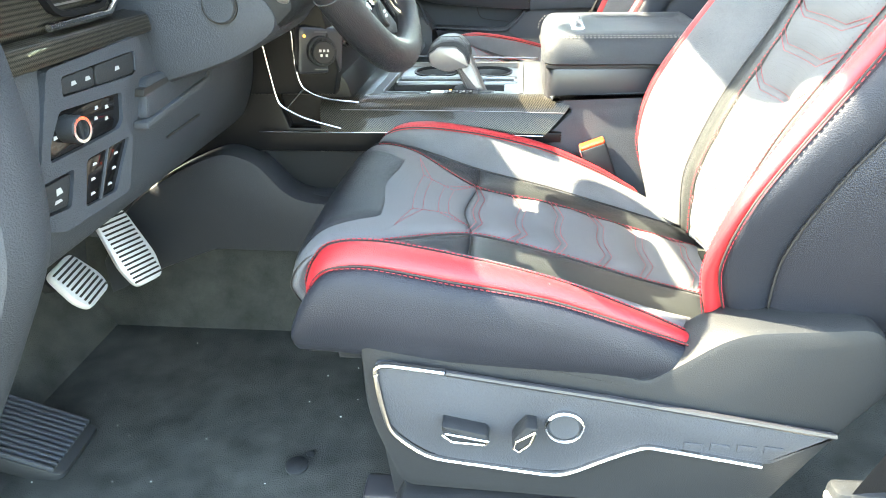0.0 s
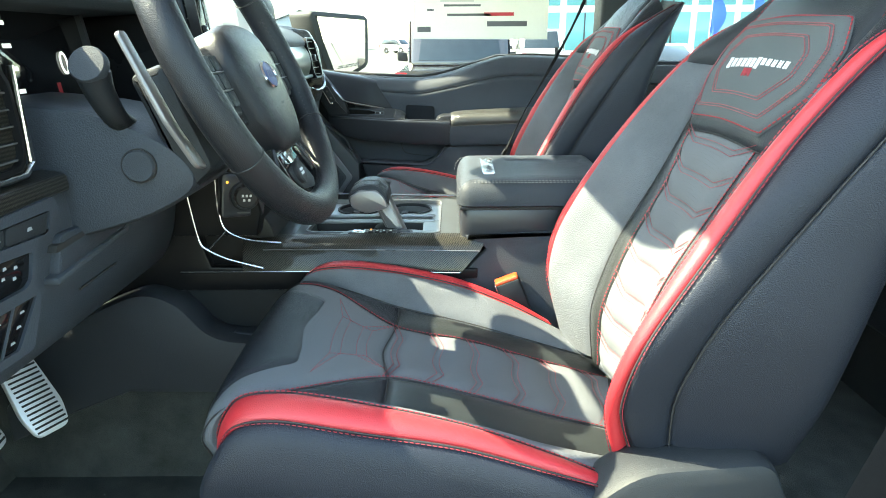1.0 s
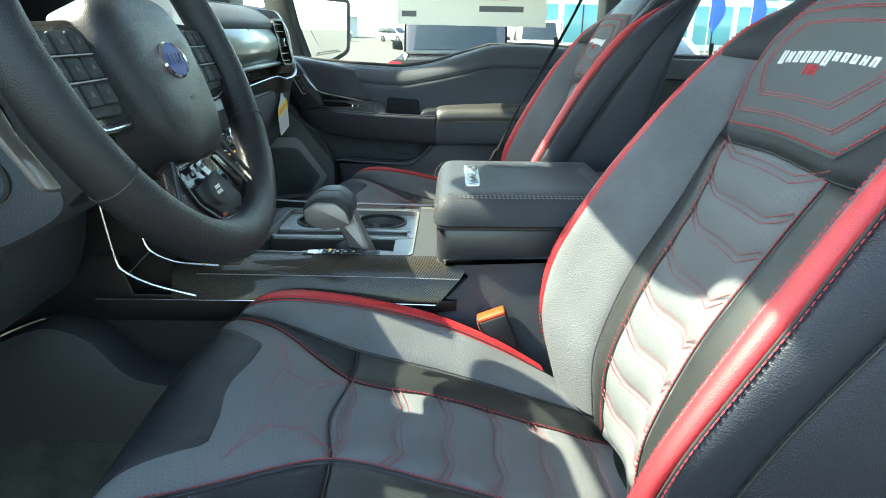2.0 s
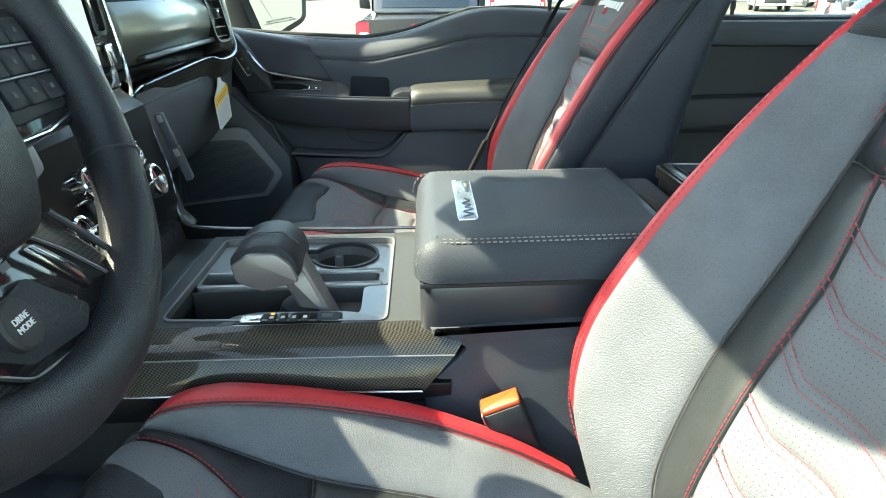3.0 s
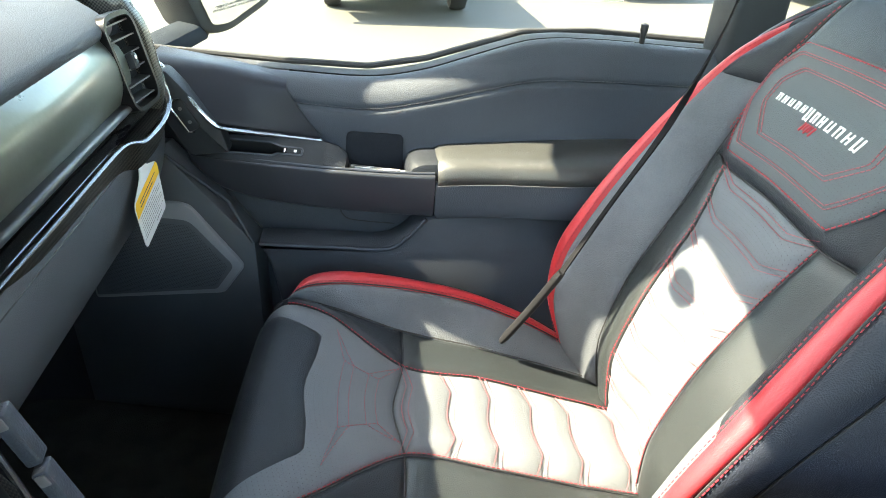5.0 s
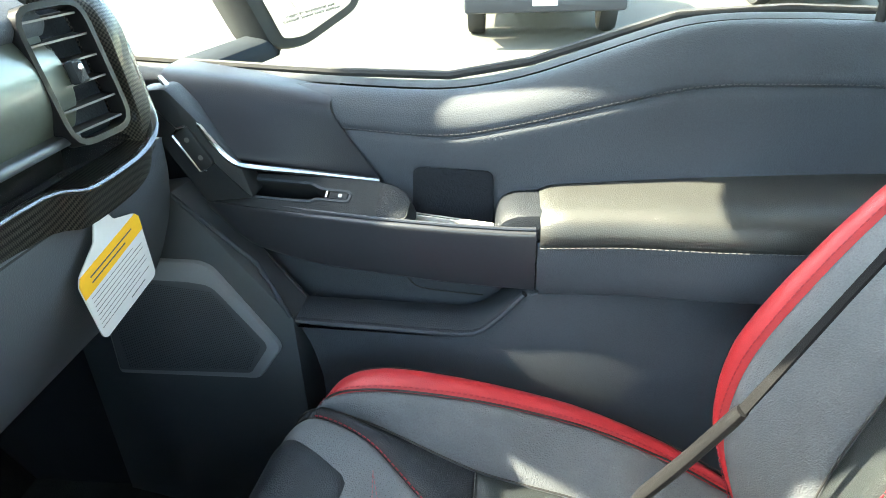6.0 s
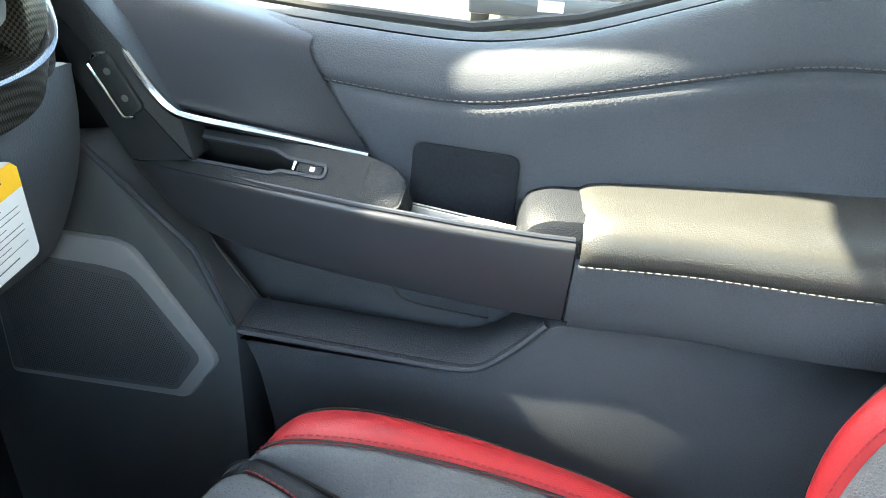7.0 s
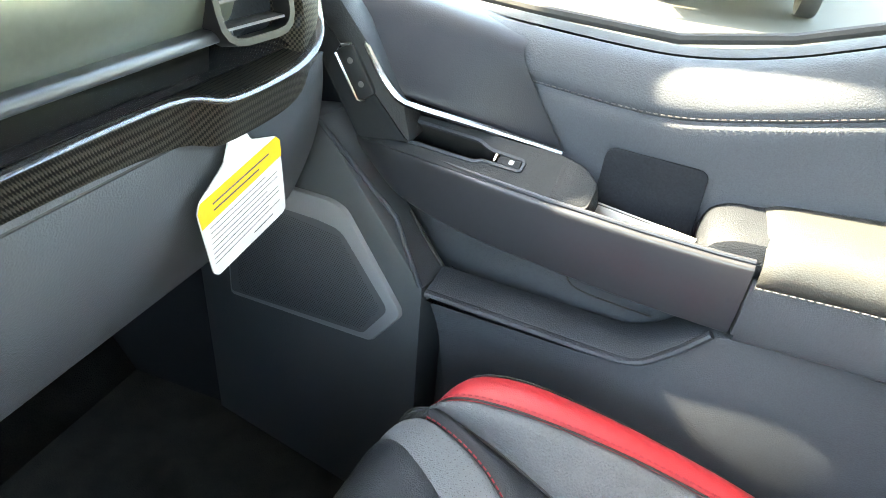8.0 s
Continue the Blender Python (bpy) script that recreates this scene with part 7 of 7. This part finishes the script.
rg.visible_shadow = False
part("rear_lock_pin", lathe([(0.0045, -0.02), (0.0045, 0.012), (0.006, 0.014), (0.006, 0.032), (0.0, 0.034)], 14, Matrix.Translation((0.90, 0.755, 0.672))), RUBBER, rd, "black lock pin")
rs = thing("bench_seat", "black rear bench seat with red edging", "seat", (1.24, 0.06, -0.02))
rsl = rounded([(-0.26, 0.20), (-0.27, 0.33), (-0.22, 0.385), (0.25, 0.36), (0.25, 0.20)], 0.04)
part("bench", prism(rsl, -0.72, 0.44, "y", 0.03), LEATHER, rs, "black leather bench")
part("bench_base", box(-0.2, 0.25, -0.70, 0.42, 0.0, 0.21, 0.01), PLASTIC, rs)
part("bench_edge", tube(spline([(-0.268, 0.425, 0.24), (-0.276, 0.43, 0.33), (-0.225, 0.43, 0.392), (-0.1, 0.43, 0.392), (0.2, 0.43, 0.37)], 30), 0.0045, 10), RED, rs, "red leather edge")
part("bench_back", prism(rounded([(0.20, 0.36), (0.34, 0.36), (0.46, 0.95), (0.36, 0.95)], 0.03), -0.72, 0.44, "y", 0.03), LEATHER, rs, "black leather backrest")

# ---- windscreen and outer mirror ----
ws_glass = thing("windscreen", "clear windscreen with an added oval shadow caster", "windscreen")
wg = part("screen_glass", ([(-0.93, -0.76, 0.81), (-0.93, 0.76, 0.81), (-0.17, 0.74, 1.256), (-0.17, -0.68, 1.256)], [(0, 1, 2, 3)]), GLASS, ws_glass, "clear glass")
wg.visible_shadow = False
# Unseen disc, added only for its oval shadow on the passenger backrest.
WM = frame3((-0.218, 0.456, 1.227), (0, 1, 0), (0.862, 0, 0.506))
part("spot_blocker", prism([(0.023 * math.cos(a), 0.019 * math.sin(a)) for a in np.linspace(0, 2 * math.pi, 20, endpoint=False)], -0.003, -0.001, "z", 0, m=WM), PAPER, ws_glass, "unseen oval disc added to cast the spot on the passenger backrest")
om = thing("door_mirror", "black outer door mirror with clear glass", "mirror", (-0.22, 1.20, 0.71))
MO = frame3((0, 0, 0), (0.62, 0.78, 0), (0, 0, 1)) @ Matrix.Diagonal((1.45, 1, 1, 1))
mout = rounded([(-0.105, 0.125), (0.095, 0.115), (0.090, -0.065), (0.0, -0.115), (-0.045, -0.11), (-0.085, 0.02)], 0.025)
part("housing", prism(mout, -0.02, 0.10, "z", 0.012, m=MO @ Matrix.Diagonal((1, 1, -1, 1))), RUBBER, om, "black mirror housing")
gl = part("mirror_glass", prism(inset(mout, 0.019), 0.0205, 0.0225, "z", 0.0, m=MO), MIRROR, om, "clear mirror glass")
text("mirror_print", "OBJECTS IN MIRROR ARE\nCLOSER THAN THEY APPEAR", 0.0062, MO @ Matrix.Translation((0.012, -0.060, 0.0228)) @ pose(0, 0, 0, 0, 0, 8), INK, gl, "small grey warning print")
part("mirror_arm", prism(rounded([(-0.15, -0.36), (-0.08, -0.36), (-0.02, -0.02), (-0.09, -0.02)], 0.02), -0.125, -0.09, "z", 0.012), FELT, om)

# ---- window sticker ----
stick = thing("window_sticker", "large printed price sheet on the side window", "sticker", (0.262, 0.823, 0.90))
sheet = part("sheet", prism([(-0.202, -0.160), (0.203, -0.163), (0.206, 0.16), (-0.20, 0.16)], -0.0012, 0.0, "y", 0), material("pale_sheet", (0.62, 0.60, 0.52), 0.8, vary=0.04), stick)
for x0, x1, z0, z1 in ((-0.12, -0.02, -0.055, -0.02), (-0.11, 0.0, -0.068, -0.062), (-0.16, -0.14, -0.08, -0.075), (-0.10, 0.03, -0.095, -0.088), (-0.10, 0.0, -0.03, 0.06), (0.02, 0.15, -0.03, 0.06), (0.02, 0.14, -0.125, -0.11), (-0.19, -0.15, -0.14, -0.125)):
    part("print_bar", prism([(x0, z0), (x1, z0), (x1, z1), (x0, z1)], -0.0018, -0.0012, "y", 0), material("sheet_print", (0.42, 0.41, 0.36), 0.8, vary=0.05) if z1 - z0 > 0.03 else INK, sheet)
part("print_bar", prism([(0.01, -0.095), (0.10, -0.095), (0.10, -0.085), (0.01, -0.085)], -0.0018, -0.0012, "y", 0), RED, sheet)

# ---- lot ----
GZ = -0.80
ground = part("ground", box(-600, 600, -600, 600, GZ - 0.2, GZ, 0), GROUND)
tagged(ground, "pale sunlit concrete lot", "ground", kind="structure")

PAINT = {}


def paint(nm, c, metal=0.0):
    if nm not in PAINT:
        PAINT[nm] = material(nm + "_car_paint", c, 0.25, metal=metal, coat=1.0, vary=0.05, blotch=1)
    return PAINT[nm]


CAR_GLASS = material("dark_car_glass", (0.02, 0.025, 0.03), 0.05, vary=0.1)
LAMP_RED = material("red_lamp_lens", (0.5, 0.01, 0.015), 0.15, vary=0.1)
LAMP_CLEAR = material("clear_lamp_lens", (0.6, 0.62, 0.65), 0.1, vary=0.1)


def car(label, name, at, yaw, body_paint, kind="suv"):
    """A parked vehicle, nose along local -x, wheels on local z = 0."""
    c = thing(name, label, "vehicle", at, group="parked vehicles")
    c.rotation_euler = (0, 0, radians(yaw))
    L, W, H = {"suv": (4.7, 1.9, 1.72), "sedan": (4.6, 1.85, 1.45), "pickup": (5.8, 2.0, 1.95)}[kind]
    h, w = L / 2, W / 2
    if kind == "pickup":
        lower = [(-h, 0.50), (-h, 0.98), (-h + 1.35, 1.12), (h, 1.12), (h, 0.55)]
        cab = [(-h + 1.25, 1.10), (-h + 1.95, H), (-h + 3.35, H), (-h + 3.75, 1.10)]
    elif kind == "sedan":
        lower = [(-h, 0.35), (-h, 0.72), (-h + 1.3, 0.92), (h - 0.1, 0.98), (h, 0.40)]
        cab = [(-h + 1.1, 0.90), (-h + 2.0, H), (h - 1.5, H), (h - 0.5, 0.95)]
    else:
        lower = [(-h, 0.35), (-h, 0.85), (-h + 1.2, 1.02), (h - 0.1, 1.05), (h, 0.45)]
        cab = [(-h + 1.0, 1.0), (-h + 1.8, H), (h - 0.5, H - 0.03), (h - 0.1, 1.03)]
    r = 0.41 if kind == "pickup" else 0.35
    wx = (-h + 0.95, h - 1.15)
    poly = [lower[0]]
    poly += lower[1:]
    for x in reversed(wx):
        poly += [(x + (r + 0.06) * math.cos(a), r + (r + 0.06) * math.sin(a)) for a in np.linspace(-0.15, math.pi + 0.15, 12)]
    part("body", prism(poly, -w, w, "y", 0.08), body_paint, c, "")
    part("cabin", prism(rounded(cab, 0.12), -w + 0.12, w - 0.12, "y", 0.10), body_paint, c)
    side = [(x * 1.0, z) for x, z in inset(cab, 0.09)]
    for sg in (-1, 1):
        part("side_window", prism(rounded(side, 0.06), sg * (w - 0.115) - 0.004, sg * (w - 0.115) + 0.004, "y", 0.002), CAR_GLASS, c)
    x0, z0, x1, z1 = cab[3][0], cab[3][1], cab[2][0], cab[2][1]
    part("rear_window", prism([(-w + 0.28, 0.12), (w - 0.28, 0.12), (w - 0.36, 0.9), (-w + 0.36, 0.9)], -0.004, 0.012, "z", 0.004, m=frame3((x0, 0, z0), (0, 1, 0), (x1 - x0, 0, z1 - z0)) @ Matrix.Diagonal((1, math.hypot(x1 - x0, z1 - z0), 1, 1))), CAR_GLASS, c)
    x0, z0, x1, z1 = cab[0][0], cab[0][1], cab[1][0], cab[1][1]
    part("windscreen", prism([(w - 0.28, 0.10), (-w + 0.28, 0.10), (-w + 0.36, 0.92), (w - 0.36, 0.92)], -0.004, 0.012, "z", 0.004, m=frame3((x0, 0, z0), (0, -1, 0), (x1 - x0, 0, z1 - z0)) @ Matrix.Diagonal((1, math.hypot(x1 - x0, z1 - z0), 1, 1))), CAR_GLASS, c)
    zt = lower[3][1]
    for sg in (-1, 1):
        part("tail_lamp", prism(rounded([(sg * (w - 0.19), zt - 0.42), (sg * (w + 0.01), zt - 0.42), (sg * (w + 0.01), zt - 0.03), (sg * (w - 0.17), zt - 0.03)], 0.03), h - 0.06, h + 0.015, "x", 0.01), LAMP_RED, c, "red tail lamp")
        part("reverse_lens", prism(rounded([(sg * (w - 0.16), zt - 0.30), (sg * (w - 0.04), zt - 0.30), (sg * (w - 0.04), zt - 0.16), (sg * (w - 0.16), zt - 0.16)], 0.02), h + 0.012, h + 0.02, "x", 0.003), LAMP_CLEAR, c)
        part("head_lamp", prism(rounded([(sg * (w - 0.5), lower[1][1] - 0.22), (sg * (w - 0.05), lower[1][1] - 0.20), (sg * (w - 0.05), lower[1][1] - 0.02), (sg * (w - 0.45), lower[1][1] - 0.04)], 0.04), -h - 0.012, -h + 0.05, "x", 0.01), LAMP_CLEAR, c, "clear head lamp")
        part("wing_mirror", prism(rounded([(sg * w, lower[2][1] + 0.0), (sg * (w + 0.22), lower[2][1] + 0.02), (sg * (w + 0.22), lower[2][1] + 0.2), (sg * (w + 0.03), lower[2][1] + 0.18)], 0.04), cab[0][0] + 0.25, cab[0][0] + 0.37, "x", 0.02), RUBBER, c)
        for x in wx:
            m = Matrix.Translation((x, sg * (w - 0.12), r)) @ pose(0, 0, 0, -90 * sg, 0, 0)
            wl = part("wheel", lathe([(r * 0.6, -0.11), (r * 0.95, -0.11), (r, -0.07), (r, 0.07), (r * 0.95, 0.11), (r * 0.68, 0.11), (r * 0.66, 0.09)], 32, m), RUBBER, c, "black tyre")
            part("rim", lathe([(r * 0.66, 0.0), (r * 0.66, 0.10), (r * 0.62, 0.105), (r * 0.60, 0.06), (r * 0.18, 0.055), (r * 0.15, 0.08), (0, 0.085)], 30, m), SATIN, wl)
            for k in range(10):
                part("spoke", prism([(r * 0.12, -0.022), (r * 0.63, -0.016), (r * 0.63, 0.016), (r * 0.12, 0.022)], 0.06, 0.095, "z", 0.006, m=m @ pose(0, 0, 0, 0, 0, 36 * k)), SILVER, wl)
    part("rear_bumper", prism(rounded([(-w + 0.03, 0.42), (w - 0.03, 0.42), (w - 0.03, 0.66), (-w + 0.03, 0.66)], 0.05), h - 0.03, h + 0.10, "x", 0.03), SATIN if kind == "pickup" else body_paint, c)
    part("plate_blank", prism(rounded([(-0.15, 0.50), (0.15, 0.50), (0.15, 0.62), (-0.15, 0.62)], 0.01), h + 0.10, h + 0.106, "x", 0.002), PAPER, c)
    part("grille", prism(rounded([(-w + 0.35, lower[0][1] + 0.1), (w - 0.35, lower[0][1] + 0.1), (w - 0.4, lower[1][1] - 0.05), (-w + 0.4, lower[1][1] - 0.05)], 0.05), -h - 0.008, -h + 0.03, "x", 0.01), RUBBER, c)
    return c


# the dark pickup, tail towards us
pk = car("dark grey pickup truck with red stripes across its tailgate", "pickup_truck", (0.50, 11.4, GZ), 90, paint("dark_grey", (0.035, 0.03, 0.032)), "pickup")
pk.rotation_euler = (0, 0, radians(-90))
part("tailgate_badge", lathe([(1, 0), (1, 0.012), (0.85, 0.015), (0.0, 0.012)], 30, frame3((2.905, 0, 0.95), (0, 1, 0), (0, 0, 1)) @ Matrix.Diagonal((0.16, 0.07, 1, 1))), LAMP_CLEAR, pk, "oval bright badge")
for sg in (-1, 1):
    part("stripe", prism([(sg * 0.14, 1.06), (sg * 0.24, 1.06), (sg * 0.62, 0.78), (sg * 0.52, 0.78)], 2.895, 2.908, "x", 0.002), LAMP_RED, pk, "slanting red stripe")
wht, crm, gry, blu = paint("white", (0.75, 0.75, 0.74)), paint("cream", (0.6, 0.54, 0.42)), paint("silver", (0.4, 0.41, 0.42), 0.5), paint("steel_blue", (0.12, 0.2, 0.32), 0.4)
car("cream estate car with bright alloy wheels", "estate_car", (9.8, 11.2, GZ), 4, crm, "suv")
car("white hatchback parked beside the pickup", "hatchback", (4.6, 13.2, GZ), 100, wht, "sedan")
car("white saloon car in the second row", "saloon_car", (7.2, 24.0, GZ), -80, wht, "sedan")
car("white pickup with red tail lamps in the second row", "pickup_truck", (4.3, 27.0, GZ), -92, wht, "pickup")
car("blue off-roader parked beyond the lane", "off_roader", (13.2, 18.0, GZ), 60, blu, "suv")
car("silver saloon car parked far off", "saloon_car", (16.0, 22.0, GZ), 80, gry, "sedan")
for i, (x, y, k, p) in enumerate(((-16.5, 78, "suv", wht), (-11.5, 82, "pickup", gry), (-20, 76, "sedan", wht), (-25, 80, "suv", blu), (-5.0, 84, "suv", wht), (22, 40, "suv", wht), (28, 46, "sedan", gry), (35, 44, "suv", crm))):
    car("parked car in the far row of the lot", "parked_car", (x, y, GZ), 70 + 17 * (i % 5), p, k)
# a grey vehicle behind the camera's truck, seen in the mirror
car("grey off-roader standing behind the truck", "off_roader", (9.5, 3.6, GZ), 178, gry, "suv")

# sheds and showroom
SHED = material("grey_sheet_metal", (0.22, 0.25, 0.28), 0.6, bump=0.3, scale=3, vary=0.1, blotch=0.2)
shed = thing("metal_shed", "grey gabled sheet-metal shed", "building", (-22.5, 112.0, GZ))
part("shed_wall", prism([(-7.5, 0), (7.5, 0), (7.5, 3.6), (0, 6.2), (-7.5, 3.6)], 0, 20, "y", 0.05), SHED, shed)
part("shed_roof", prism([(-7.9, 3.5), (0, 6.3), (7.9, 3.5), (7.9, 3.7), (0, 6.55), (-7.9, 3.7)], -0.4, 20.4, "y", 0.03), gry, shed)
part("shed_door", prism([(1.5, 0), (5.5, 0), (5.5, 3.0), (1.5, 3.0)], -0.06, 0.05, "y", 0.02), wht, shed)
TEAL = material("teal_showroom_glass", (0.12, 0.3, 0.32), 0.08, vary=0.15, blotch=0.3)
show = thing("showroom", "pale showroom with large teal windows", "building", (20.0, 62.0, GZ))
part("showroom_wall", box(-13, 24, 0, 20, 0, 8.5, 0.05), material("pale_render", (0.6, 0.6, 0.58), 0.85, bump=0.2, scale=8, vary=0.06), show)
for i in range(9):
    for k in range(2):
        wn_ = part("window", box(-12.2 + i * 4.0, -8.8 + i * 4.0, -0.08, 0.05, 0.6 + k * 3.9, 3.9 + k * 3.9, 0.02), TEAL, show, "teal window")
        part("mullion", box(-10.56 + i * 4.0, -10.44 + i * 4.0, -0.14, -0.05, 0.6 + k * 3.9, 3.9 + k * 3.9, 0.01), SATIN, wn_)
part("roof_edge", box(-13.3, 24.3, -0.4, 20, 8.5, 9.0, 0.03), gry, show)
FLAG = material("blue_flag_cloth", (0.03, 0.10, 0.45), 0.8, vary=0.1)
for x, y in ((17.2, 42.0), (20.5, 43.5)):
    fl = thing("flag_pole", "tall blue feather flag on a thin pole", "flag", (x, y, GZ), group="flags")
    part("pole", tube([(0, 0, 0), (0, 0, 4.6)], 0.03, 8), SILVER, fl)
    part("flag", (lambda n: ([(0.03 + 0.9 * s * (0.4 + 0.6 * math.sin(math.pi * min(1, k / n * 1.1))), 0.08 * math.sin(3 * k / n + 4 * s) , 4.6 - 2.6 * k / n - 0.5 * s) for k in range(n + 1) for s in (0, 0.5, 1)],
         [(3 * k + s, 3 * k + s + 1, 3 * k + s + 4, 3 * k + s + 3) for k in range(n) for s in (0, 1)]))(12), FLAG, fl, "blue cloth")
